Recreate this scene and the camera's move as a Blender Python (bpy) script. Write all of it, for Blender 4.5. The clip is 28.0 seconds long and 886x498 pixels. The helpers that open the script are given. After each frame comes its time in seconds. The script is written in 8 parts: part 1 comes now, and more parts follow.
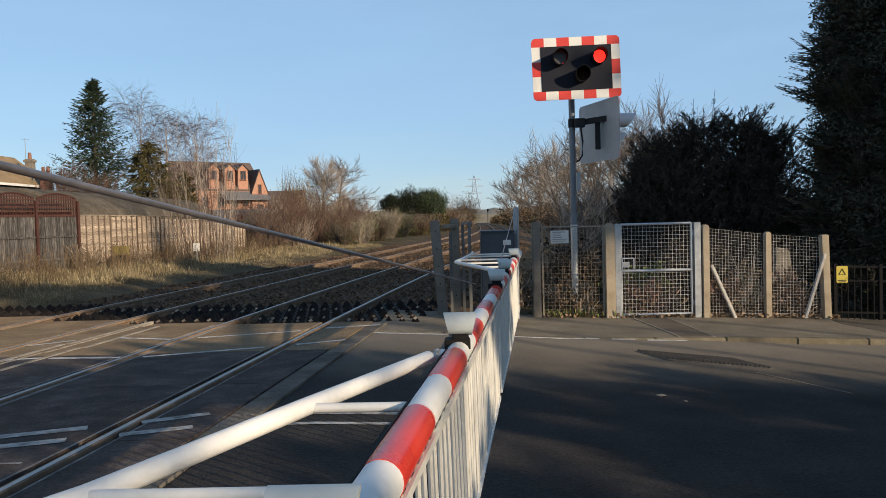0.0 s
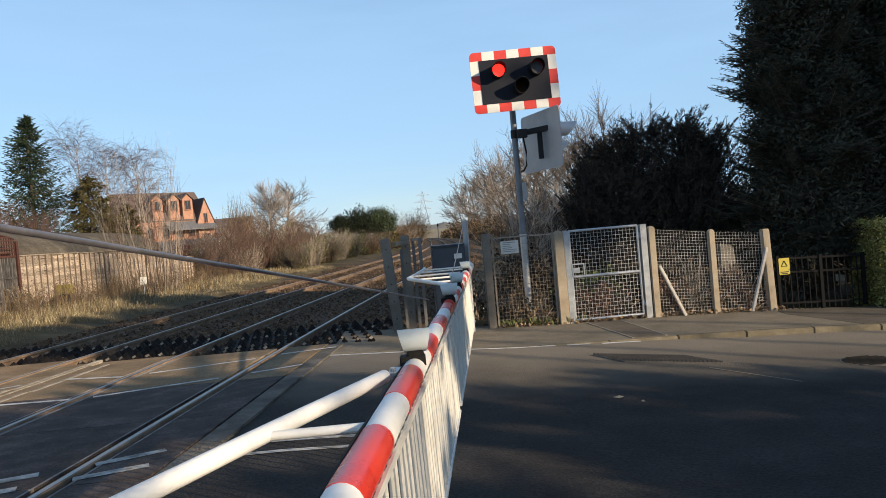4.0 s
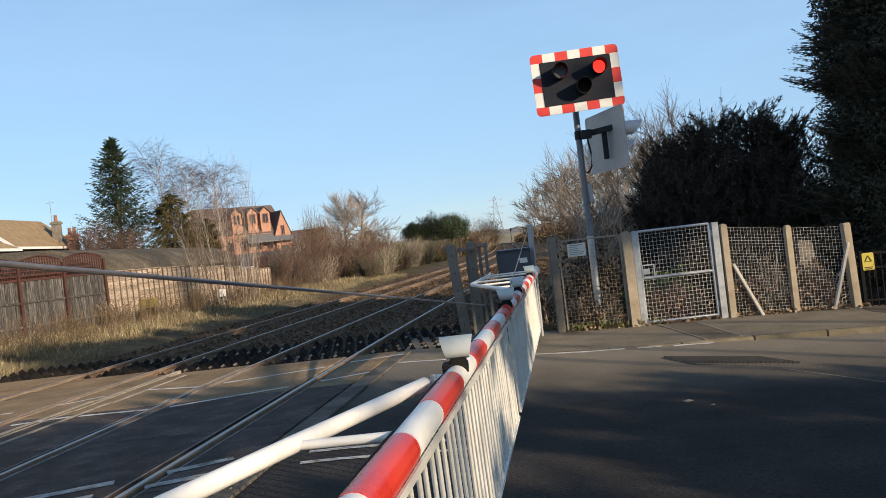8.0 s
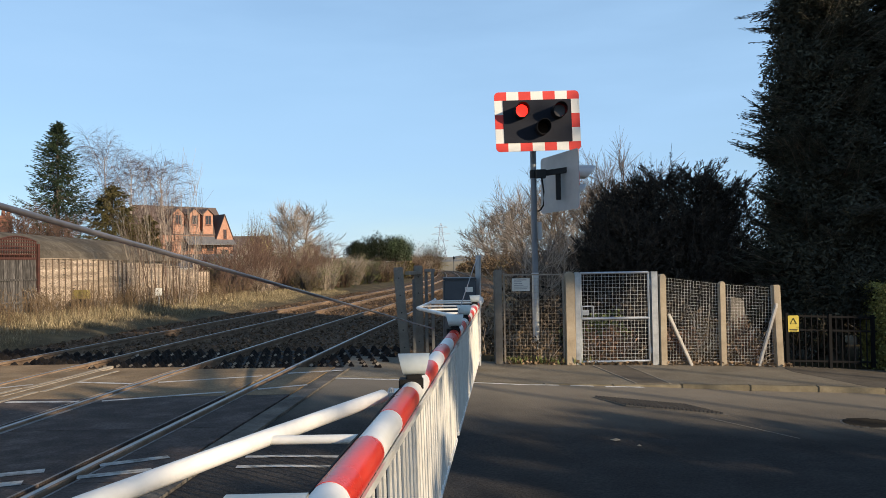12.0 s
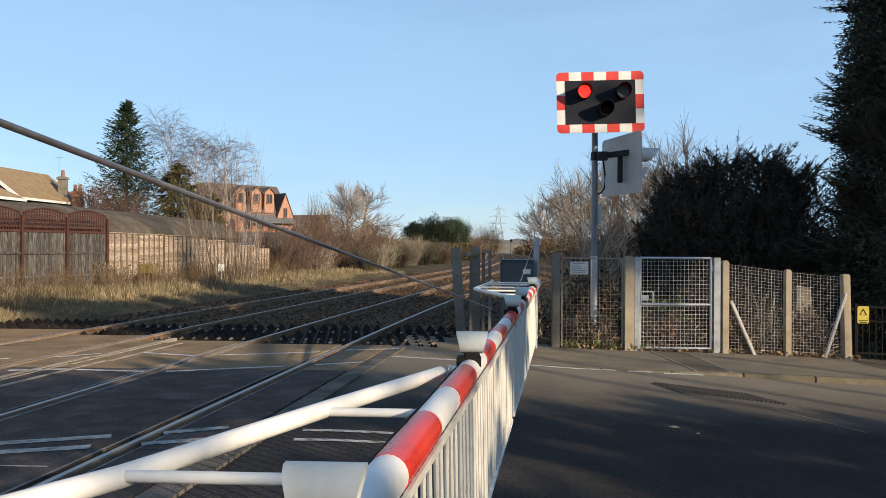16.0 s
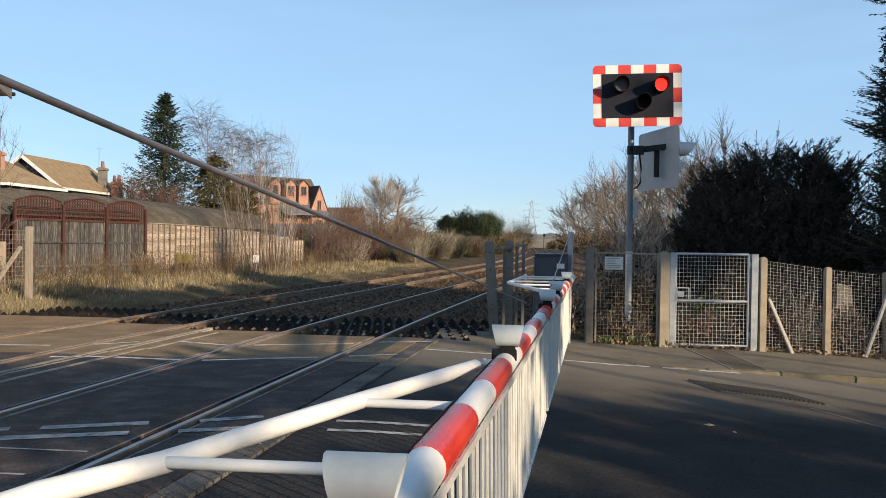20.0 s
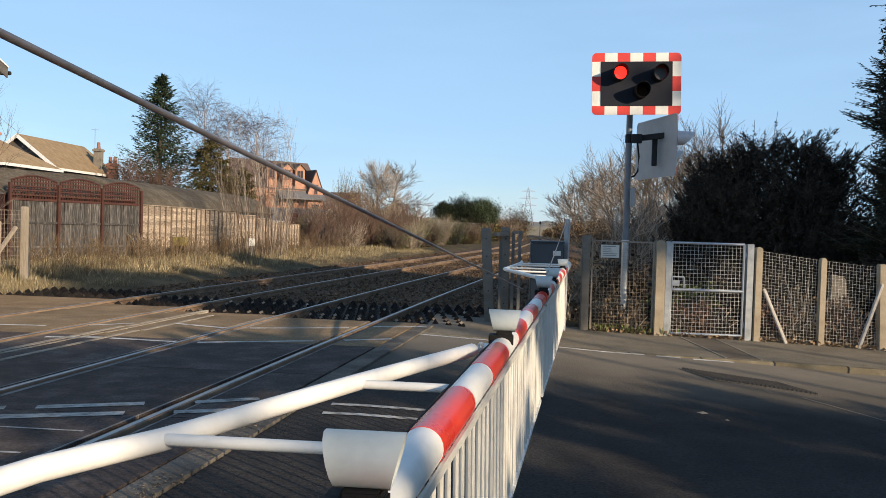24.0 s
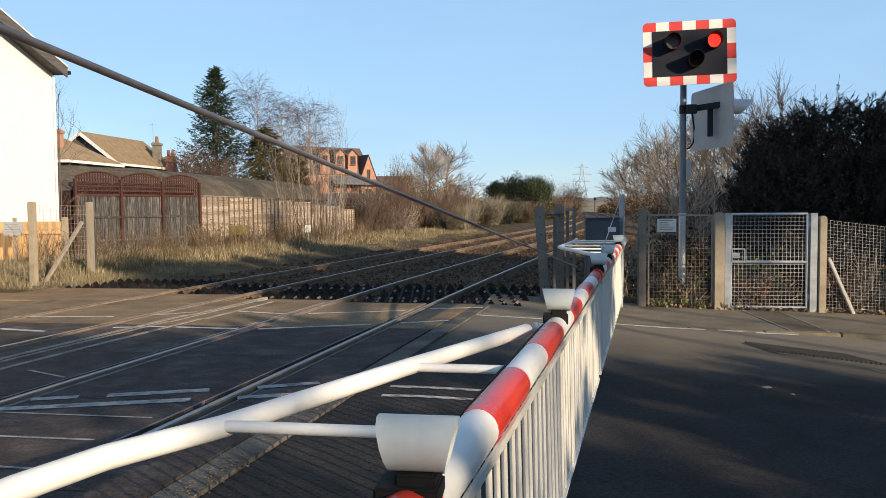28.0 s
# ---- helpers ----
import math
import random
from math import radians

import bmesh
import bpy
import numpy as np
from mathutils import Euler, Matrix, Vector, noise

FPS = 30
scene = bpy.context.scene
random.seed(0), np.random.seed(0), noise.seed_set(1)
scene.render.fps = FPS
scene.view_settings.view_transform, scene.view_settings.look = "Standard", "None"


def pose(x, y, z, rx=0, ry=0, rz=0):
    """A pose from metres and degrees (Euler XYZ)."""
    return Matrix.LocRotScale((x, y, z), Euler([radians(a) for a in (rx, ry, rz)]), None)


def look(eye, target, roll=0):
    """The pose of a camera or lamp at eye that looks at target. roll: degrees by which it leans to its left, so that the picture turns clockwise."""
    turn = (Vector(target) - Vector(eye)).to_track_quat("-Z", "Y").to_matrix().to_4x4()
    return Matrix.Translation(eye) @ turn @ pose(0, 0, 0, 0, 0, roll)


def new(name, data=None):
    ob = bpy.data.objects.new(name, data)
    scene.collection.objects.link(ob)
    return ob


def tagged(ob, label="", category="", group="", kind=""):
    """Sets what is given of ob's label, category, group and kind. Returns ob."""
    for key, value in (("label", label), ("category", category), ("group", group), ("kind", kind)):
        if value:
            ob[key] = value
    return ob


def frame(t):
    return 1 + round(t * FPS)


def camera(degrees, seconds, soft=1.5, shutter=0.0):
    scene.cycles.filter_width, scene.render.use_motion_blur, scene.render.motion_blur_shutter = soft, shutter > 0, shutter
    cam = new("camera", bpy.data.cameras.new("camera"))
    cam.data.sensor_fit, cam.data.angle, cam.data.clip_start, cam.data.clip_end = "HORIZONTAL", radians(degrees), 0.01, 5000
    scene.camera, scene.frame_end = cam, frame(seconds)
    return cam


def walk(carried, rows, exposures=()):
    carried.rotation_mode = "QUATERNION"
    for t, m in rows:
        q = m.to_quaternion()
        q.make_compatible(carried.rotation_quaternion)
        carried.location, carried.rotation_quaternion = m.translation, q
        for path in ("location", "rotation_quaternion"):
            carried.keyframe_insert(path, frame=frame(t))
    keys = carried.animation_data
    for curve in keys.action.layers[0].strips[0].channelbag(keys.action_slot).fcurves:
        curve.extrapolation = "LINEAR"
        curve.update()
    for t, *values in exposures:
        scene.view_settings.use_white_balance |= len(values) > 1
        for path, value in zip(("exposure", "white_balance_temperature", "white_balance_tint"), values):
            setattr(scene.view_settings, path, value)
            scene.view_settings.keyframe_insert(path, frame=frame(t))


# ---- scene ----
cam = camera(58.1, 28.0, soft=0.8)

# camera path
PATH = [
    (0, (0.106, -0.313, 1.502), (0.07, 1.686, 1.429), -1.5),
    (0.5, (0.096, -0.308, 1.496), (0.089, 1.69, 1.408), -2.7),
    (1, (0.095, -0.319, 1.499), (0.078, 1.679, 1.428), -3.8),
    (1.5, (0.1, -0.324, 1.497), (0.135, 1.674, 1.419), -3.5),
    (2, (0.1, -0.335, 1.501), (0.138, 1.664, 1.441), -3.6),
    (2.5, (0.102, -0.342, 1.499), (0.17, 1.656, 1.462), -3.2),
    (4.5, (0.13, -0.321, 1.509), (0.19, 1.678, 1.47), -6.1),
    (5, (0.145, -0.372, 1.521), (0.113, 1.628, 1.52), -6.6),
    (5.5, (0.159, -0.391, 1.518), (0.065, 1.606, 1.566), -3.8),
    (6, (0.203, -0.345, 1.491), (-0.104, 1.631, 1.506), -5.1),
    (6.5, (0.242, -0.301, 1.477), (-0.009, 1.682, 1.432), -5.0),
    (7, (0.252, -0.31, 1.488), (0.108, 1.685, 1.473), -6.5),
    (7.5, (0.256, -0.307, 1.491), (0.129, 1.689, 1.493), -7.3),
    (8, (0.249, -0.305, 1.491), (0.152, 1.693, 1.484), -6.8),
    (8.5, (0.247, -0.284, 1.49), (0.162, 1.715, 1.496), -6.8),
    (9, (0.234, -0.299, 1.489), (0.181, 1.7, 1.524), -5.6),
    (9.5, (0.187, -0.378, 1.483), (0.2, 1.621, 1.556), -1.4),
    (10, (0.154, -0.451, 1.491), (0.191, 1.548, 1.545), -1.5),
    (10.5, (0.16, -0.479, 1.499), (0.322, 1.511, 1.601), -3.0),
    (11, (0.162, -0.497, 1.515), (0.344, 1.491, 1.625), -3.2),
    (11.5, (0.162, -0.485, 1.504), (0.242, 1.513, 1.565), -3.1),
    (12, (0.151, -0.499, 1.496), (0.202, 1.499, 1.54), -0.9),
    (12.5, (0.144, -0.471, 1.484), (0.113, 1.528, 1.51), 0.1),
    (13, (0.148, -0.483, 1.484), (0.077, 1.515, 1.505), -0.2),
    (13.5, (0.148, -0.475, 1.481), (0.064, 1.523, 1.499), -0.3),
    (15.5, (0.136, -0.478, 1.478), (0.04, 1.52, 1.477), 0.3),
    (16, (0.138, -0.468, 1.477), (0.046, 1.53, 1.477), 0.3),
    (16.5, (0.138, -0.47, 1.478), (0.039, 1.528, 1.48), 0.3),
    (17, (0.136, -0.468, 1.478), (0.034, 1.529, 1.488), 0.4),
    (17.5, (0.132, -0.473, 1.476), (0.026, 1.524, 1.483), 0.6),
    (18, (0.129, -0.468, 1.475), (0.017, 1.529, 1.48), 0.6),
    (18.5, (0.127, -0.471, 1.475), (-0.007, 1.524, 1.474), 0.7),
    (19, (0.124, -0.473, 1.473), (-0.028, 1.521, 1.467), 0.7),
    (19.5, (0.123, -0.474, 1.476), (-0.041, 1.519, 1.461), 0.8),
    (20, (0.122, -0.458, 1.473), (-0.051, 1.534, 1.456), 0.9),
    (20.5, (0.127, -0.454, 1.468), (-0.049, 1.538, 1.45), 0.9),
    (21, (0.131, -0.461, 1.47), (-0.036, 1.532, 1.441), 0.8),
    (21.5, (0.13, -0.465, 1.47), (-0.024, 1.528, 1.437), 0.8),
    (23.5, (0.113, -0.458, 1.466), (-0.055, 1.535, 1.416), 1.5),
    (24, (0.113, -0.462, 1.464), (-0.049, 1.531, 1.413), 1.7),
    (24.5, (0.116, -0.472, 1.469), (-0.021, 1.522, 1.407), 1.8),
    (25, (0.121, -0.468, 1.471), (0.022, 1.529, 1.417), 1.5),
    (25.5, (0.12, -0.473, 1.47), (0.068, 1.526, 1.41), 1.4),
    (26, (0.114, -0.476, 1.471), (-0.083, 1.513, 1.404), 0.9),
    (26.5, (0.111, -0.48, 1.472), (-0.123, 1.505, 1.411), 0.5),
    (27, (0.112, -0.476, 1.473), (-0.209, 1.497, 1.407), 0.0),
    (27.5, (0.118, -0.462, 1.471), (-0.216, 1.508, 1.382), -0.3),
    (28, (0.125, -0.455, 1.468), (-0.172, 1.521, 1.367), -0.4),
]
walk(cam, [(t, look(eye, target, roll)) for t, eye, target, roll in PATH],
     exposures=[(0.0, 0.15, 6450, 10), (0.8, 0.36, 6450, 10), (5.0, 0.38, 6450, 10), (6.0, 0.26, 6450, 10), (7.0, 0.36, 6450, 10), (28.0, 0.38, 6450, 10)])

# ---- world, sun and exposure ----
SUN_AZ = Vector((0.785, -0.62, 0)).normalized()
SUN_EL = radians(17)
SUN_DIR = Vector((SUN_AZ.x * math.cos(SUN_EL), SUN_AZ.y * math.cos(SUN_EL), math.sin(SUN_EL)))
world = bpy.data.worlds.new("sky_world")
scene.world = world
world.use_nodes = True
wn, wl = world.node_tree.nodes, world.node_tree.links
sky = wn.new("ShaderNodeTexSky")
sky.sky_type = 'NISHITA'
sky.sun_disc = False
sky.sun_elevation = SUN_EL
sky.sun_rotation = math.atan2(SUN_AZ.x, SUN_AZ.y)
sky.altitude = 0
sky.air_density, sky.dust_density, sky.ozone_density = 1.0, 0.3, 2.8
# thin high cloud veils the blue a little, unevenly
veil = wn.new("ShaderNodeTexNoise")
veil.inputs["Scale"].default_value = 2.2
veil.inputs["Detail"].default_value = 5
veil_map = wn.new("ShaderNodeMapping")
veil_map.inputs["Scale"].default_value = (1, 1, 5)
veil_co = wn.new("ShaderNodeTexCoord")
wl.new(veil_co.outputs["Generated"], veil_map.inputs[0])
wl.new(veil_map.outputs[0], veil.inputs["Vector"])
veil_amount = wn.new("ShaderNodeMapRange")
veil_amount.inputs["From Min"].default_value, veil_amount.inputs["From Max"].default_value = 0.35, 0.8
veil_amount.inputs["To Min"].default_value, veil_amount.inputs["To Max"].default_value = 0.5, 0.95
wl.new(veil.outputs["Fac"], veil_amount.inputs[0])
veil_mix = wn.new("ShaderNodeMix")
veil_mix.data_type = 'RGBA'
veil_mix.inputs["B"].default_value = (2.8, 4.45, 6.5, 1)
# the haze is thickest towards the horizon and thins overhead
veil_sep = wn.new("ShaderNodeSeparateXYZ")
wl.new(veil_co.outputs["Generated"], veil_sep.inputs[0])
veil_height = wn.new("ShaderNodeMapRange")
veil_height.inputs["From Min"].default_value, veil_height.inputs["From Max"].default_value = 0.35, 0.75
veil_height.inputs["To Min"].default_value, veil_height.inputs["To Max"].default_value = 1.0, 0.05
wl.new(veil_sep.outputs["Z"], veil_height.inputs[0])
veil_product = wn.new("ShaderNodeMath")
veil_product.operation = 'MULTIPLY'
wl.new(veil_amount.outputs[0], veil_product.inputs[0])
wl.new(veil_height.outputs[0], veil_product.inputs[1])
wl.new(veil_product.outputs[0], veil_mix.inputs["Factor"])
wl.new(sky.outputs[0], veil_mix.inputs["A"])
wl.new(veil_mix.outputs["Result"], wn["Background"].inputs[0])
wn["Background"].inputs[1].default_value = 0.12
sun = new("sun", bpy.data.lights.new("sun", 'SUN'))
sun.data.energy = 5.0
sun.data.angle = radians(0.5)
sun.data.color = (1.0, 0.81, 0.58)
sun.matrix_world = look(SUN_DIR * 60, (0, 0, 0))

# ---- small tools ----
rnd = random.Random(7)


class Geo:
    """Collects faces in world metres; part() makes one mesh of them."""

    def __init__(self):
        self.v, self.f, self.n = [], [], 0

    def add(self, verts, faces):
        self.v.extend(tuple(p) for p in verts)
        self.f.extend(tuple(i + self.n for i in f) for f in faces)
        self.n += len(verts)
        return self

    def box(self, c, s, rz=0.0, taper=1.0, m=None):
        x, y, z = s[0] / 2, s[1] / 2, s[2] / 2
        p = [(-x, -y, -z), (x, -y, -z), (x, y, -z), (-x, y, -z)]
        p += [(a * taper, b * taper, z) for a, b, _ in p]
        if m is None:
            m = Matrix.Translation(c) @ Matrix.Rotation(rz, 4, 'Z')
        p = [m @ Vector(q) for q in p]
        return self.add(p, [(3, 2, 1, 0), (4, 5, 6, 7), (0, 1, 5, 4), (1, 2, 6, 5), (2, 3, 7, 6), (3, 0, 4, 7)])

    def beam(self, a, b, w, h):
        """A square bar from a to b."""
        a, b = Vector(a), Vector(b)
        d = b - a
        q = d.to_track_quat('Z', 'Y').to_matrix().to_4x4()
        return self.box(None, (w, h, d.length), m=Matrix.Translation((a + b) / 2) @ q)

    def tube(self, a, b, r0, r1=None, n=10, caps=True):
        r1 = r0 if r1 is None else r1
        a, b = Vector(a), Vector(b)
        d = (b - a)
        if d.length < 1e-6:
            return self
        q = d.to_track_quat('Z', 'Y').to_matrix()
        ring = [(math.cos(2 * math.pi * i / n), math.sin(2 * math.pi * i / n)) for i in range(n)]
        p = [a + q @ Vector((c * r0, s * r0, 0)) for c, s in ring] + [b + q @ Vector((c * r1, s * r1, 0)) for c, s in ring]
        f = [(i, (i + 1) % n, n + (i + 1) % n, n + i) for i in range(n)]
        if caps:
            f += [tuple(reversed(range(n))), tuple(range(n, 2 * n))]
        return self.add(p, f)

    def path(self, pts, r, n=10):
        """A bent tube through points."""
        pts = [Vector(p) for p in pts]
        rings = []
        for i, p in enumerate(pts):
            d = (pts[min(i + 1, len(pts) - 1)] - pts[max(i - 1, 0)]).normalized()
            side = d.cross(Vector((0, 0, 1)))
            side = side.normalized() if side.length > 1e-3 else Vector((1, 0, 0))
            up = side.cross(d)
            rr = r[i] if isinstance(r, (list, tuple)) else r
            rings += [p + side * rr * math.cos(2 * math.pi * k / n) + up * rr * math.sin(2 * math.pi * k / n) for k in range(n)]
        f = []
        for i in range(len(pts) - 1):
            f += [(i * n + k, i * n + (k + 1) % n, (i + 1) * n + (k + 1) % n, (i + 1) * n + k) for k in range(n)]
        f += [tuple(reversed(range(n))), tuple(range((len(pts) - 1) * n, len(pts) * n))]
        return self.add(rings, f)

    def extrude(self, outline, axis, a, b):
        """A closed outline (pairs) drawn out along x, y or z from a to b."""
        def put(p, t):
            return {'x': (t, p[0], p[1]), 'y': (p[0], t, p[1]), 'z': (p[0], p[1], t)}[axis]
        n = len(outline)
        v = [put(p, a) for p in outline] + [put(p, b) for p in outline]
        f = [(i, (i + 1) % n, n + (i + 1) % n, n + i) for i in range(n)] + [tuple(reversed(range(n))), tuple(range(n, 2 * n))]
        return self.add(v, f)


def fresh(name, geo, material, origin=(0, 0, 0), smooth=False, bevel=0.0):
    me = bpy.data.meshes.new(name)
    o = Vector(origin)
    me.from_pydata([(p[0] - o.x, p[1] - o.y, p[2] - o.z) for p in geo.v], [], geo.f)
    bm = bmesh.new()
    bm.from_mesh(me)
    if len(geo.f) < 60000:
        bmesh.ops.recalc_face_normals(bm, faces=bm.faces)
    if bevel:
        edges = [e for e in bm.edges if len(e.link_faces) == 2 and e.calc_face_angle(0) > 0.7]
        bmesh.ops.bevel(bm, geom=edges, offset=bevel, segments=2, affect='EDGES', clamp_overlap=True)
    if smooth:
        for f in bm.faces:
            f.smooth = True
        for e in bm.edges:
            if len(e.link_faces) == 2 and e.calc_face_angle(0) > 0.6:
                e.smooth = False
    bm.to_mesh(me)
    bm.free()
    me.materials.append(material)
    return me


def base_of(ob):
    p = Vector((0, 0, 0))
    while ob:
        p += ob.location
        ob = ob.parent
    return p


def thing(name, at, label, category, group="", kind=""):
    e = new(name)
    e.empty_display_size = 0.2
    e.location = at
    return tagged(e, label, category, group, kind)


def part(name, geo, material, parent, label="", smooth=False, bevel=0.0, kind=""):
    """One mesh object under a thing or a part; its faces are given in world metres."""
    ob = new(name, fresh(name, geo, material, base_of(parent), smooth, bevel))
    ob.parent = parent
    return tagged(ob, label, kind=kind)


def solo(name, geo, material, label, category, group="", kind="", smooth=False, bevel=0.0, at=(0, 0, 0)):
    ob = new(name, fresh(name, geo, material, at, smooth, bevel))
    ob.location = at
    return tagged(ob, label, category, group, kind)


def piece(name, me, parent, at, rz=0.0, label=""):
    """A repeat on a shared mesh; at is in world metres."""
    ob = new(name, me)
    ob.parent = parent
    ob.location = Vector(at) - base_of(parent)
    ob.rotation_euler = (0, 0, rz)
    return tagged(ob, label)


def lerp_table(x, xs, zs):
    return float(np.interp(x, xs, zs))


# ---- materials ----
def paint(name, colours, rough=0.7, metal=0.0, scale=3.0, fine=60.0, bump=0.15, bump_scale=None, spread=0.5, vary=0.0, island=0.0,
          wave=None, spec=0.5, stretch=(1, 1, 1), distance=0.01, speck=0.25):
    """A surface of two to four colours mixed by broad and fine noise, with fine relief."""
    m = bpy.data.materials.new(name)
    m.use_nodes = True
    n, l = m.node_tree.nodes, m.node_tree.links
    b = n["Principled BSDF"]
    b.inputs["Roughness"].default_value = rough
    b.inputs["Metallic"].default_value = metal
    b.inputs["Specular IOR Level"].default_value = spec
    tc = n.new("ShaderNodeTexCoord")
    mp = n.new("ShaderNodeMapping")
    mp.inputs["Scale"].default_value = stretch
    l.new(tc.outputs["Object"], mp.inputs[0])
    src = mp.outputs[0]
    if vary or island:
        info = n.new("ShaderNodeObjectInfo") if vary else n.new("ShaderNodeNewGeometry")
        rv = info.outputs["Random"] if vary else info.outputs["Random Per Island"]
        shift = n.new("ShaderNodeVectorMath")
        shift.operation = 'ADD'
        sc = n.new("ShaderNodeVectorMath")
        sc.operation = 'SCALE'
        sc.inputs[0].default_value = (17, 31, 23)
        l.new(rv, sc.inputs["Scale"])
        l.new(src, shift.inputs[0])
        l.new(sc.outputs[0], shift.inputs[1])
        src = shift.outputs[0]
    big = n.new("ShaderNodeTexNoise")
    big.inputs["Scale"].default_value = scale
    big.inputs["Detail"].default_value = 6
    big.inputs["Roughness"].default_value = 0.62
    l.new(src, big.inputs["Vector"])
    ramp = n.new("ShaderNodeValToRGB")
    el = ramp.color_ramp.elements
    k = len(colours)
    lo, hi = 0.5 - spread / 2, 0.5 + spread / 2
    el[0].position, el[0].color = lo, (*colours[0], 1)
    el[1].position, el[1].color = hi, (*colours[-1], 1)
    for i in range(1, k - 1):
        e = el.new(lo + (hi - lo) * i / (k - 1))
        e.color = (*colours[i], 1)
    l.new(big.outputs["Fac"], ramp.inputs[0])
    col = ramp.outputs[0]
    small = n.new("ShaderNodeTexNoise")
    small.inputs["Scale"].default_value = fine
    small.inputs["Detail"].default_value = 4
    l.new(src, small.inputs["Vector"])
    mr = n.new("ShaderNodeMapRange")
    mr.inputs["To Min"].default_value = 1 - speck
    mr.inputs["To Max"].default_value = 1 + speck
    l.new(small.outputs["Fac"], mr.inputs[0])
    mul = n.new("ShaderNodeVectorMath")
    mul.operation = 'SCALE'
    l.new(col, mul.inputs[0])
    l.new(mr.outputs[0], mul.inputs["Scale"])
    col = mul.outputs[0]
    if vary or island:
        mr2 = n.new("ShaderNodeMapRange")
        amount = vary or island
        mr2.inputs["To Min"].default_value = 1 - amount
        mr2.inputs["To Max"].default_value = 1 + amount
        l.new(rv, mr2.inputs[0])
        mul2 = n.new("ShaderNodeVectorMath")
        mul2.operation = 'SCALE'
        l.new(col, mul2.inputs[0])
        l.new(mr2.outputs[0], mul2.inputs["Scale"])
        col = mul2.outputs[0]
    l.new(col, b.inputs["Base Color"])
    rr = n.new("ShaderNodeMapRange")
    rr.inputs["To Min"].default_value = max(0.03, rough - 0.12)
    rr.inputs["To Max"].default_value = min(1, rough + 0.12)
    l.new(big.outputs["Fac"], rr.inputs[0])
    l.new(rr.outputs[0], b.inputs["Roughness"])
    if bump:
        bp = n.new("ShaderNodeBump")
        bp.inputs["Strength"].default_value = bump
        bp.inputs["Distance"].default_value = distance
        h = small.outputs["Fac"]
        if bump_scale:
            bs = n.new("ShaderNodeTexNoise")
            bs.inputs["Scale"].default_value = bump_scale
            bs.inputs["Detail"].default_value = 3
            l.new(src, bs.inputs["Vector"])
            h = bs.outputs["Fac"]
        l.new(h, bp.inputs["Height"])
        l.new(bp.outputs[0], b.inputs["Normal"])
    return m


def glow(name, colour, strength):
    m = bpy.data.materials.new(name)
    m.use_nodes = True
    b = m.node_tree.nodes["Principled BSDF"]
    b.inputs["Base Color"].default_value = (*[c * 0.5 for c in colour], 1)
    b.inputs["Emission Color"].default_value = (*colour, 1)
    b.inputs["Emission Strength"].default_value = strength
    return m


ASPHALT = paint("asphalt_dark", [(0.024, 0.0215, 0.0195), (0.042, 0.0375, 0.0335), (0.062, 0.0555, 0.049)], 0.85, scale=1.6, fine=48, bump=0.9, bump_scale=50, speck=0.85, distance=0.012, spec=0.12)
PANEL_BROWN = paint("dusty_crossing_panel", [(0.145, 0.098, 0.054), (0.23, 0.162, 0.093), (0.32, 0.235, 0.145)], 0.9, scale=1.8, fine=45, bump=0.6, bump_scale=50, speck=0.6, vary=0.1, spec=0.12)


def sunlit_dust_along(m, y0, y1, colour):
    """Pale dust and painted-in sunlight that thicken towards the kerb, with a broken edge."""
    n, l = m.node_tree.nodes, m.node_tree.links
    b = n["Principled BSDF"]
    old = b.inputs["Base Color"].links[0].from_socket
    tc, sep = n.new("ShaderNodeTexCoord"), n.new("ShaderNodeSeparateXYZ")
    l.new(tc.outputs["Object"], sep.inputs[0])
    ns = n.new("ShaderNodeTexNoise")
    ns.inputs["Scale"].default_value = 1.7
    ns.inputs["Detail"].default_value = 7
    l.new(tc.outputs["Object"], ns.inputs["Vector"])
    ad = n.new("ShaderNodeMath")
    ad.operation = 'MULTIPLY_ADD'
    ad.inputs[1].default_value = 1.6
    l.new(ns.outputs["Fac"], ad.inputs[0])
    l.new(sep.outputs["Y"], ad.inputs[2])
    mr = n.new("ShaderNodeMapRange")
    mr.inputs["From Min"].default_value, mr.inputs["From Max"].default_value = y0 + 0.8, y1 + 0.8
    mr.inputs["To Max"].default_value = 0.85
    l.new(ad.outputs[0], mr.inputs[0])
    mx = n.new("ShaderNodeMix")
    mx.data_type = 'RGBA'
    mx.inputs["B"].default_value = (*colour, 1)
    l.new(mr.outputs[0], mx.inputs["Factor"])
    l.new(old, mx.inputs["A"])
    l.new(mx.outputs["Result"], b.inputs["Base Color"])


# the road's sunlit strip is put into the asphalt colour here
sunlit_dust_along(ASPHALT, 6.6, 9.4, (0.25, 0.212, 0.16))
PAVE = paint("pavement_asphalt", [(0.14, 0.118, 0.086), (0.195, 0.166, 0.122), (0.25, 0.214, 0.16)], 0.9, scale=1.8, fine=45, bump=0.6, bump_scale=55, speck=0.55, spec=0.12)
# deck panel colour darkened to hold the shade on the near deck
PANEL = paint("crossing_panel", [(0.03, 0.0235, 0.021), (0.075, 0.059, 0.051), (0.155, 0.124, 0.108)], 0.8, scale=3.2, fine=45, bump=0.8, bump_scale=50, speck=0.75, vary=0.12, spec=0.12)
CONCRETE = paint("weathered_concrete", [(0.24, 0.19, 0.128), (0.34, 0.278, 0.195), (0.42, 0.352, 0.262)], 0.9, scale=4, fine=70, bump=0.35, speck=0.2)
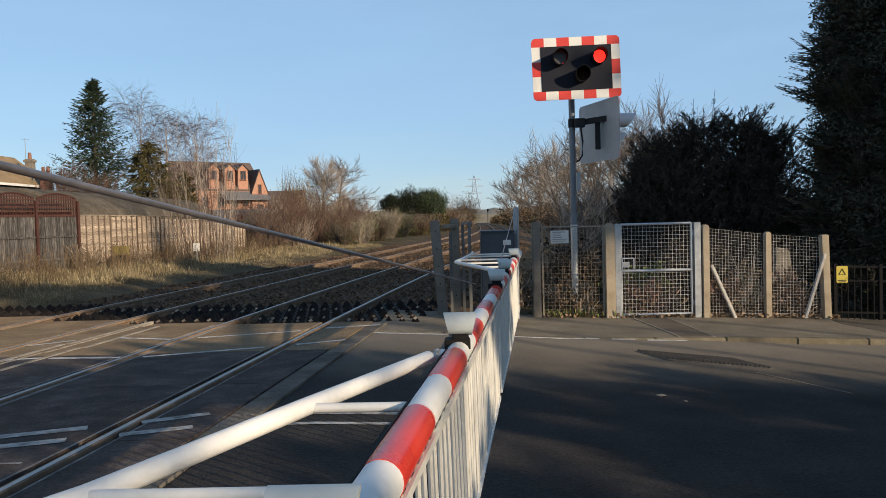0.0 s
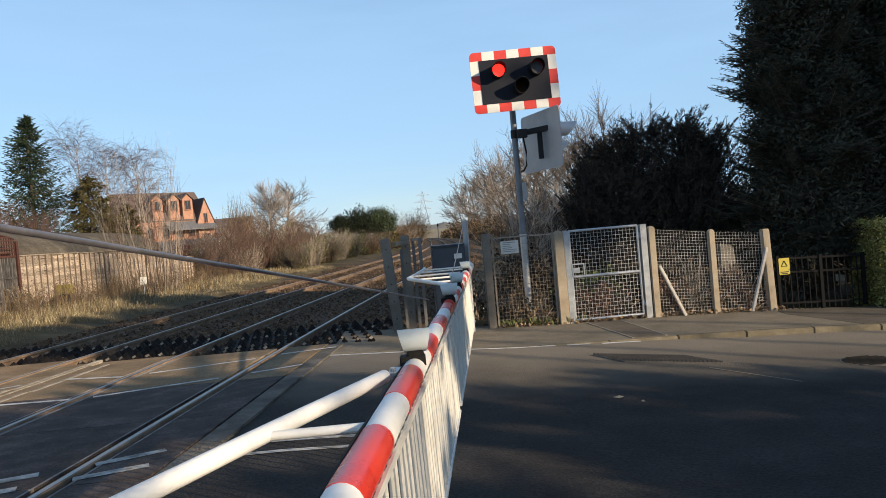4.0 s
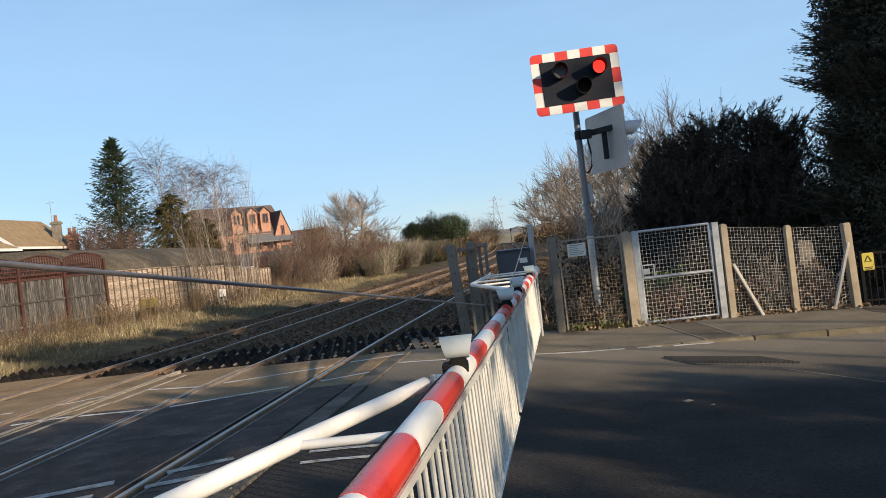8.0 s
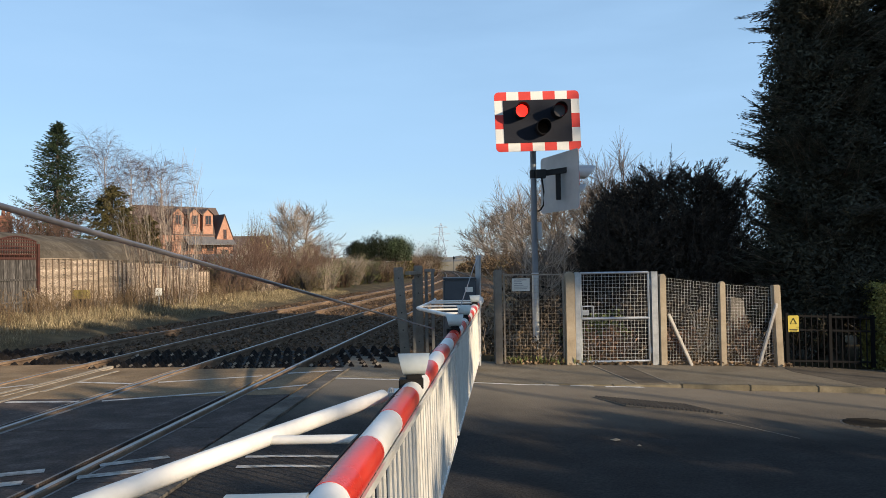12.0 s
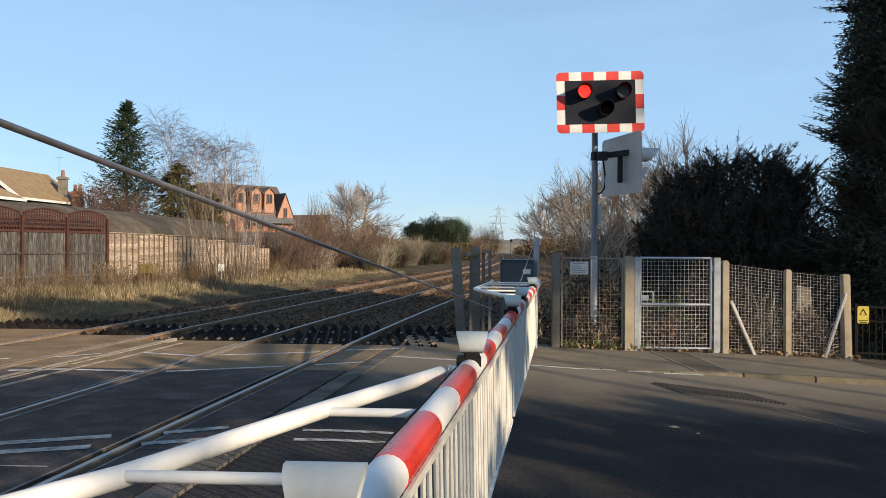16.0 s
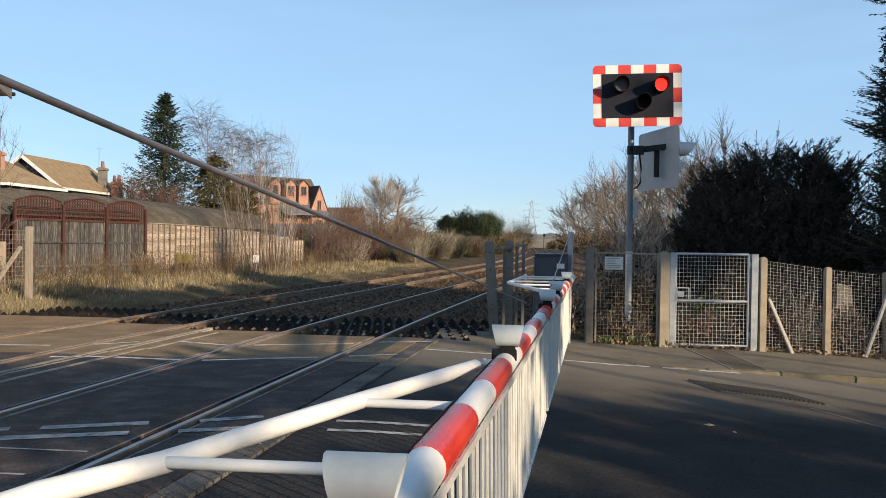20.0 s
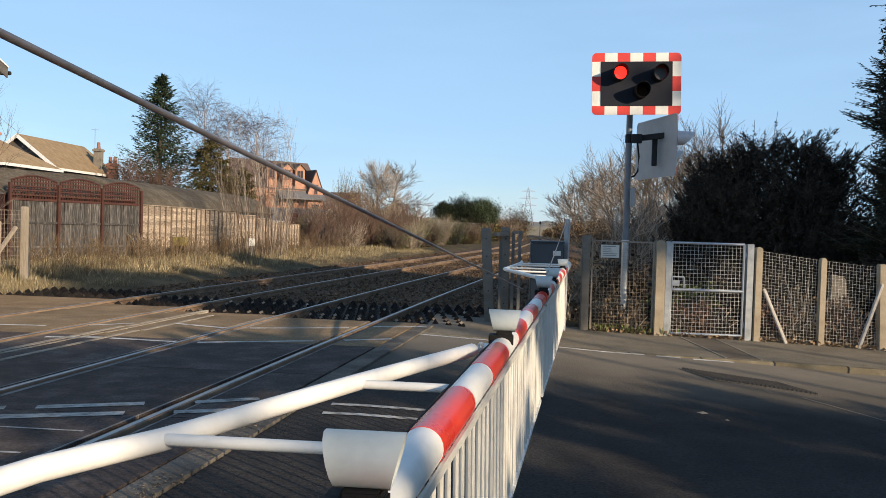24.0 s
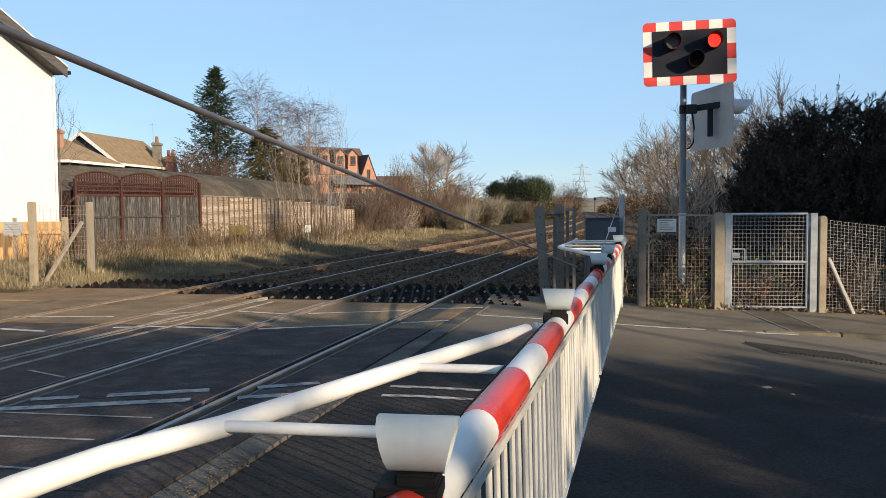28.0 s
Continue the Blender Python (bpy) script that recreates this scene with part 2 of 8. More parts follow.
CONC_DARK = paint("grey_concrete", [(0.13, 0.112, 0.09), (0.2, 0.175, 0.143), (0.28, 0.25, 0.205)], 0.92, scale=3, fine=60, bump=0.4, speck=0.25)
KERB = paint("kerb_stone", [(0.12, 0.1, 0.068), (0.18, 0.155, 0.108), (0.25, 0.215, 0.155)], 0.9, scale=5, fine=70, bump=0.4, vary=0.15, spec=0.12)
# one road paint twice: shade painted into the first, sunlight into the second
LINE = paint("worn_shaded_line", [(0.16, 0.15, 0.13), (0.42, 0.4, 0.36), (0.6, 0.58, 0.54)], 0.75, scale=9, fine=90, bump=0.3, speck=0.3, spread=0.35, spec=0.12)
SUNLIT_LINE = paint("white_edge_line", [(0.34, 0.325, 0.29), (0.56, 0.54, 0.5), (0.7, 0.68, 0.63)], 0.8, scale=7, fine=60, bump=0.3, speck=0.3, spread=0.3, spec=0.12)
WHITE = paint("white_gloss_paint", [(0.68, 0.663, 0.61), (0.79, 0.773, 0.72), (0.84, 0.823, 0.775)], 0.36, scale=5, fine=40, bump=0.05, speck=0.05)
HOOD = paint("greenish_white_hood", [(0.5, 0.52, 0.47), (0.6, 0.62, 0.57), (0.66, 0.68, 0.63)], 0.5, scale=7, fine=40, bump=0.04, speck=0.07)
WHITE_BAR = paint("white_bar_paint", [(0.5, 0.475, 0.41), (0.62, 0.595, 0.53), (0.7, 0.675, 0.61)], 0.45, scale=7, fine=50, bump=0.06, speck=0.08, vary=0.06)
RED = paint("red_reflective_band", [(0.55, 0.03, 0.018), (0.68, 0.045, 0.025), (0.72, 0.06, 0.035)], 0.3, scale=6, fine=60, bump=0.04, speck=0.07)
BOARD_RED = paint("red_board_paint", [(0.56, 0.03, 0.02), (0.66, 0.045, 0.03)], 0.5, scale=6, fine=60, bump=0.03, speck=0.06)
BOARD_WHITE = paint("white_board_paint", [(0.68, 0.66, 0.6), (0.76, 0.74, 0.69)], 0.55, scale=6, fine=60, bump=0.03, speck=0.06)
BLACK = paint("black_board", [(0.006, 0.007, 0.009), (0.01, 0.011, 0.014)], 0.75, spec=0.2, scale=5, fine=40, bump=0.04, speck=0.15)
RUBBER = paint("black_rubber", [(0.012, 0.011, 0.01), (0.022, 0.02, 0.018)], 0.7, scale=8, fine=60, bump=0.2, spec=0.12)
GALV = paint("galvanised_steel", [(0.38, 0.4, 0.42), (0.5, 0.52, 0.53), (0.6, 0.61, 0.61)], 0.42, 0.75, scale=9, fine=50, bump=0.05, speck=0.1)
GREYPAINT = paint("grey_steel_paint", [(0.3, 0.31, 0.32), (0.4, 0.41, 0.41)], 0.5, 0.1, scale=4, fine=50, bump=0.04, speck=0.06)
CABINET = paint("grey_blue_cabinet", [(0.04, 0.048, 0.058), (0.065, 0.075, 0.088)], 0.5, 0.2, scale=3, fine=40, bump=0.05, speck=0.08)
RUSTY_WIRE = paint("rusty_wire", [(0.24, 0.2, 0.155), (0.38, 0.32, 0.255)], 0.8, 0.1, scale=9, fine=50, bump=0.0)
WIRE = paint("galvanised_wire", [(0.62, 0.6, 0.56), (0.8, 0.77, 0.72)], 0.5, 0.15, scale=9, fine=50, bump=0.0)
RAIL_TOP = paint("polished_rail", [(0.3, 0.28, 0.26), (0.46, 0.43, 0.4)], 0.42, 0.85, scale=4, fine=40, bump=0.03, stretch=(1, 0.1, 1))
RAIL_RUST = paint("rusty_rail", [(0.12, 0.075, 0.045), (0.21, 0.14, 0.088), (0.31, 0.22, 0.145)], 0.85, scale=4, fine=60, bump=0.2)
BALLAST = paint("ballast_stone", [(0.032, 0.02, 0.012), (0.105, 0.068, 0.041), (0.26, 0.178, 0.112)], 0.95, scale=14, fine=60, bump=0.9, bump_scale=26, speck=0.5, distance=0.04, spec=0.12)
STONE = paint("ballast_pieces", [(0.05, 0.032, 0.02), (0.12, 0.08, 0.05), (0.24, 0.167, 0.106)], 0.95, scale=8, fine=50, bump=0.3, island=0.5, spec=0.12)
SLEEPER = paint("sleeper_concrete", [(0.05, 0.037, 0.026), (0.1, 0.078, 0.057)], 0.95, scale=4, fine=50, bump=0.3, spec=0.12)
EARTH = paint("rough_grass_ground", [(0.05, 0.038, 0.02), (0.105, 0.08, 0.042), (0.19, 0.145, 0.08)], 0.95, scale=0.8, fine=30, bump=0.6, bump_scale=18, speck=0.4, distance=0.05, spec=0.12)
CABLE = paint("stay_steel", [(0.16, 0.15, 0.15), (0.24, 0.22, 0.22)], 0.45, 0.6, scale=20, fine=80, bump=0.05)
LENS_DARK = paint("unlit_lens", [(0.06, 0.056, 0.058), (0.09, 0.082, 0.082)], 0.4, spec=0.3, scale=20, fine=90, bump=0.1)
LENS_AMBER = paint("unlit_amber_lens", [(0.03, 0.018, 0.01), (0.05, 0.028, 0.015)], 0.65, spec=0.1, scale=20, fine=90, bump=0.1)
LENS_LIT = glow("lit_red_lens", (1.0, 0.022, 0.012), 1.9)
YELLOW = paint("yellow_plate", [(0.42, 0.33, 0.035), (0.52, 0.42, 0.06)], 0.5, scale=6, fine=40, bump=0.02, speck=0.06)
SIGN_WHITE = paint("white_sign_plate", [(0.62, 0.6, 0.54), (0.72, 0.7, 0.64)], 0.5, scale=7, fine=40, bump=0.02, speck=0.08)
PRINT = paint("grey_print", [(0.2, 0.2, 0.2), (0.3, 0.3, 0.3)], 0.6, bump=0)
IRON = paint("black_iron", [(0.005, 0.005, 0.006), (0.011, 0.0105, 0.0105)], 0.7, 0.0, scale=9, fine=60, bump=0.1)
WOOD_GREY = paint("weathered_boards", [(0.02, 0.018, 0.017), (0.075, 0.069, 0.065), (0.22, 0.206, 0.192)], 0.92, scale=5, fine=70, bump=0.4, stretch=(6, 6, 0.6), vary=0.35, spec=0.12)
WOOD_LAP = paint("lap_panel_boards", [(0.12, 0.088, 0.064), (0.36, 0.285, 0.215), (0.6, 0.51, 0.41)], 0.92, scale=6, fine=60, bump=0.4, stretch=(2, 0.5, 5), vary=0.3, spec=0.12)
WOOD_BROWN = paint("red_brown_trellis", [(0.034, 0.012, 0.009), (0.06, 0.02, 0.014), (0.09, 0.034, 0.024)], 0.85, scale=5, fine=60, bump=0.3)
WOOD_POST = paint("old_post", [(0.2, 0.165, 0.12), (0.3, 0.25, 0.19), (0.4, 0.34, 0.27)], 0.92, scale=5, fine=60, bump=0.4, stretch=(5, 5, 0.7))
WOOD_ORANGE = paint("new_orange_fence", [(0.46, 0.27, 0.11), (0.58, 0.36, 0.165), (0.66, 0.44, 0.23)], 0.8, scale=4, fine=60, bump=0.3, stretch=(5, 5, 0.7), vary=0.2)
FELT = paint("roofing_felt", [(0.06, 0.05, 0.037), (0.105, 0.088, 0.066), (0.18, 0.155, 0.12)], 0.95, scale=1.3, fine=11, bump=0.5, speck=0.75, spec=0.08)
TILE_BROWN = paint("brown_roof_tile", [(0.2, 0.135, 0.07), (0.29, 0.205, 0.112), (0.37, 0.27, 0.16)], 0.9, scale=3, fine=40, bump=0.35, vary=0.18)
TILE_DARK = paint("dark_roof_tile", [(0.09, 0.065, 0.055), (0.14, 0.1, 0.085)], 0.9, scale=3, fine=40, bump=0.35)
SLATE = paint("slate_roof", [(0.1, 0.1, 0.105), (0.16, 0.16, 0.165)], 0.7, scale=3, fine=40, bump=0.3)
BRICK = paint("orange_brick", [(0.3, 0.145, 0.09), (0.4, 0.21, 0.138), (0.48, 0.28, 0.2)], 0.9, scale=2.5, fine=26, bump=0.3, speck=0.3)
GABLE = paint("grey_brown_hung_tile", [(0.07, 0.06, 0.055), (0.11, 0.095, 0.085)], 0.9, scale=3, fine=30, bump=0.3)
BRICK_RED = paint("red_brick", [(0.2, 0.09, 0.06), (0.3, 0.145, 0.1)], 0.9, scale=2.5, fine=26, bump=0.3, speck=0.3)
RENDER = paint("white_render", [(0.76, 0.74, 0.7), (0.82, 0.8, 0.77)], 0.85, scale=1.5, fine=40, bump=0.1, speck=0.05)
TRIM = paint("white_trim", [(0.7, 0.69, 0.66), (0.8, 0.79, 0.76)], 0.5, scale=4, fine=40, bump=0.03, speck=0.04)
GLASS_DARK = paint("dark_window", [(0.02, 0.022, 0.026), (0.035, 0.037, 0.04)], 0.12, scale=3, fine=30, bump=0.0)
BIRCH_TWIG = paint("birch_twigs", [(0.06, 0.042, 0.038), (0.12, 0.086, 0.078)], 0.95, scale=2, fine=40, bump=0)
BEAM = paint("crumbling_edge_concrete", [(0.08, 0.07, 0.058), (0.15, 0.133, 0.11), (0.25, 0.222, 0.185)], 0.95, scale=3, fine=50, bump=0.7, speck=0.4, distance=0.02, spec=0.12)
DARK_BARK = paint("dark_bark", [(0.02, 0.016, 0.012), (0.045, 0.036, 0.028)], 0.95, scale=5, fine=40, bump=0.3)
BARK = paint("bark", [(0.06, 0.045, 0.032), (0.11, 0.085, 0.062), (0.16, 0.13, 0.1)], 0.95, scale=5, fine=40, bump=0.5, stretch=(3, 3, 0.6))
TWIG = paint("bare_twigs", [(0.08, 0.062, 0.048), (0.155, 0.124, 0.098)], 0.95, scale=2, fine=40, bump=0)
BIRCH = paint("birch_bark", [(0.28, 0.22, 0.18), (0.46, 0.4, 0.34)], 0.85, scale=4, fine=40, bump=0.2)
PALE_TWIG = paint("pale_twigs", [(0.26, 0.21, 0.165), (0.42, 0.35, 0.28)], 0.95, scale=2, fine=40, bump=0)
CONIFER = paint("conifer_needles", [(0.034, 0.034, 0.027), (0.06, 0.06, 0.044), (0.115, 0.11, 0.07)], 0.85, scale=1.2, fine=30, bump=0, island=0.3, spec=0.12)
OLIVE = paint("olive_needles", [(0.05, 0.045, 0.018), (0.09, 0.076, 0.03), (0.14, 0.115, 0.05)], 0.85, scale=1.2, fine=30, bump=0, island=0.4, spec=0.12)
RED_TWIG = paint("red_brown_twigs", [(0.085, 0.048, 0.034), (0.16, 0.1, 0.072)], 0.95, scale=2, fine=40, bump=0)
SPRUCE = paint("spruce_needles", [(0.02, 0.035, 0.02), (0.04, 0.06, 0.032), (0.065, 0.09, 0.045)], 0.85, scale=1.5, fine=30, bump=0, island=0.4, spec=0.12)
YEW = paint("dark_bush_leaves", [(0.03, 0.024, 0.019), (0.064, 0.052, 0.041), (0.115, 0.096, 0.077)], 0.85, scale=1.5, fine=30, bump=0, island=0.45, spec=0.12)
HEDGE = paint("hedge_leaves", [(0.13, 0.13, 0.032), (0.28, 0.262, 0.07), (0.47, 0.41, 0.15)], 0.6, scale=3, fine=30, bump=0, island=0.45)
SHRUB_BROWN = paint("brown_shrub", [(0.06, 0.038, 0.02), (0.12, 0.08, 0.043), (0.21, 0.147, 0.08)], 0.95, scale=1.2, fine=30, bump=0, island=0.4)
EVERDARK = paint("dark_evergreen_leaves", [(0.01, 0.013, 0.008), (0.02, 0.026, 0.014), (0.04, 0.05, 0.026)], 0.8, scale=1.5, fine=30, bump=0, island=0.4, spec=0.12)
LAUREL = paint("laurel_leaves", [(0.02, 0.034, 0.012), (0.036, 0.056, 0.018), (0.06, 0.08, 0.03)], 0.6, scale=1.5, fine=30, bump=0, island=0.4)
SHRUB_GREEN = paint("green_shrub", [(0.05, 0.07, 0.015), (0.1, 0.12, 0.03), (0.16, 0.17, 0.05)], 0.85, scale=1.5, fine=30, bump=0, island=0.4)
BRACKEN = paint("dead_bracken_fronds", [(0.1, 0.05, 0.03), (0.2, 0.108, 0.066), (0.32, 0.2, 0.13)], 0.95, scale=3, fine=30, bump=0, island=0.45)
LITTER = paint("dead_leaves", [(0.13, 0.085, 0.045), (0.24, 0.16, 0.09), (0.32, 0.24, 0.15)], 0.95, scale=6, fine=30, bump=0, island=0.5)
GRASS = paint("dry_grass", [(0.1, 0.078, 0.04), (0.25, 0.2, 0.115), (0.52, 0.44, 0.29)], 0.9, scale=1.1, fine=20, bump=0, island=0.55, spec=0.2)

# ---- the lie of the land ----
PX = [-80, -9, -7.5, -1.0, 0.3, 1.3, 2.5, 3.9, 4.9, 5.9, 7.2, 10, 80]
PZ = [-0.1, 0.06, 0.1, 0.09, 0.02, -0.05, -0.09, -0.115, -0.15, -0.19, -0.28, -0.4, -0.6]
KERB_LINE = 9.92


def pave_z(x):
    return lerp_table(x, PX, PZ)


def road_z(x):
    return pave_z(x) - lerp_table(x, [1.0, 2.9, 4.3], [0.0, 0.015, 0.07])


TRACK_Y = [-30, 0, 10, 20, 30, 41, 60, 90, 120, 160, 200, 260, 400]
TRACK_X = [-5.85, -3.45, -2.54, -1.45, -0.2, 1.2, 3.2, 5.2, 6.3, 7.3, 8.0, 7.6, 2.0]


def smooth_x(y):
    """The near track's middle line, eased by averaging over a few metres."""
    w = min(8.0, 2.0 + abs(y) * 0.2)
    return sum(lerp_table(y + w * k / 4, TRACK_Y, TRACK_X) for k in range(-4, 5)) / 9


def track_x(y, which):
    return smooth_x(y) - (0.0 if which == 0 else 3.3)


RAIL_TOP_Z = 0.13


def ground_z(x, y):
    xc = smooth_x(min(max(y, -30), 300))
    t = min(1, max(0, (xc - 5.4 - x) / 1.6))
    z = -0.16 + (0.08 + 0.16) * t * t * (3 - 2 * t)
    if x > xc + 2.5:
        z = -0.16 - 0.14 * min(1, (x - xc - 2.5) / 6)
    if -8 < y < 12.3:
        z = min(z, road_z(x) - 0.14)
    return z


gx = np.unique(np.concatenate([[-3000, -1200, -500, -220, -120, -80, -60], np.arange(-45, 40.1, 1.0), [60, 90, 150, 300, 700, 1500, 3000]]))
gy = np.unique(np.concatenate([[-3000, -900, -300, -100, -50, -30], np.arange(-20, 70.1, 1.0), np.arange(75, 300, 10), [350, 500, 900, 1800, 4000]]))
g = Geo()
gv = []
for yy in gy:
    for xx in gx:
        bump = 0.05 * noise.noise((xx * 0.35, yy * 0.35, 0)) if abs(xx) < 60 and yy < 100 else 0
        gv.append((xx, yy, ground_z(xx, yy) + bump - (0.03 if -8 < yy < 12.3 else 0)))
nx = len(gx)
g.add(gv, [(j * nx + i, j * nx + i + 1, (j + 1) * nx + i + 1, (j + 1) * nx + i) for j in range(len(gy) - 1) for i in range(nx - 1)])
solo("ground", g, EARTH, "rough grassy ground with bare earth beside the railway", "ground", kind="structure", smooth=True)

# road: one slab across the railway, with the crossing deck inside it
def strip(name, xs, y0, y1, zf, material, label, depth=0.12, kind="structure", category="road"):
    s = Geo()
    a = y0 if callable(y0) else (lambda x: y0)
    b = y1 if callable(y1) else (lambda x: y1)
    n = len(xs)
    top = [(x, a(x), zf(x)) for x in xs] + [(x, b(x), zf(x)) for x in xs]
    low = [(p[0], p[1], p[2] - depth) for p in top]
    f = [(i, i + 1, n + i + 1, n + i) for i in range(n - 1)]
    f += [(2 * n + i + 1, 2 * n + i, 3 * n + i, 3 * n + i + 1) for i in range(n - 1)]
    f += [(i + 1, i, 2 * n + i, 2 * n + i + 1) for i in range(n - 1)] + [(n + i, n + i + 1, 3 * n + i + 1, 3 * n + i) for i in range(n - 1)]
    f += [(0, n, 3 * n, 2 * n), (2 * n - 1, n - 1, 3 * n - 1, 4 * n - 1)]
    s.add(top + low, f)
    return solo(name, s, material, label, category, kind=kind)


# deck edge lines follow the rails, so the deck is cut in strips between them
def deck_strip(name, off0, off1, y0, y1, z, material, label, parent=None, steps=14, depth=0.16):
    s = Geo()
    ys = np.linspace(y0, y1, steps)
    n = len(ys)
    a = [(smooth_x(y) + off0, y, z) for y in ys]
    b = [(smooth_x(y) + off1, y, z) for y in ys]
    lowa = [(p[0], p[1], p[2] - depth) for p in a]
    lowb = [(p[0], p[1], p[2] - depth) for p in b]
    f = [(i, n + i, n + i + 1, i + 1) for i in range(n - 1)]
    f += [(2 * n + i, i, i + 1, 2 * n + i + 1) for i in range(n - 1)] + [(n + i, 3 * n + i, 3 * n + i + 1, n + i + 1) for i in range(n - 1)]
    f += [(0, 2 * n, 3 * n, n), (n - 1, 2 * n - 1, 4 * n - 1, 3 * n - 1)]
    s.add(a + b + lowa + lowb, f)
    if parent:
        return part(name, s, material, parent, label)
    return solo(name, s, material, label, "crossing deck", kind="structure")


# approach road on the near side of the tracks, ending at the concrete edge beam
road = Geo()
xs_r = [v for v in np.arange(-1.6, 12.1, 0.4)] + [15, 20, 30, 60, 120]
ys_r = list(np.linspace(-2.9, KERB_LINE, 18))
rv = []
for j, yy in enumerate(ys_r):
    left = smooth_x(yy) + 1.57
    for i, xx in enumerate(xs_r):
        x = left if i == 0 else max(xx, left + 0.02 * i)
        rv.append((x, yy, road_z(x)))
n = len(xs_r)
road.add(rv, [(j * n + i, j * n + i + 1, (j + 1) * n + i + 1, (j + 1) * n + i) for j in range(len(ys_r) - 1) for i in range(n - 1)])
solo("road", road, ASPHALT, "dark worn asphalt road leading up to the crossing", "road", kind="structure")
strip("road_left", [-120, -60, -30, -20, -14, -11, -9, -7.8], -7, 12.0, lambda x: lerp_table(x, PX, PZ) + 0.006, PANEL_BROWN, "brown-grey asphalt road beyond the tracks")

# pavement on the far side of the road
strip("pavement", [-1.0, -0.4, 0.3, 0.8, 1.3, 2.0, 2.5, 3.2, 3.9, 4.4, 4.9, 5.9, 7.2, 8.5, 10, 14, 20, 40, 80], KERB_LINE + 0.12, 12.35, pave_z, PAVE, "worn grey-brown asphalt footway beside the road", category="pavement")


# ---- railway ----
railway = thing("railway_track", (0, 0, 0), "double railway track on brown ballast curving away", "railway", kind="structure")


def rail_profile(off, z):
    # head, web and foot as one outline
    return [(off - 0.036, z), (off + 0.036, z), (off + 0.036, z - 0.035), (off + 0.009, z - 0.05), (off + 0.009, z - 0.125), (off + 0.065, z - 0.145),
            (off + 0.065, z - 0.158), (off - 0.065, z - 0.158), (off - 0.065, z - 0.145), (off - 0.009, z - 0.125), (off - 0.009, z - 0.05), (off - 0.036, z - 0.035)]


rail_ys = list(np.arange(-24, 40, 1.0)) + list(np.arange(40, 120, 3.0)) + list(np.arange(120, 300, 8.0))
for which in (0, 1):
    for side in (-0.752, 0.752):
        body, top = Geo(), Geo()
        prof = rail_profile(0, RAIL_TOP_Z)
        k = len(prof)
        vs = []
        tops = []
        for y in rail_ys:
            x = track_x(y, which) + side
            vs += [(x + p[0], y, p[1]) for p in prof]
            tops += [(x - 0.019, y, RAIL_TOP_Z + 0.003), (x + 0.019, y, RAIL_TOP_Z + 0.003)]
        body.add(vs, [(j * k + i, j * k + (i + 1) % k, (j + 1) * k + (i + 1) % k, (j + 1) * k + i) for j in range(len(rail_ys) - 1) for i in range(k)])
        top.add(tops, [(2 * j, 2 * j + 1, 2 * j + 3, 2 * j + 2) for j in range(len(rail_ys) - 1)])
        r = part("rail", body, RAIL_RUST, railway, "rust-brown steel rail")
        part("running_surface", top, RAIL_TOP, r, "polished rail head")

# ballast bed and shoulders
bed = Geo()
by = [y for y in rail_ys if y >= 10.4 and y < 300]
across = [-6.1, -5.4, -4.9, -3.3, -1.9, -1.65, -1.4, 0, 1.35, 1.9, 2.7]
height = [-0.12, 0.04, 0.0, 0.012, 0.0, 0.0, 0.0, 0.012, 0.0, 0.02, -0.14]
fine_y = []
for a, b in zip(by[:-1], by[1:]):
    fine_y += list(np.linspace(a, b, 4, endpoint=False)) if a < 45 else [a]
fine_y.append(by[-1])
fa = np.interp(np.linspace(0, 10, 61), range(11), across)
fh = np.interp(np.linspace(0, 10, 61), range(11), height)
bv = []
for y in fine_y:
    for a, h in zip(fa, fh):
        bv.append((smooth_x(y) + a, y, h + 0.012 * noise.noise((a * 6, y * 6, 2))))
n = len(fa)
bed.add(bv, [(j * n + i, j * n + i + 1, (j + 1) * n + i + 1, (j + 1) * n + i) for j in range(len(fine_y) - 1) for i in range(n - 1)])
part("ballast_bed", bed, BALLAST, railway, "brown stone ballast")

# loose ballast stones near the crossing
stones = Geo()
for i in range(26000):
    y = 11.4 + 36 * rnd.random() ** 1.35
    a = rnd.uniform(-6.2, 2.6)
    x = smooth_x(y) + a
    z = float(np.interp(a, across, height)) + 0.01
    s = rnd.uniform(0.022, 0.05) * (1 + 0.012 * (y - 11))
    q = [Vector((rnd.uniform(-1, 1), rnd.uniform(-1, 1), rnd.uniform(-0.6, 1))).normalized() * s * rnd.uniform(0.7, 1.2) for _ in range(4)]
    p = [(x + v.x, y + v.y, z + v.z) for v in q]
    stones.add(p, [(0, 1, 2), (0, 2, 3), (0, 3, 1), (1, 3, 2)])
part("ballast_stones", stones, STONE, railway, "loose brown ballast stones", kind="stuff")

# concrete sleepers, a few of which show through the ballast
sl = Geo()
sl.box((0, 0, 0), (2.5, 0.26, 0.14))
sleeper_mesh = fresh("sleeper", sl, SLEEPER, bevel=0.02)
y = 12.9
while y < 52:
    for which in (0, 1):
        slope = (smooth_x(y + 1) - smooth_x(y - 1)) / 2
        piece("sleeper", sleeper_mesh, railway, (track_x(y, which), y, -0.088), -math.atan(slope))
    y += 0.65
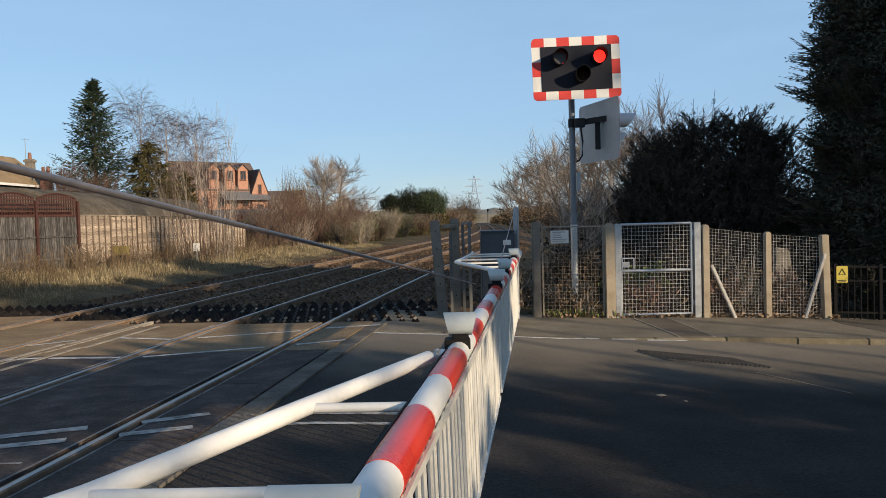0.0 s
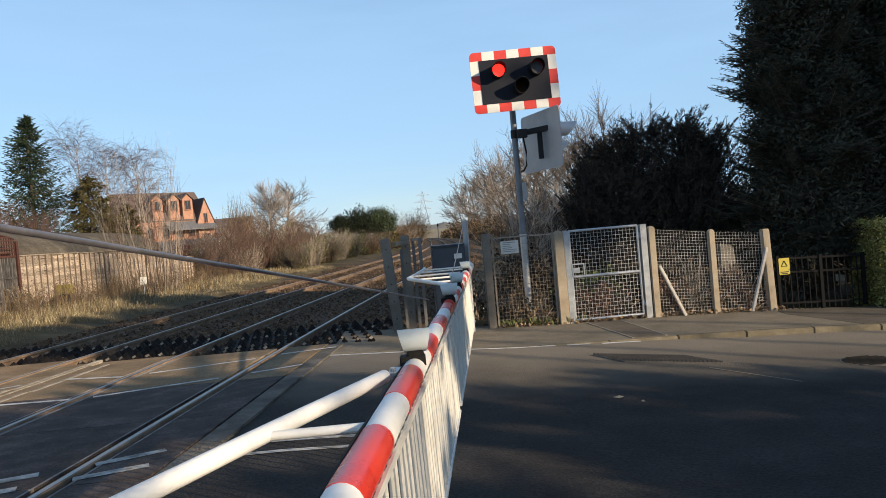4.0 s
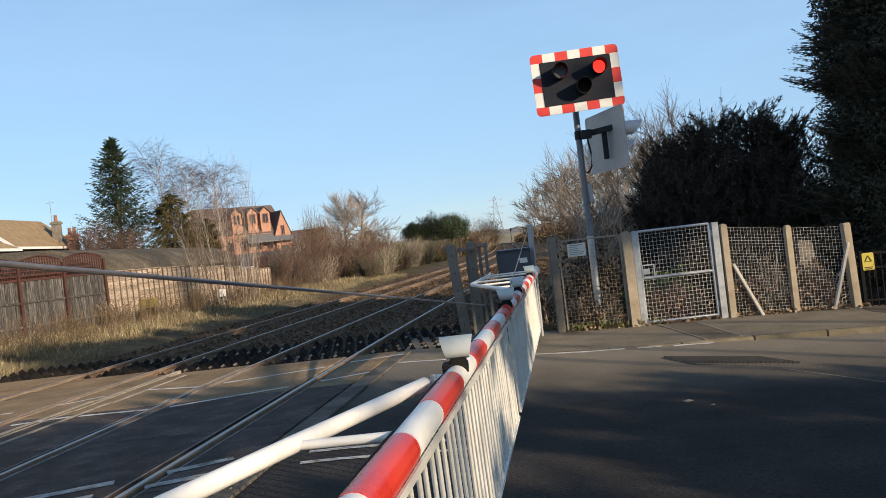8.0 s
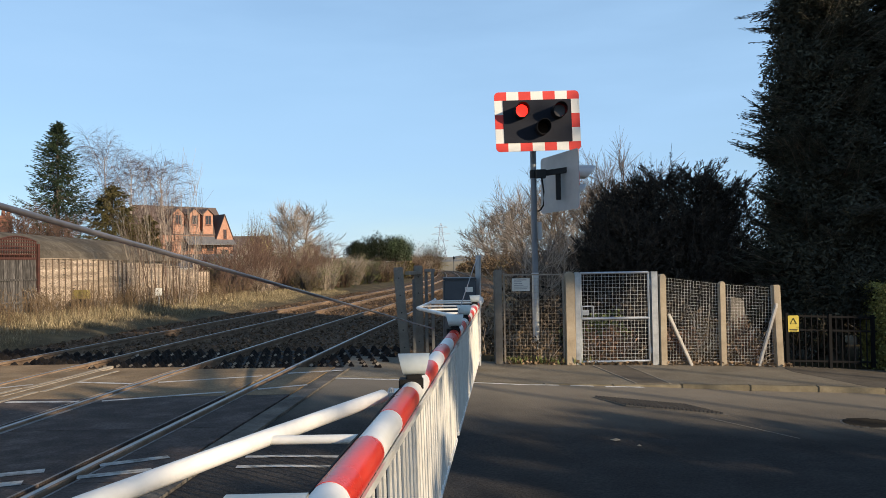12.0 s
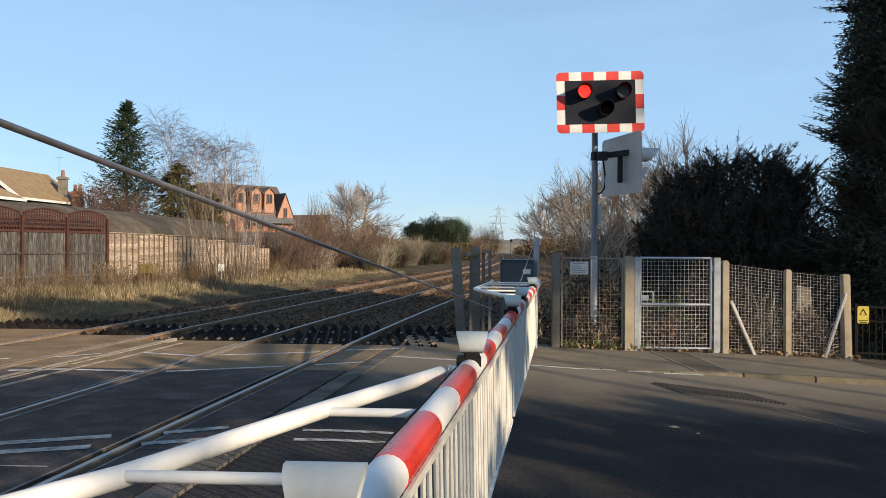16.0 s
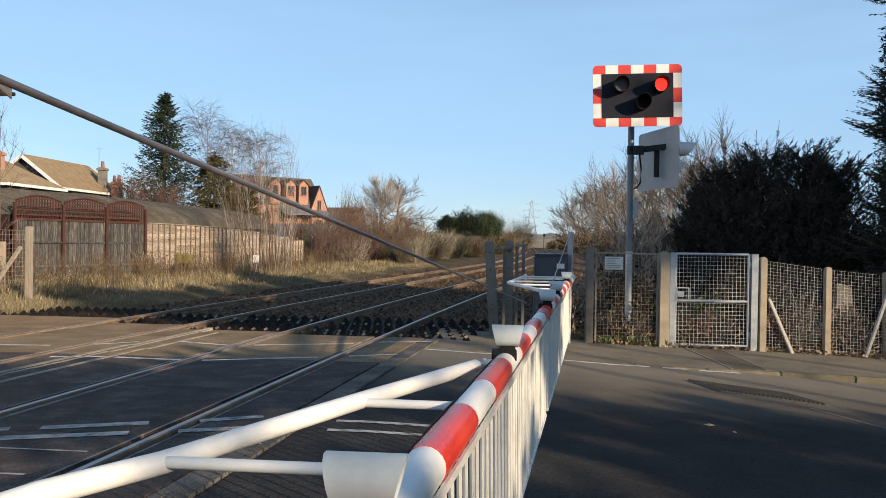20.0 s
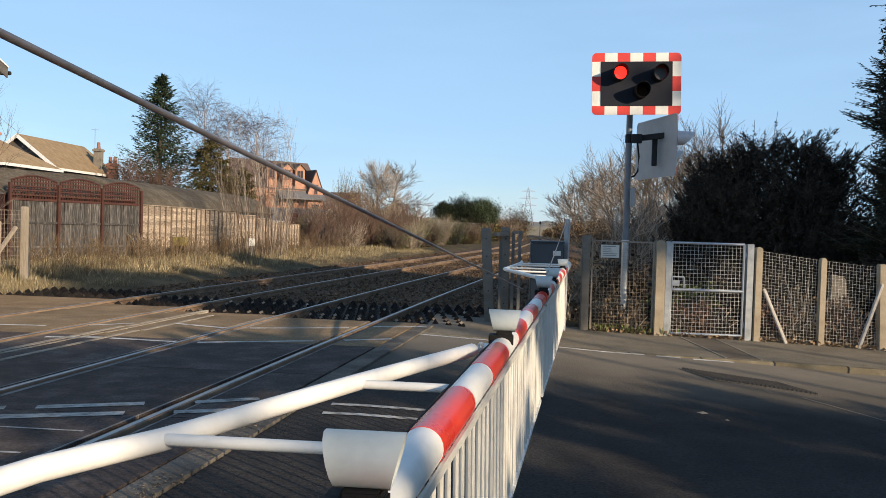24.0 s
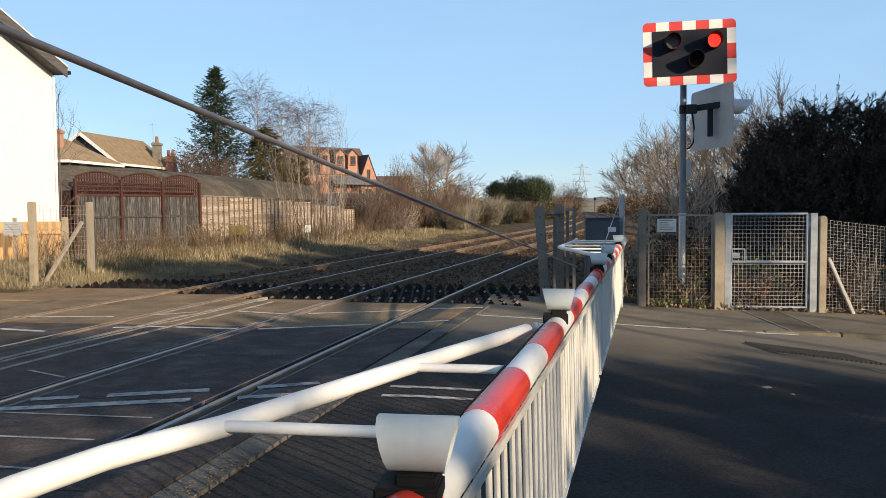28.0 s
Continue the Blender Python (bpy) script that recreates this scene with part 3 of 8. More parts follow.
# rail chairs and clips on both sides of each rail
ch = Geo().box((0, 0, 0), (0.34, 0.16, 0.03)).box((-0.1, 0, 0.03), (0.05, 0.09, 0.045)).box((0.1, 0, 0.03), (0.05, 0.09, 0.045))
chair_mesh = fresh("rail_chair", ch, RAIL_RUST)
yc = 14.85
while yc < 44:
    for which in (0, 1):
        for side in (-0.752, 0.752):
            slope = (smooth_x(yc + 1) - smooth_x(yc - 1)) / 2
            piece("rail_chair", chair_mesh, railway, (track_x(yc, which) + side, yc, 0.008), -math.atan(slope))
    yc += 0.65
far_sl = Geo()
while y < 180:
    for which in (0, 1):
        far_sl.box((track_x(y, which), y, -0.088), (2.5, 0.26, 0.14))
    y += 0.65
part("far_sleepers", far_sl, SLEEPER, railway, "row of concrete sleepers in the distance", kind="stuff")

# ---- crossing deck: panels between and beside the rails ----
deck = thing("crossing_deck", (0, 0, 0), "dark brown level-crossing deck panels set between the rails", "crossing deck", kind="structure")
DECK_Z = RAIL_TOP_Z - 0.012
deck_end = 10.75
lanes = [(-4.95 - 0.0, -4.12), (-3.95, -2.68), (-2.44, -0.86), (-0.65, 0.64), (0.84, 1.345)]
for a, b in lanes:
    y0 = -7.62
    while y0 < deck_end - 0.05:
        y1 = min(deck_end, y0 + 1.775)
        # near panels take the darker colour that carries their shade
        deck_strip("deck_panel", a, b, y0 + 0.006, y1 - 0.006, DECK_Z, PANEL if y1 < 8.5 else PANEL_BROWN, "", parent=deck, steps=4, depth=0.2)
        y0 = y1
# concrete edge beams
for a, b, lab in ((1.36, 1.56, "cracked concrete edge beam of the crossing deck"), (-5.15, -4.97, "concrete edge beam of the crossing deck")):
    y0 = -7.0
    while y0 < deck_end - 0.05:
        y1 = min(deck_end, y0 + 2.53)
        deck_strip("edge_beam", a, b, y0 + 0.008, y1 - 0.008, DECK_Z - 0.008, BEAM, lab, parent=deck, steps=4, depth=0.25)
        y0 = y1
DIRT = paint("brown_trodden_dirt", [(0.16, 0.103, 0.056), (0.25, 0.17, 0.096), (0.34, 0.243, 0.147)], 0.95, scale=1.8, fine=45, bump=0.6, bump_scale=40, speck=0.5, spec=0.1)
# fill beside the outer beam, up to the road on the far side
s = Geo()
ysf = np.linspace(-7, 12.0, 16)
va = [(smooth_x(yy) - 5.16, yy, 0.1) for yy in ysf] + [(-7.79, yy, 0.105) for yy in ysf]
s.add(va, [(i, i + 1, 16 + i + 1, 16 + i) for i in range(15)])
part("deck_margin", s, DIRT, deck, "brown asphalt margin")
# bed under the flangeways
s = Geo()
va = [(smooth_x(yy) - 5.2, yy, -0.07) for yy in ysf] + [(smooth_x(yy) + 1.7, yy, -0.07) for yy in ysf]
s.add(va, [(i, 16 + i, 16 + i + 1, i + 1) for i in range(15)])
part("deck_bed", s, RUBBER, deck, "dark bed below the flangeways")

# dust packed beside the rails of the crossing, and a pale double kerb between the tracks
DUST = paint("packed_tan_dust", [(0.16, 0.12, 0.08), (0.25, 0.195, 0.135), (0.36, 0.29, 0.21)], 0.95, scale=3, fine=50, bump=0.4, speck=0.4, spec=0.1)
GREY_DUST = paint("packed_grey_dust", [(0.12, 0.112, 0.104), (0.26, 0.24, 0.222), (0.4, 0.37, 0.34)], 0.95, scale=5, fine=50, bump=0.4, speck=0.4, spec=0.1)
for a, b, y0, y1, mt in ((-4.118, -4.075, -6, 12.5, DUST), (-3.985, -3.952, -6, 11.7, DUST), (-2.678, -2.592, 3, 11.7, DUST), (-2.512, -2.442, 3, 11.1, DUST), (-0.858, -0.795, -6, 10.7, GREY_DUST), (-0.705, -0.652, -6, 10.7, GREY_DUST)):
    deck_strip("packed_dust", a, b, y0, y1, DECK_Z - 0.006, mt, "dust packed beside the rail", parent=deck, steps=14, depth=0.05)
PALE_KERB = paint("pale_kerb_strip", [(0.18, 0.15, 0.11), (0.34, 0.29, 0.225), (0.48, 0.42, 0.335)], 0.9, scale=6, fine=60, bump=0.4, speck=0.4, spec=0.1)
KERB_LINES = ((-2.06, -2.0, 9.2, 11.3), (-1.95, -1.91, 8.6, 11.1), (-2.12, -2.05, 5.0, 9.18), (-1.99, -1.95, 5.0, 8.58), (-1.68, -1.62, 8.9, 10.7), (-1.74, -1.68, 4.6, 8.88))
for a, b, y0, y1 in KERB_LINES:
    deck_strip("kerb_strip", a, b, y0, y1, DECK_Z + 0.006, PALE_KERB, "worn pale kerb strip between the tracks", parent=deck, steps=10, depth=0.05)
# worn steel edging on both sides of the flangeways
for a, b in ((0.618, 0.634), (0.842, 0.858), (-0.648, -0.636), (-0.878, -0.862)):
    deck_strip("steel_edging", a, b, -6, 10.7, DECK_Z + 0.003, GREY_DUST, "worn steel edging of a deck panel", parent=deck, steps=12, depth=0.03)
rb = random.Random(31)
rubble = Geo()
for i in range(190):
    v = rb.gauss(0, 1)
    yy = (3.35 + 0.2 * v) if i < 130 else rb.uniform(2.8, 5.6)
    x0 = smooth_x(yy) + 1.5 + rb.gauss(0, 0.05)
    q = rb.uniform(0.003, 0.014)
    rubble.add([(x0 + q * rb.uniform(-1.2, 1.2), yy + q * rb.uniform(-1.2, 1.2), DECK_Z - 0.008 + q * rb.uniform(0.0, 1.0)) for _ in range(4)], [(0, 1, 2), (0, 2, 3), (0, 3, 1), (1, 3, 2)])
part("beam_rubble", rubble, DUST, deck, "crumbled tan concrete and grit on the broken edge beam", kind="stuff")
# dusty fill between the deck and the guards on the far track
for a, b, y1 in ((-6.6, -4.12, 12.55), (-3.95, -2.68, 11.75), (-2.44, -0.86, 11.15)):
    deck_strip("dusty_fill", a, b, deck_end + 0.006, y1, DECK_Z - 0.014, DIRT, "dusty brown fill at the end of the deck", parent=deck, steps=4, depth=0.2)

# studded anti-trespass panels beyond the deck
STUD = paint("rubber_stud", [(0.011, 0.009, 0.008), (0.024, 0.019, 0.015)], 0.85, scale=5, fine=60, bump=0.2, island=0.5, spec=0.12)
STUD_TOP = paint("sunlit_dusty_stud_top", [(0.09, 0.07, 0.05), (0.2, 0.16, 0.115), (0.36, 0.3, 0.22)], 0.95, scale=2.2, fine=60, bump=0.2, island=0.45, spec=0.1)
def guard(a0, a1, y0, y1, dusty):
    s = Geo()
    t, row = 0.19, 0.36
    nxx, nyy = int((a1 - a0) / t), int((y1 - y0) / row)
    th = thing("anti_trespass_panel", (smooth_x(y0) + (a0 + a1) / 2, (y0 + y1) / 2, 0.0), "black rubber anti-trespass panel with rows of pointed studs", "trespass guard", "anti-trespass panels")
    s.add([(smooth_x(y) + a, y, 0.03) for a, y in ((a0, y0), (a1, y0), (a1, y1), (a0, y1))] + [(smooth_x(y) + a, y, -0.1) for a, y in ((a0, y0), (a1, y0), (a1, y1), (a0, y1))],
          [(0, 1, 2, 3), (0, 4, 5, 1), (1, 5, 6, 2), (2, 6, 7, 3), (3, 7, 4, 0)])
    part("mat", s, RUBBER, th)
    s, tops = Geo(), Geo()
    for j in range(nyy):
        yy = y0 + (j + 0.5) * row
        for i in range(nxx):
            xx = smooth_x(yy) + a0 + (i + 0.5 + 0.5 * (j % 2)) * t
            if xx > smooth_x(yy) + a1 - t * 0.4:
                continue
            h, w, l = 0.085, 0.07, 0.095
            z = 0.031
            k = rnd.uniform(0.36, 0.52)
            lo = [(xx - w, yy - l, z), (xx + w, yy - l, z), (xx + w, yy + l, z), (xx - w, yy + l, z)]
            # a diamond of dust and painted sunlight, tipped a little towards the road
            hi = [(xx, yy - l * k, z + h * 0.72), (xx + w * k, yy, z + h * 0.95), (xx, yy + l * k, z + h * 1.2), (xx - w * k, yy, z + h * 0.95)]
            s.add(lo + hi, [(0, 1, 4), (1, 5, 4), (1, 2, 5), (2, 6, 5), (2, 3, 6), (3, 7, 6), (3, 0, 7), (0, 4, 7)])
            (tops if j in dusty and rnd.random() < 0.85 else s).add(hi, [(0, 1, 2, 3)])
    part("studs", s, STUD, th, "black pointed rubber studs", kind="stuff")
    if tops.v:
        part("dust", tops, STUD_TOP, th, "dusty diamond-shaped stud tops with sunlight in their colour", kind="stuff")


for a0, a1, y0, y1, dusty in ((-6.6, -4.15, 12.6, 14.4, ()), (-3.95, -2.66, 11.8, 13.9, (3,)), (-2.45, -0.84, 11.2, 13.9, (0, 3, 4)), (-0.65, 0.65, 10.85, 13.9, (0, 1, 4)), (0.85, 2.0, 10.85, 13.9, (0, 1, 4))):
    guard(a0, a1, y0, y1, dusty)

# ---- road markings ----
def mark(a, b, width, zf=None, material=None, name="road_line", label="worn white painted road line"):
    """A painted line from a to b, 3 mm proud of the road."""
    a, b = Vector((a[0], a[1], 0)), Vector((b[0], b[1], 0))
    d = (b - a).normalized()
    side = Vector((-d.y, d.x, 0)) * width / 2
    k = max(2, int((b - a).length / 0.25))
    s = Geo()
    vv = []
    for i in range(k + 1):
        p = a + (b - a) * i / k
        wob = 1 + 0.18 * noise.noise((p.x * 5, p.y * 5, 1))
        z = (zf(p.x) if zf else DECK_Z) + 0.004
        vv += [(p.x + side.x * wob, p.y + side.y * wob, z), (p.x - side.x * wob, p.y - side.y * wob, z)]
    s.add(vv, [(2 * i, 2 * i + 1, 2 * i + 3, 2 * i + 2) for i in range(k)])
    return solo(name, s, material or LINE, label, "road marking", "road markings", kind="structure")


# footway edge lines over the deck, upper and lower row
for a, b in (((-6.84, 8.78), (-5.55, 8.95)), ((-5.09, 9.12), (-4.68, 9.5)), ((-4.21, 9.64), (-3.43, 9.39)), ((-3.14, 9.47), (-1.94, 9.89)), ((-1.65, 10.1), (-0.95, 10.31)),
             ((-4.32, 8.17), (-3.53, 8.1)), ((-3.29, 8.12), (-2.1, 8.6)), ((-1.77, 8.75), (-1.24, 9.02)), ((-5.02, 8.05), (-4.41, 8.21)), ((-6.3, 7.83), (-5.63, 7.69))):
    mark(a, b, 0.08, None, SUNLIT_LINE)
mark((-1.0, 9.76), (1.9, 9.9), 0.085, road_z, SUNLIT_LINE)
mark((2.05, 9.88), (2.35, 9.88), 0.085, road_z, SUNLIT_LINE)
mark((2.5, 9.86), (3.0, 9.84), 0.085, road_z, SUNLIT_LINE)
# centre lines and panel joints across the deck
for a, b, w in (((-3.17, 4.89), (-2.5, 5.15), 0.11), ((-3.65, 4.71), (-3.36, 4.83), 0.1), ((-3.7, 4.42), (-2.5, 4.84), 0.115), ((-2.17, 5.27), (-1.75, 5.49), 0.1), ((-2.19, 4.94), (-1.75, 5.11), 0.1),
                ((-3.64, 4.35), (-2.52, 4.34), 0.026), ((-3.24, 3.83), (-2.61, 3.83), 0.028), ((-2.85, 3.31), (-2.63, 3.3), 0.025), ((-4.38, 5.68), (-3.88, 5.44), 0.03)):
    mark(a, b, w)
for a, b in (((-1.2, 5.25), (0.0, 5.35)), ((-1.2, 5.55), (0.0, 5.65))):
    mark(a, b, 0.07, road_z)

# kerb stones on the far side of the road
k = Geo()
k.box((0, 0, 0), (0.9, 0.12, 0.25))
kerb_mesh = fresh("kerb_stone", k, KERB, bevel=0.012)
kerb = thing("kerb", (3, KERB_LINE, 0), "row of worn concrete kerb stones edging the footway", "kerb", kind="structure")
x = -0.55
while x < 22:
    z = pave_z(x)
    o = piece("kerb_stone", kerb_mesh, kerb, (x, KERB_LINE + 0.06, z - 0.121))
    o.rotation_euler = (0, math.atan((pave_z(x - 0.45) - pave_z(x + 0.45)) / 0.9), 0)
    x += 0.905

# reinstated service trench across the footway, with pale seams
def footway_patch(name, outline, material, label, lift):
    s = Geo()
    n = len(outline)
    s.add([(x, y, pave_z(x) + lift) for x, y in outline] + [(x, y, pave_z(x) - 0.02) for x, y in outline],
          [tuple(range(n))] + [(i, n + i, n + (i + 1) % n, (i + 1) % n) for i in range(n)])
    return solo(name, s, material, label, "pavement", kind="structure")


SEAM = paint("pale_seam", [(0.2, 0.17, 0.13), (0.32, 0.28, 0.22)], 0.9, scale=9, fine=80, bump=0.3, spec=0.12)
TRENCH = paint("brown_patch_asphalt", [(0.1, 0.083, 0.062), (0.14, 0.118, 0.09), (0.185, 0.157, 0.122)], 0.9, scale=3, fine=80, bump=0.5, spec=0.12)
footway_patch("trench_patch", [(2.97, 10.06), (3.4, 10.06), (3.32, 12.0), (2.8, 12.0)], TRENCH, "brown reinstated trench strip across the footway", 0.004)
for x0, x1 in ((2.78, 2.95), (3.31, 3.4)):
    footway_patch("trench_seam", [(x1, 10.06), (x1 + 0.03, 10.06), (x0 + 0.03, 12.0), (x0, 12.0)], SEAM, "pale cracked seam beside the trench", 0.008)

APRON = paint("drive_apron_asphalt", [(0.075, 0.064, 0.05), (0.11, 0.094, 0.074), (0.15, 0.13, 0.104)], 0.9, scale=2.2, fine=45, bump=0.6, bump_scale=55, speck=0.5, spec=0.12)
footway_patch("drive_apron", [(6.1, 10.05), (9.6, 10.05), (9.6, 11.8), (7.3, 12.2), (5.85, 12.2), (5.75, 11.5)], APRON, "darker asphalt apron of a drive across the footway", 0.004)
mark((3.1, 7.75), (3.62, 6.85), 0.02, road_z, SEAM, "road_seam", "pale joint between two asphalt lays")

# ---- barriers ----
def boom_x(y):
    return -0.1 + 0.104 * (y - 0.745)


BOOM_Z = 1.0
LAMP_ORANGE = paint("orange_lens", [(0.5, 0.12, 0.02), (0.6, 0.18, 0.04)], 0.3, bump=0)


def boom_lamp(parent, y, side=-1):
    cx, z0 = boom_x(y) + 0.004, BOOM_Z + 0.06
    hood = Geo()
    k = 14
    rings = []
    for end, (lx_top, lx_low) in ((-1, (0.064, 0.042)), (1, (0.064, 0.042))):
        for inner in (0, 1):
            r = 0.044 - 0.004 * inner
            for i in range(k):
                a = 2 * math.pi * i / k
                zz = math.sin(a) * r
                ext = lx_low + (lx_top - lx_low) * (zz / 0.044 * 0.5 + 0.5)
                rings.append((cx + end * (ext if not inner else ext * 0.9), y + math.cos(a) * r * 0.95, z0 + 0.045 + zz))
    f = [(i, (i + 1) % k, 2 * k + (i + 1) % k, 2 * k + i) for i in range(k)]
    f += [(e * 2 * k + i, e * 2 * k + (i + 1) % k, e * 2 * k + k + (i + 1) % k, e * 2 * k + k + i) for e in (0, 1) for i in range(k)]
    f += [tuple(k + i for i in range(k)), tuple(3 * k + i for i in range(k))]
    hood.add(rings, f)
    lamp = part("barrier_lamp", hood, HOOD, parent, "white hooded barrier lamp", smooth=True)
    b = Geo()
    b.box((cx, y, z0 - 0.008), (0.062, 0.075, 0.03))
    b.box((cx - 0.012, y - 0.01, BOOM_Z + 0.03), (0.098, 0.085, 0.04))
    part("bracket", b, RUBBER, lamp, "black lamp bracket", bevel=0.004)
    for e in (-1, 1):
        le = Geo()
        le.tube((cx + e * 0.036, y, z0 + 0.045), (cx + e * 0.04, y, z0 + 0.045), 0.036, n=14)
        part("lens", le, LAMP_ORANGE, lamp, "orange-red lens")


def barrier(y0, y1, edges, first_red, lamps, name, label, r_near, r_far, tip):
    at = (boom_x(y1 if tip == 'near' else y0), y1 if tip == 'near' else y0, 0)
    th = thing(name, at, label, "level crossing barrier", "crossing barriers")
    # boom in bands
    red = first_red
    for a, b in zip(edges[:-1], edges[1:]):
        s = Geo()
        ra = np.interp(a, [y0, y1], [r_near, r_far])
        rb = np.interp(b, [y0, y1], [r_near, r_far])
        s.tube((boom_x(a), a, BOOM_Z), (boom_x(b), b, BOOM_Z), ra + (0.0015 if red else 0), rb + (0.0015 if red else 0), n=20)
        part("red_band" if red else "white_band", s, RED if red else WHITE, th, "red reflective band" if red else "white band", smooth=True)
        red = not red
    for y in lamps:
        boom_lamp(th, y)
    cable = Geo()
    ys = np.linspace(y0 + 0.1, y1 - 0.1, 24)
    cable.path([(boom_x(y) - np.interp(y, [y0, y1], [r_near, r_far]) * 0.75, y, BOOM_Z + np.interp(y, [y0, y1], [r_near, r_far]) * 0.72 + 0.003 * math.sin(y * 9)) for y in ys], 0.005, n=6)
    part("lamp_cable", cable, RUBBER, th, "thin dark lamp cable along the boom", smooth=True)
    return th


def skirt(th, y0, y1, step, z0=0.35):
    off = 0.02
    top = Geo()
    top.beam((boom_x(y0) + 0.046, y0, BOOM_Z - 0.036), (boom_x(y1) + 0.046, y1, BOOM_Z - 0.036), 0.008, 0.022)
    part("skirt_rail", top, WHITE_BAR, th, "white skirt hanging rail")
    low = Geo()
    low.beam((boom_x(y0) + off + 0.016, y0, z0), (boom_x(y1) + off + 0.016, y1, z0), 0.014, 0.018)
    part("bottom_rail", low, WHITE, th, "white bottom rail")
    bar = Geo()
    bar.tube((0, 0, -(BOOM_Z - 0.046 - z0) / 2), (0, 0, (BOOM_Z - 0.046 - z0) / 2), 0.0074, n=8)
    me = fresh("skirt_bar", bar, WHITE_BAR, smooth=True)
    n = int((y1 - y0) / step)
    for i in range(n + 1):
        y = y0 + 0.02 + (y1 - y0 - 0.04) * i / n
        o = piece("skirt_bar", me, th, (boom_x(y) + off + 0.006 + rnd.uniform(-0.002, 0.002), y, (BOOM_Z - 0.046 + z0) / 2))
        o.rotation_euler = (rnd.uniform(-0.01, 0.01), -0.02 + rnd.uniform(-0.004, 0.006), 0)


NEAR_EDGES = [-1.1, -0.6, -0.15, 0.3, 0.75, 1.2, 1.655, 2.05, 2.53, 2.96, 3.4, 3.82, 4.22, 4.62, 5.0]
near = barrier(-1.1, 5.0, NEAR_EDGES, False, [0.745, 2.72], "near_barrier", "lowered red and white barrier boom with white skirt bars", 0.049, 0.04, 'far')
skirt(near, -0.9, 4.8, 0.1)
side = Geo()
side.path([(boom_x(2.47) - 0.085, 2.47, 1.02), (-0.297, 1.745, 1.025), (-0.581, 1.1, 1.016), (-0.7, 0.87, 1.019), (-0.757, 0.7, 1.017), (-0.805, 0.4, 1.015), (-0.87, -0.5, 1.015), (-0.91, -1.2, 1.015)], 0.0242, n=14)
part("stiffening_tube", side, WHITE, near, "white bent stiffening tube", smooth=True)
for y, xa in ((1.745, -0.297), (1.095, -0.581), (0.35, -0.8), (-0.45, -0.86)):
    s = Geo()
    s.tube((xa, y, 1.02), (boom_x(y) - 0.04, y, 1.019), 0.013, n=12)
    part("strut", s, WHITE, near, "white cross strut", smooth=True)
    s = Geo()
    s.box((boom_x(y) - 0.047, y, 1.0), (0.01, 0.06, 0.04))
    s.box((boom_x(y) - 0.042, y + 0.026, 1.004), (0.022, 0.01, 0.036))
    part("strut_plate", s, WHITE, near, "bolted strut plate", bevel=0.003)
s = Geo()
s.box((boom_x(2.53) - 0.045, 2.53, 1.02), (0.06, 0.12, 0.02))
s.tube((boom_x(2.53) - 0.06, 2.5, 1.0), (boom_x(2.53) - 0.06, 2.5, 1.045), 0.012, n=8)
part("tube_clevis", s, GALV, near, "bolted end plate", bevel=0.003)
# stay from the boom's tip back to the mast beside the machine
back = Vector((-0.0698, -1.0, 0.0949))
STAY_A = Vector((0.2494, 5.4, 1.0306))
STAY_B = STAY_A + back * 6.9
s = Geo()
s.tube(STAY_B, STAY_A + back * 0.35, 0.0017, 0.0044, n=18)
part("stay_rod", s, CABLE, near, "grey steel stay rod", smooth=True)
s = Geo()
s.tube(STAY_B + Vector((0, 0, 0.1)), (STAY_B.x, STAY_B.y, 0.0), 0.045, n=12)
part("stay_mast", s, GREYPAINT, near, "grey mast that holds the stay", smooth=True)
s = Geo()
s.box((-0.35, -2.15, 0.6), (0.9, 0.8, 1.2))
part("machine_housing", s, CABINET, near, "grey barrier machine housing", bevel=0.02)
s = Geo()
s.tube((boom_x(-1.1), -1.1, BOOM_Z), (boom_x(-1.8), -1.8, BOOM_Z), 0.05, n=16)
part("boom_root", s, WHITE, near, "white boom root")

FAR_EDGES = [5.08, 5.42, 5.8, 6.2, 6.6, 7.0, 7.4, 7.8, 8.2, 8.6, 9.0, 9.4, 9.8]
far = barrier(5.08, 9.8, FAR_EDGES, True, [5.27, 6.57, 9.0], "far_barrier", "lowered red and white barrier boom reaching from the far footway", 0.04, 0.049, 'near')
skirt(far, 4.97, 9.85, 0.1)
side = Geo()
side.path([(boom_x(6.8) - 0.06, 6.8, 1.03), (0.1, 8.6, 1.02), (0.085, 8.75, 1.02), (0.12, 9.0, 1.02), (0.3, 10.6, 1.02), (0.32, 11.1, 1.02)], 0.02, n=12)
part("stiffening_tube", side, WHITE, far, "white bent stiffening tube", smooth=True)
for y, xa in ((7.6, 0.33), (8.35, 0.16), (9.1, 0.13), (9.9, 0.22), (10.5, 0.29)):
    s = Geo()
    s.tube((xa, y, 1.02), (boom_x(y) - 0.03, y, 1.02), 0.011, n=10)
    part("strut", s, WHITE, far, "white cross strut", smooth=True)
s = Geo()
s.tube((boom_x(9.8), 9.8, BOOM_Z), (boom_x(11.0), 11.0, BOOM_Z), 0.058, n=16)
part("boom_root", s, WHITE, far, "white boom root", smooth=True)
s = Geo()
s.box((0.68, 11.3, 0.6), (0.47, 0.62, 1.4))
s.box((0.68, 11.3, 1.315), (0.5, 0.66, 0.03))
part("machine_housing", s, CABINET, far, "grey-blue barrier machine housing", bevel=0.015)
s = Geo()
s.box((0.81, 10.985, 1.16), (0.11, 0.006, 0.07))
part("plate", s, SIGN_WHITE, far, "small white plate")
s = Geo()
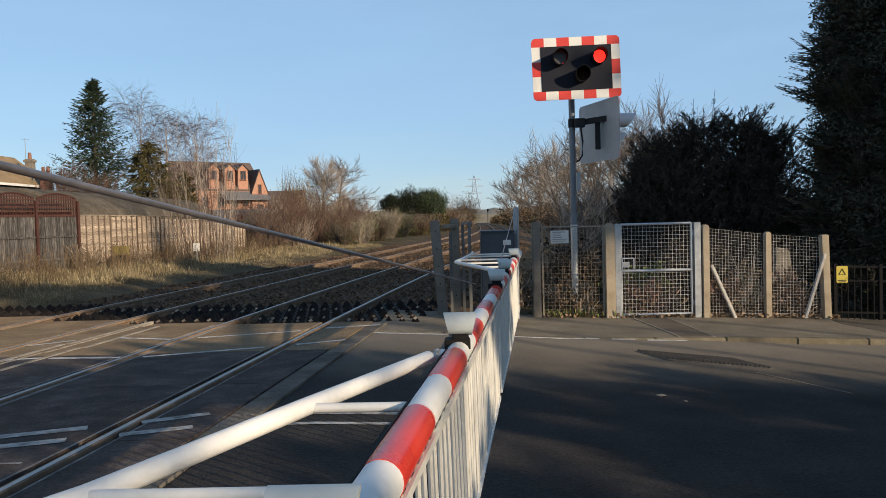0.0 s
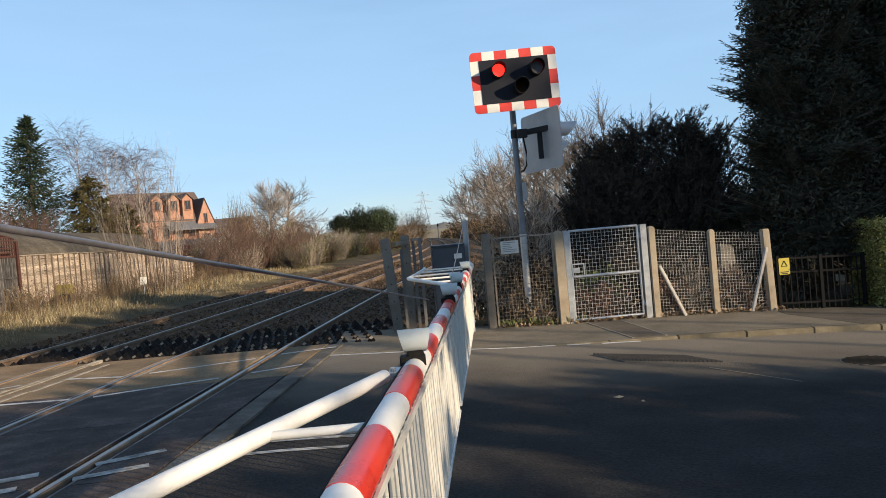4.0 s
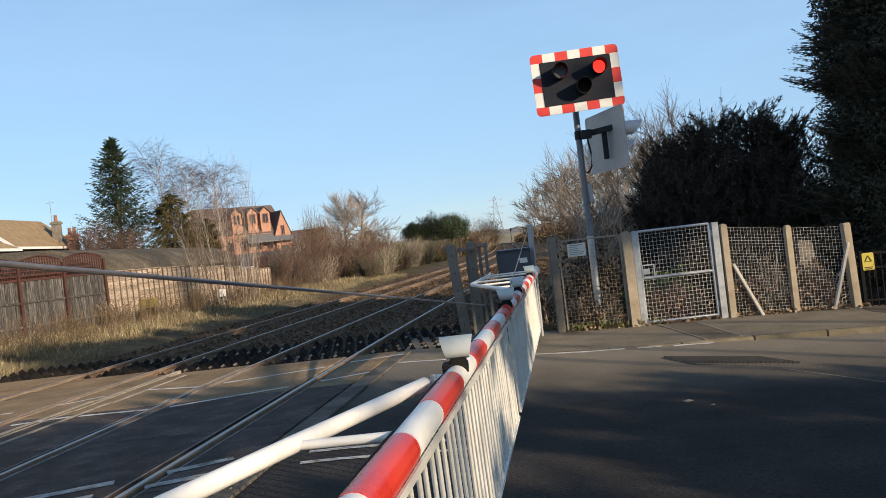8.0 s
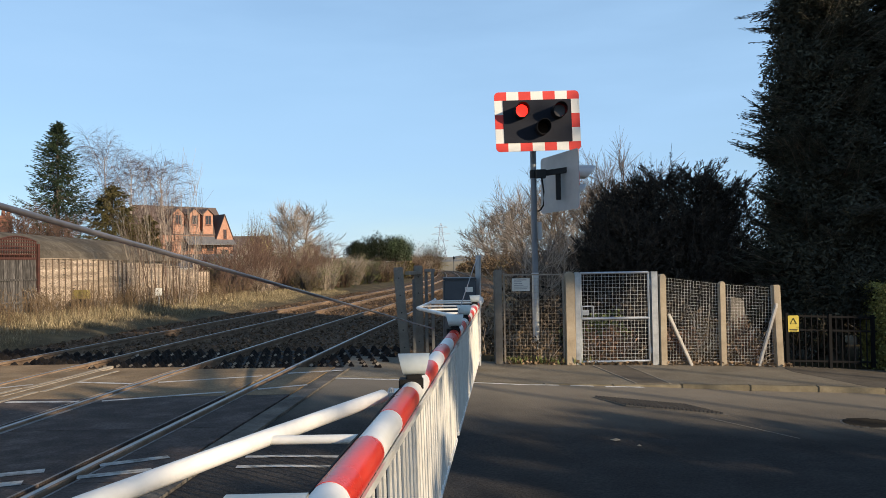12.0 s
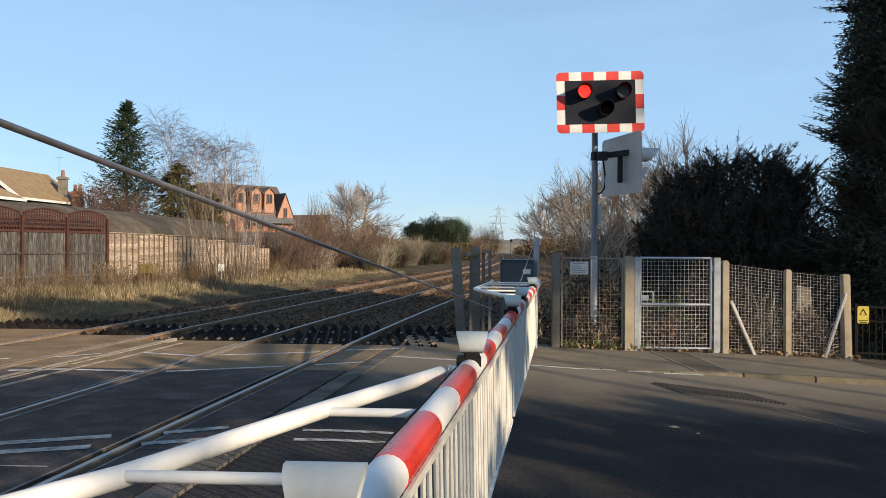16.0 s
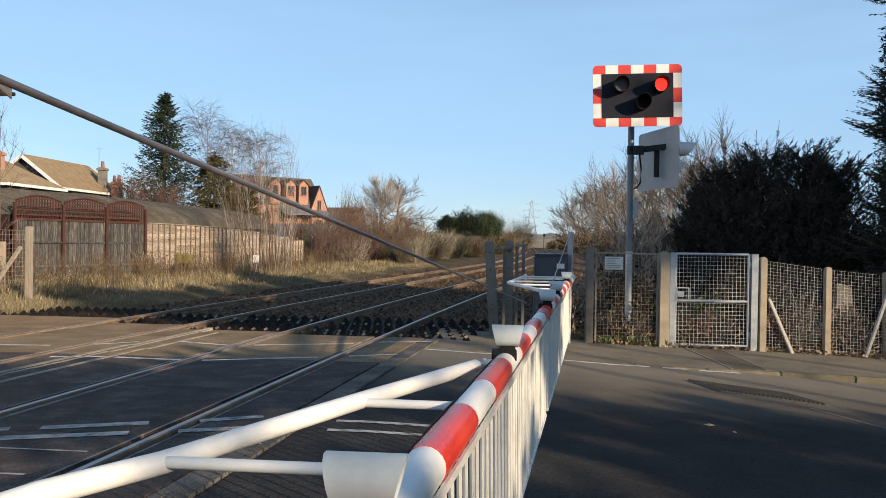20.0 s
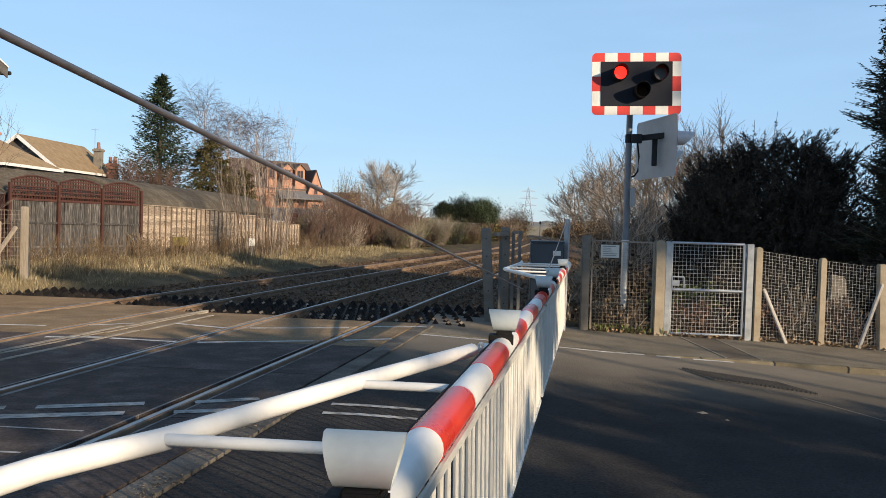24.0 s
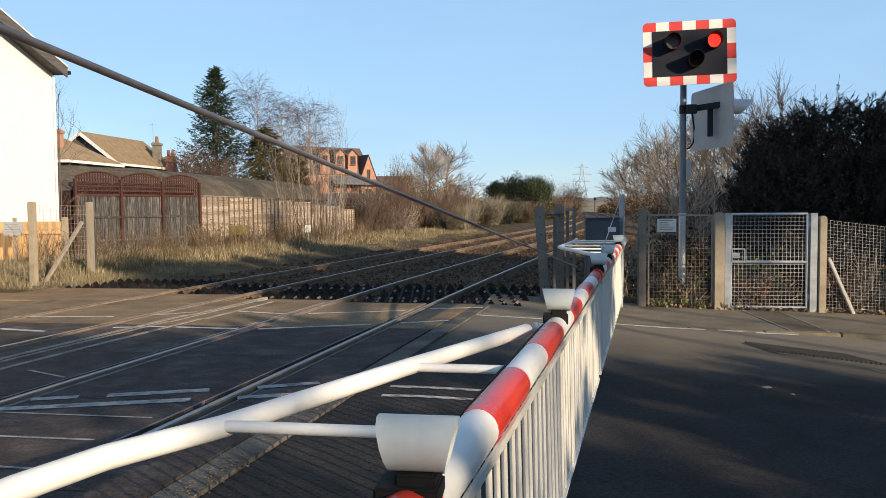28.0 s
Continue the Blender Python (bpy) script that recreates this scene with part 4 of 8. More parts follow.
s.beam((0.96, 11.5, 0.0), (0.99, 11.55, 1.66), 0.075, 0.05)
part("stay_mast", s, GREYPAINT, far, "grey steel mast", bevel=0.004)
s = Geo()
s.tube((0.97, 11.5, 1.63), (boom_x(5.9) - 0.03, 5.9, 1.06), 0.005, n=8)
part("stay_rod", s, CABLE, far, "thin grey stay rod")

# ---- warning signal on its pole ----
POLE_SHADE = paint("pole_shade_grey", [(0.13, 0.145, 0.165), (0.2, 0.215, 0.235)], 0.5, 0.2, scale=4, fine=50, bump=0.04, speck=0.08)
POLE = Vector((2.015, 12.72, -0.02))
signal = thing("crossing_signal", POLE, "grey signal pole with a red and white bordered warning light board", "traffic light")
s = Geo()
s.tube(POLE, (2.015, 12.72, 1.35), 0.058, n=18)
s.tube((2.015, 12.72, 1.33), (2.015, 12.72, 1.37), 0.063, n=18)
part("pole", s, GALV, signal, "grey galvanised pole", smooth=True)
# the upper pole's shade is put into its darker blue-grey colour
s = Geo().tube((2.015, 12.72, 1.37), (2.015, 12.72, 4.0), 0.05, n=18)
part("upper_pole", s, POLE_SHADE, signal, "upper pole with its blue-grey shade in the colour", smooth=True)
s = Geo()
s.tube((2.015, 12.72, -0.1), (2.015, 12.72, 0.0), 0.12, n=14)
part("pole_base", s, CONC_DARK, signal, "concrete base")


def rounded(w, h, r, n=6):
    out = []
    for cx, cz, a0 in ((w / 2 - r, h / 2 - r, 0), (-w / 2 + r, h / 2 - r, 90), (-w / 2 + r, -h / 2 + r, 180), (w / 2 - r, -h / 2 + r, 270)):
        out += [(cx + r * math.cos(radians(a0 + 90 * i / n)), cz + r * math.sin(radians(a0 + 90 * i / n))) for i in range(n + 1)]
    return out


BW, BH, BORDER = 1.385, 0.965, 0.137


def hood_tube(r, length, cut, thick=0.006, k=20):
    """A round visor along -y from the origin, its lower front cut back."""
    s = Geo()
    v = []
    for rr in (r, r - thick):
        for front in (0, 1):
            for i in range(k):
                a = 2 * math.pi * i / k
                low = 0.5 - 0.5 * math.sin(a)
                v.append((rr * math.cos(a), -front * (length - cut * low), rr * math.sin(a)))
    f = []
    for i in range(k):
        j = (i + 1) % k
        f += [(i, j, k + j, k + i), (2 * k + j, 2 * k + i, 3 * k + i, 3 * k + j), (k + i, k + j, 3 * k + j, 3 * k + i), (j, i, 2 * k + i, 2 * k + j)]
    return s.add(v, f)


def moved(geo, m):
    out = Geo()
    out.add([m @ Vector(p) for p in geo.v], geo.f)
    return out


PANEL_BLACK = paint("dusty_black_panel", [(0.014, 0.0155, 0.022), (0.022, 0.024, 0.032)], 0.75, spec=0.15, scale=4, fine=40, bump=0.03, speck=0.12)
VISOR_GREY = paint("pale_grey_visor", [(0.5, 0.51, 0.52), (0.6, 0.61, 0.61)], 0.5, scale=4, fine=50, bump=0.03, speck=0.06)


def warning_board(parent, m, front):
    s = Geo().extrude(rounded(BW, BH, 0.07), 'y', 0.0, 0.012)
    board = part("board", moved(s, m), GREYPAINT, parent, "flat metal light board with a striped border", smooth=False)
    s = Geo().extrude(rounded(BW - 2 * BORDER, BH - 2 * BORDER, 0.01), 'y', -0.012, 0.0)
    part("black_panel", moved(s, m), PANEL_BLACK, board, "black panel")
    # border stripes
    w7, h5 = BW / 7, BH / 5
    for i in range(7):
        for zc in (BH / 2 - BORDER / 2, -BH / 2 + BORDER / 2):
            red = i % 2 == 0
            s = Geo()
            x0, x1 = -BW / 2 + i * w7, -BW / 2 + (i + 1) * w7
            if i in (0, 6):
                o = rounded(BW, BH, 0.07)
                sg = 1 if i == 6 else -1
                zs = 1 if zc > 0 else -1
                arc = [p for p in o if p[0] * sg >= BW / 2 - 0.0701 and p[1] * zs >= BH / 2 - 0.0701]
                xi = sg * (BW / 2 - w7)
                zi = zs * (BH / 2 - BORDER)
                arc.sort(key=lambda p: p[1] * zs)
                out = [(xi, zi), (sg * BW / 2, zi)] + arc + [(xi, zs * BH / 2)]
                s.extrude(out, 'y', -0.004, 0.0)
            else:
                s.box(((x0 + x1) / 2, -0.002, zc), (w7, 0.004, BORDER))
            part("stripe", moved(s, m), BOARD_RED if red else BOARD_WHITE, board)
    inner = BH - 2 * BORDER
    for sx in (-1, 1):
        for i in range(3):
            s = Geo()
            zc = inner / 2 - (i + 0.5) * inner / 3
            s.box((sx * (BW / 2 - BORDER / 2), -0.002, zc), (BORDER, 0.004, inner / 3))
            part("stripe", moved(s, m), BOARD_RED if i == 1 else BOARD_WHITE, board)
    lenses = []
    for lx, lz, amber in ((-0.275, 0.15, False), (0.335, 0.14, False), (0.06, -0.125, True)):
        h = moved(hood_tube(0.115, 0.3 if front else 0.5, 0.13 if front else 0.2), m @ Matrix.Translation((lx, -0.012, lz)))
        part("visor", h, BLACK if front else VISOR_GREY, board, "black lamp visor" if front else "grey lamp visor", smooth=True)
        ring = moved(hood_tube(0.118, 0.03, 0.0, 0.02), m @ Matrix.Translation((lx, -0.012, lz)))
        part("lamp_ring", ring, BLACK, board)
        if front and amber:
            s = Geo().extrude([(0.098 * math.cos(2 * math.pi * i / 24), 0.098 * math.sin(2 * math.pi * i / 24)) for i in range(24)], 'y', -0.03, 0.0)
            part("amber_lens", moved(s, m @ Matrix.Translation((lx, 0, lz))), LENS_AMBER, board, "unlit amber lens")
        elif front:
            lenses.append((lx, lz))
    return board, lenses


BOARD_AT = Matrix.Translation((2.04, 12.3, 3.822)) @ Matrix.Rotation(radians(-1.5), 4, 'Y') @ Matrix.Rotation(radians(2), 4, 'Z')
board, lens_places = warning_board(signal, BOARD_AT, True)
s = Geo()
s.box((2.015, 12.52, 3.95), (0.08, 0.4, 0.06))
s.box((2.015, 12.52, 3.6), (0.08, 0.4, 0.06))
part("board_bracket", s, IRON, signal, "black board bracket")
# turning lamp discs: one face lit, one dark
turning = []
for lx, lz in lens_places:
    centre = BOARD_AT @ Vector((lx, -0.125, lz))
    e = new("red_lamp")
    e.parent = signal
    e.location = centre - POLE
    tagged(e, "red flashing lamp")
    ring = [(0.1 * math.cos(2 * math.pi * i / 28), 0.1 * math.sin(2 * math.pi * i / 28)) for i in range(28)]
    lit = Geo().extrude(ring, 'y', -0.012, -0.001)
    dark = Geo().extrude(ring, 'y', 0.001, 0.012)
    for nm, gg, mt, lb in (("lit_face", lit, LENS_LIT, "glowing red face"), ("dark_face", dark, LENS_DARK, "dark face")):
        o = new(nm, fresh(nm, gg, mt))
        o.parent = e
        tagged(o, lb)
    turning.append(e)

# second board on the same pole, seen from behind
B2 = Matrix.Translation((2.455, 12.75, 2.87)) @ Matrix.Rotation(radians(107), 4, 'Z')
warning_board(signal, B2, False)
s = Geo()
s.beam((2.015, 12.72, 3.0), (2.66, 12.45, 3.06), 0.07, 0.09)
s.tube((2.015, 12.72, 2.94), (2.015, 12.72, 3.08), 0.062, n=16)
s.box((2.12, 12.6, 3.0), (0.16, 0.12, 0.14))
s.box((2.41, 12.62, 2.82), (0.08, 0.06, 0.5))
part("second_bracket", s, IRON, signal, "black steel bracket arm", bevel=0.005)
s = Geo()
s.path([(2.13, 12.58, 2.95), (2.16, 12.57, 2.7), (2.15, 12.57, 2.48), (2.1, 12.57, 2.4), (2.05, 12.58, 2.38)], 0.014, n=8)
part("cable", s, RUBBER, signal, "black hanging cable", smooth=True)
s = Geo()
s.box((2.085, 12.6, 2.06), (0.06, 0.09, 0.3))
part("junction_box", s, GREYPAINT, signal, "small grey junction box", bevel=0.008)

# ---- fences on the far footway ----
FY = 12.12


def mesh_panel(parent, x0, x1, zl0, zl1, zt0, zt1, y, pitch=0.056, r=0.0012, label="galvanised welded wire mesh", material=None):
    s = Geo()
    n = int((x1 - x0) / pitch)
    for i in range(n + 1):
        x = x0 + (x1 - x0) * i / n
        u = i / n
        s.beam((x, y, zl0 + (zl1 - zl0) * u), (x, y, zt0 + (zt1 - zt0) * u), 2 * r, 2 * r)
    m = int((zt0 - zl0) / pitch)
    for j in range(m + 1):
        v = j / m
        s.beam((x0, y - 2 * r, zl0 + (zt0 - zl0) * v), (x1, y - 2 * r, zl1 + (zt1 - zl1) * v), 2 * r, 2 * r)
    return part("wire_mesh", s, material or WIRE, parent, label)


def round_post(geo, x, y, z0, z1, w, d):
    k = 8
    out = [(x - w / 2, z0), (x + w / 2, z0), (x + w / 2, z1 - w / 2)] + [(x + w / 2 * math.cos(math.pi * i / k), z1 - w / 2 + w / 2 * math.sin(math.pi * i / k)) for i in range(1, k)] + [(x - w / 2, z1 - w / 2)]
    geo.extrude(out, 'y', y - d / 2, y + d / 2)
    return geo


def post(name, x, z0, z1, w, d, material, label, y=FY, rounded_top=False, bevel=0.012, category="fence post", lean=0.0):
    s = Geo()
    if rounded_top:
        round_post(s, x, y, z0 - 0.1, z1, w, d)
    else:
        s.box((x, y, (z0 + z1 - 0.1) / 2), (w, d, z1 - z0 + 0.1))
    o = solo(name, s, material, label, category, bevel=bevel, at=(x, y, z0))
    o.rotation_euler = (0, lean, 0)
    return o


post("concrete_post", 1.33, -0.06, 1.43, 0.125, 0.12, CONC_DARK, "weathered grey concrete fence post with bolt holes")
post("concrete_post", 2.47, -0.09, 1.385, 0.155, 0.13, CONCRETE, "buff concrete fence post with a rounded top", rounded_top=True)
post("concrete_post", 3.945, -0.115, 1.325, 0.11, 0.13, CONCRETE, "buff concrete fence post with a rounded top", rounded_top=True)
post("concrete_post", 4.905, -0.15, 1.19, 0.1, 0.1, CONCRETE, "slim concrete fence post", rounded_top=True)
post("concrete_post", 5.81, -0.19, 1.12, 0.12, 0.12, CONCRETE, "concrete fence post at the end of the mesh", lean=-0.03)
post("gate_post", 2.59, -0.09, 1.37, 0.075, 0.075, GALV, "galvanised steel gate post", bevel=0.004)
post("gate_post", 3.82, -0.11, 1.365, 0.1, 0.09, GALV, "galvanised steel gate post", bevel=0.004)

panel = thing("mesh_fence_panel", (1.9, FY, -0.07), "rusty wire mesh fence panel in a thin steel frame", "fence", "mesh fence panels")
mesh_panel(panel, 1.45, 2.36, -0.05, -0.06, 1.345, 1.335, FY + 0.02, 0.055, 0.0011, "rusty welded wire mesh", RUSTY_WIRE)
s = Geo()
for a, b in (((1.43, FY, -0.05), (1.43, FY, 1.36)), ((1.43, FY, 1.35), (2.37, FY, 1.34)), ((2.37, FY, -0.06), (2.37, FY, 1.35))):
    s.beam(a, b, 0.022, 0.022)
part("frame", s, RUSTY_WIRE, panel, "thin rusty steel frame")

gate = thing("footpath_gate", (3.17, FY, -0.1), "closed galvanised mesh pedestrian gate with a latch", "gate")
gx0, gx1, gz0, gz1 = 2.645, 3.735, -0.05, 1.355
s = Geo()
for a, b in (((gx0, FY, gz0), (gx0, FY, gz1)), ((gx1, FY, gz0), (gx1, FY, gz1)), ((gx0, FY, gz0), (gx1, FY, gz0)), ((gx0, FY, gz1), (gx1, FY, gz1)), ((gx0, FY, 0.63), (gx1, FY, 0.63))):
    s.tube(a, b, 0.02, n=10)
part("gate_frame", s, GALV, gate, "tubular steel frame", smooth=True)
mesh_panel(gate, gx0, gx1, gz0, gz0, gz1, gz1, FY + 0.015, 0.057, 0.0014)
s = Geo()
for a, b in (((2.66, FY - 0.02, 0.65), (2.66, FY - 0.02, 0.83)), ((2.66, FY - 0.02, 0.83), (2.84, FY - 0.02, 0.83)), ((2.84, FY - 0.02, 0.65), (2.84, FY - 0.02, 0.83))):
    s.beam(a, b, 0.02, 0.02)
s.box((2.72, FY - 0.02, 0.73), (0.1, 0.03, 0.08))
for zz in (0.12, 1.2):
    h = Geo().tube((3.755, FY - 0.01, zz - 0.05), (3.755, FY - 0.01, zz + 0.05), 0.016, n=8)
    h.box((3.79, FY - 0.02, zz), (0.07, 0.02, 0.05))
    part("hinge", h, GALV, gate, "steel hinge", smooth=True)
part("latch", s, GALV, gate, "steel latch in a box frame", bevel=0.003)

PALE_CONCRETE = paint("pale_concrete", [(0.38, 0.34, 0.29), (0.52, 0.48, 0.42), (0.62, 0.58, 0.52)], 0.9, scale=14, fine=70, bump=0.35, speck=0.25)
panel = thing("mesh_fence_panel", (4.4, FY, -0.13), "stretched chain wire mesh between concrete posts", "fence", "mesh fence panels")
mesh_panel(panel, 4.01, 4.86, -0.1, -0.13, 1.26, 1.15, FY, 0.05, 0.0009)
panel = thing("mesh_fence_panel", (5.35, FY, -0.17), "stretched chain wire mesh between concrete posts", "fence", "mesh fence panels")
mesh_panel(panel, 4.95, 5.76, -0.13, -0.17, 1.14, 1.07, FY, 0.05, 0.0009)
for a, b in (((4.03, FY - 0.05, 0.69), (4.39, FY - 0.05, -0.14)), ((5.77, FY - 0.05, 0.83), (5.46, FY - 0.05, -0.17))):
    s = Geo()
    s.beam(a, b, 0.046, 0.05)
    solo("fence_brace", s, PALE_CONCRETE, "slanting concrete fence brace", "fence brace", "fence braces", bevel=0.01)

sign = thing("notice_plate", (1.695, FY - 0.03, 1.09), "white notice plate with grey print wired to the mesh", "sign")
s = Geo().box((1.695, FY - 0.03, 1.19), (0.28, 0.006, 0.2))
part("plate", s, SIGN_WHITE, sign)
for i, w in enumerate((0.2, 0.12, 0.13, 0.15, 0.22, 0.2)):
    s = Geo().box((1.585 + w / 2, FY - 0.0355, 1.265 - i * 0.028), (w, 0.004, 0.009 if i else 0.013))
    part("print_line", s, PRINT, sign)

# iron railings beyond, with a yellow warning plate
BLACK_IRON = paint("black_iron", [(0.004, 0.004, 0.0045), (0.009, 0.009, 0.01)], 0.8, spec=0.15, scale=8, fine=60, bump=0.1)
rail = thing("iron_railing", (6.6, FY + 0.1, -0.25), "low black iron railing and gate in deep shade", "railing")
for i in range(15):
    x = 5.99 + i * 0.1
    s = Geo().beam((x, FY + 0.1, -0.24), (x, FY + 0.1, 0.66 - 0.004 * i), 0.016 if i % 7 else 0.05, 0.016 if i % 7 else 0.05)
    part("bar" if i % 7 else "upright", s, BLACK_IRON, rail)
for z in (0.62, 0.4, -0.1):
    s = Geo().beam((5.95, FY + 0.1, z), (7.45, FY + 0.1, z - 0.06), 0.02, 0.03)
    part("cross_bar", s, BLACK_IRON, rail)
ysign = thing("warning_plate", (6.08, FY + 0.05, 0.33), "yellow warning plate with a black triangle fixed to the railing", "sign")
s = Geo().extrude(rounded(0.175, 0.265, 0.02), 'y', -0.003, 0.003)
part("plate", moved(s, Matrix.Translation((6.085, FY + 0.07, 0.49))), YELLOW, ysign)
s = Geo()
for a, b in (((-0.05, -0.03), (0.05, -0.03)), ((0.05, -0.03), (0, 0.06)), ((0, 0.06), (-0.05, -0.03))):
    s.beam((6.085 + a[0], FY + 0.064, 0.52 + a[1]), (6.085 + b[0], FY + 0.064, 0.52 + b[1]), 0.012, 0.005)
part("triangle", s, IRON, ysign, "black warning triangle")
for z, w in ((0.4, 0.13), (0.375, 0.1)):
    part("print_line", Geo().box((6.085, FY + 0.064, z), (w, 0.005, 0.012)), IRON, ysign)

# posts beside the track
POST_STEEL = paint("dull_grey_steel", [(0.12, 0.115, 0.105), (0.2, 0.19, 0.175)], 0.6, 0.2, scale=6, fine=50, bump=0.1)
for x, y, z1, w, mt, lb in ((-0.13, 12.0, 1.5, 0.15, CONC_DARK, "grey concrete post with bolt holes beside the track"), (0.07, 12.9, 1.52, 0.15, CONC_DARK, "grey concrete post with bolt holes beside the track"),
                            (0.0, 12.4, 1.3, 0.05, POST_STEEL, "thin dull grey steel trackside post"), (0.2, 12.6, 1.46, 0.05, POST_STEEL, "thin dull grey steel trackside post"), (0.3, 12.2, 1.46, 0.05, POST_STEEL, "thin dull grey steel trackside post")):
    p = thing("trackside_post", (x, y, -0.05), lb, "post", "trackside posts")
    p.rotation_euler = (0, -0.07 if x < 0 and w > 0.1 else 0, 0)
    s = Geo().box((x, y, (z1 - 0.15) / 2), (w, 0.12 if w > 0.1 else 0.05, z1 + 0.15))
    part("shaft", s, mt, p, bevel=0.012 if w > 0.1 else 0.004)
    if w > 0.1:
        for k in range(5):
            s = Geo().tube((x, y - 0.0615, 0.25 + k * 0.27), (x, y - 0.063, 0.25 + k * 0.27), 0.011, n=8)
            part("bolt_hole", s, RUBBER, p)
s = Geo().beam((0.2, 12.6, 1.44), (0.32, 12.2, 1.44), 0.05, 0.05)
solo("post_cap_rail", s, POST_STEEL, "short grey steel rail joining two thin posts", "rail", bevel=0.004)
s = Geo().beam((-0.1, 12.05, 1.4), (0.1, 12.9, 1.4), 0.08, 0.06)
solo("post_cross_rail", s, WOOD_POST, "short timber rail between concrete posts", "rail", bevel=0.006)

# road furniture and litter
dz = road_z(2.72)
tilt = -math.atan((road_z(3.5) - road_z(1.94)) / 1.56)
# the cover lies skew in the road
DM = Matrix.Translation((2.76, 8.46, dz)) @ Matrix(((0.914, -0.36, 0, 0), (-0.409, 0.93, 0, 0), (-math.sin(tilt), 0, 1, 0), (0, 0, 0, 1))) @ Matrix.Translation((0, 0, -dz))
grid = thing("drain_cover", (2.76, 8.46, dz), "cast iron drain cover with raised studs set in the road", "drain cover")
s = Geo().box((0, 0, dz - 0.002), (1.08, 0.66, 0.012))
DRAIN_IRON = paint("worn_drain_iron", [(0.11, 0.095, 0.075), (0.17, 0.148, 0.118)], 0.8, scale=6, fine=60, bump=0.2)
part("plate", moved(s, DM), DRAIN_IRON, grid)
s = Geo()
for i in range(24):
    for j in range(13):
        s.box((-0.51 + i * 0.0435, -0.3 + j * 0.05, dz + 0.014), (0.021, 0.024, 0.02), taper=0.8)
part("studs", moved(s, DM), paint("worn_stud_iron", [(0.05, 0.045, 0.04), (0.09, 0.08, 0.068)], 0.8, scale=6, fine=60, bump=0.2), grid, "worn raised studs", kind="stuff")
MX, MY = 4.78, 7.74
mz = road_z(MX)
cover = thing("manhole_cover", (MX, MY, mz), "round worn iron manhole cover with raised ribs set in the road", "manhole cover")
s = Geo().tube((MX, MY, mz - 0.02), (MX, MY, mz + 0.012), 0.28, n=28)
part("disc", s, BEAM, cover, smooth=True)
for i in range(9):
    yy = -0.22 + i * 0.055
    w = math.sqrt(max(0.0, 0.25 ** 2 - yy * yy))
    part("rib", Geo().box((MX, MY + yy, mz + 0.016), (2 * w, 0.024, 0.008)), RUBBER, cover)
slab = solo("leaning_slab", Geo().extrude([(5.25, -0.25), (5.68, -0.25), (5.56, 0.86), (5.33, 0.92)], 'y', 12.85, 12.93), BEAM, "grey stone slab leaning behind the mesh fence", "slab", at=(5.25, 12.9, -0.2), bevel=0.02)
for x, y, r in ((1.84, 6.57, 0.03), (1.99, 6.35, 0.014), (5.0, 7.03, 0.026)):
    s = Geo()
    k = 7
    ring = [(x + r * rnd.uniform(0.6, 1.3) * math.cos(2 * math.pi * i / k) * 1.5, y + r * rnd.uniform(0.6, 1.2) * math.sin(2 * math.pi * i / k), road_z(x) + rnd.uniform(0.004, 0.014)) for i in range(k)]
    s.add(ring + [(x, y, road_z(x) + 0.025)], [(i, (i + 1) % k, k) for i in range(k)])
    solo("litter_scrap", s, CONCRETE, "crumpled scrap of white paper lying on the road", "litter", "paper scraps")

# ---- plants: makers ----
def grow(geo, p, d, length, r0, r1, r, segs=4, wig=0.16, up=0.0, n=4):
    """One bent tapering limb; returns its points and directions."""
    p, d = Vector(p), Vector(d).normalized()
    pts, dirs = [p.copy()], [d.copy()]
    for i in range(segs):
        d = (d + Vector((r.uniform(-wig, wig), r.uniform(-wig, wig), r.uniform(-wig, wig) + up))).normalized()
        q = p + d * length / segs
        geo.tube(p, q, r0 + (r1 - r0) * i / segs, r0 + (r1 - r0) * (i + 1) / segs, n=n, caps=False)
        p = q
        pts.append(p.copy())
        dirs.append(d.copy())
    return pts, dirs


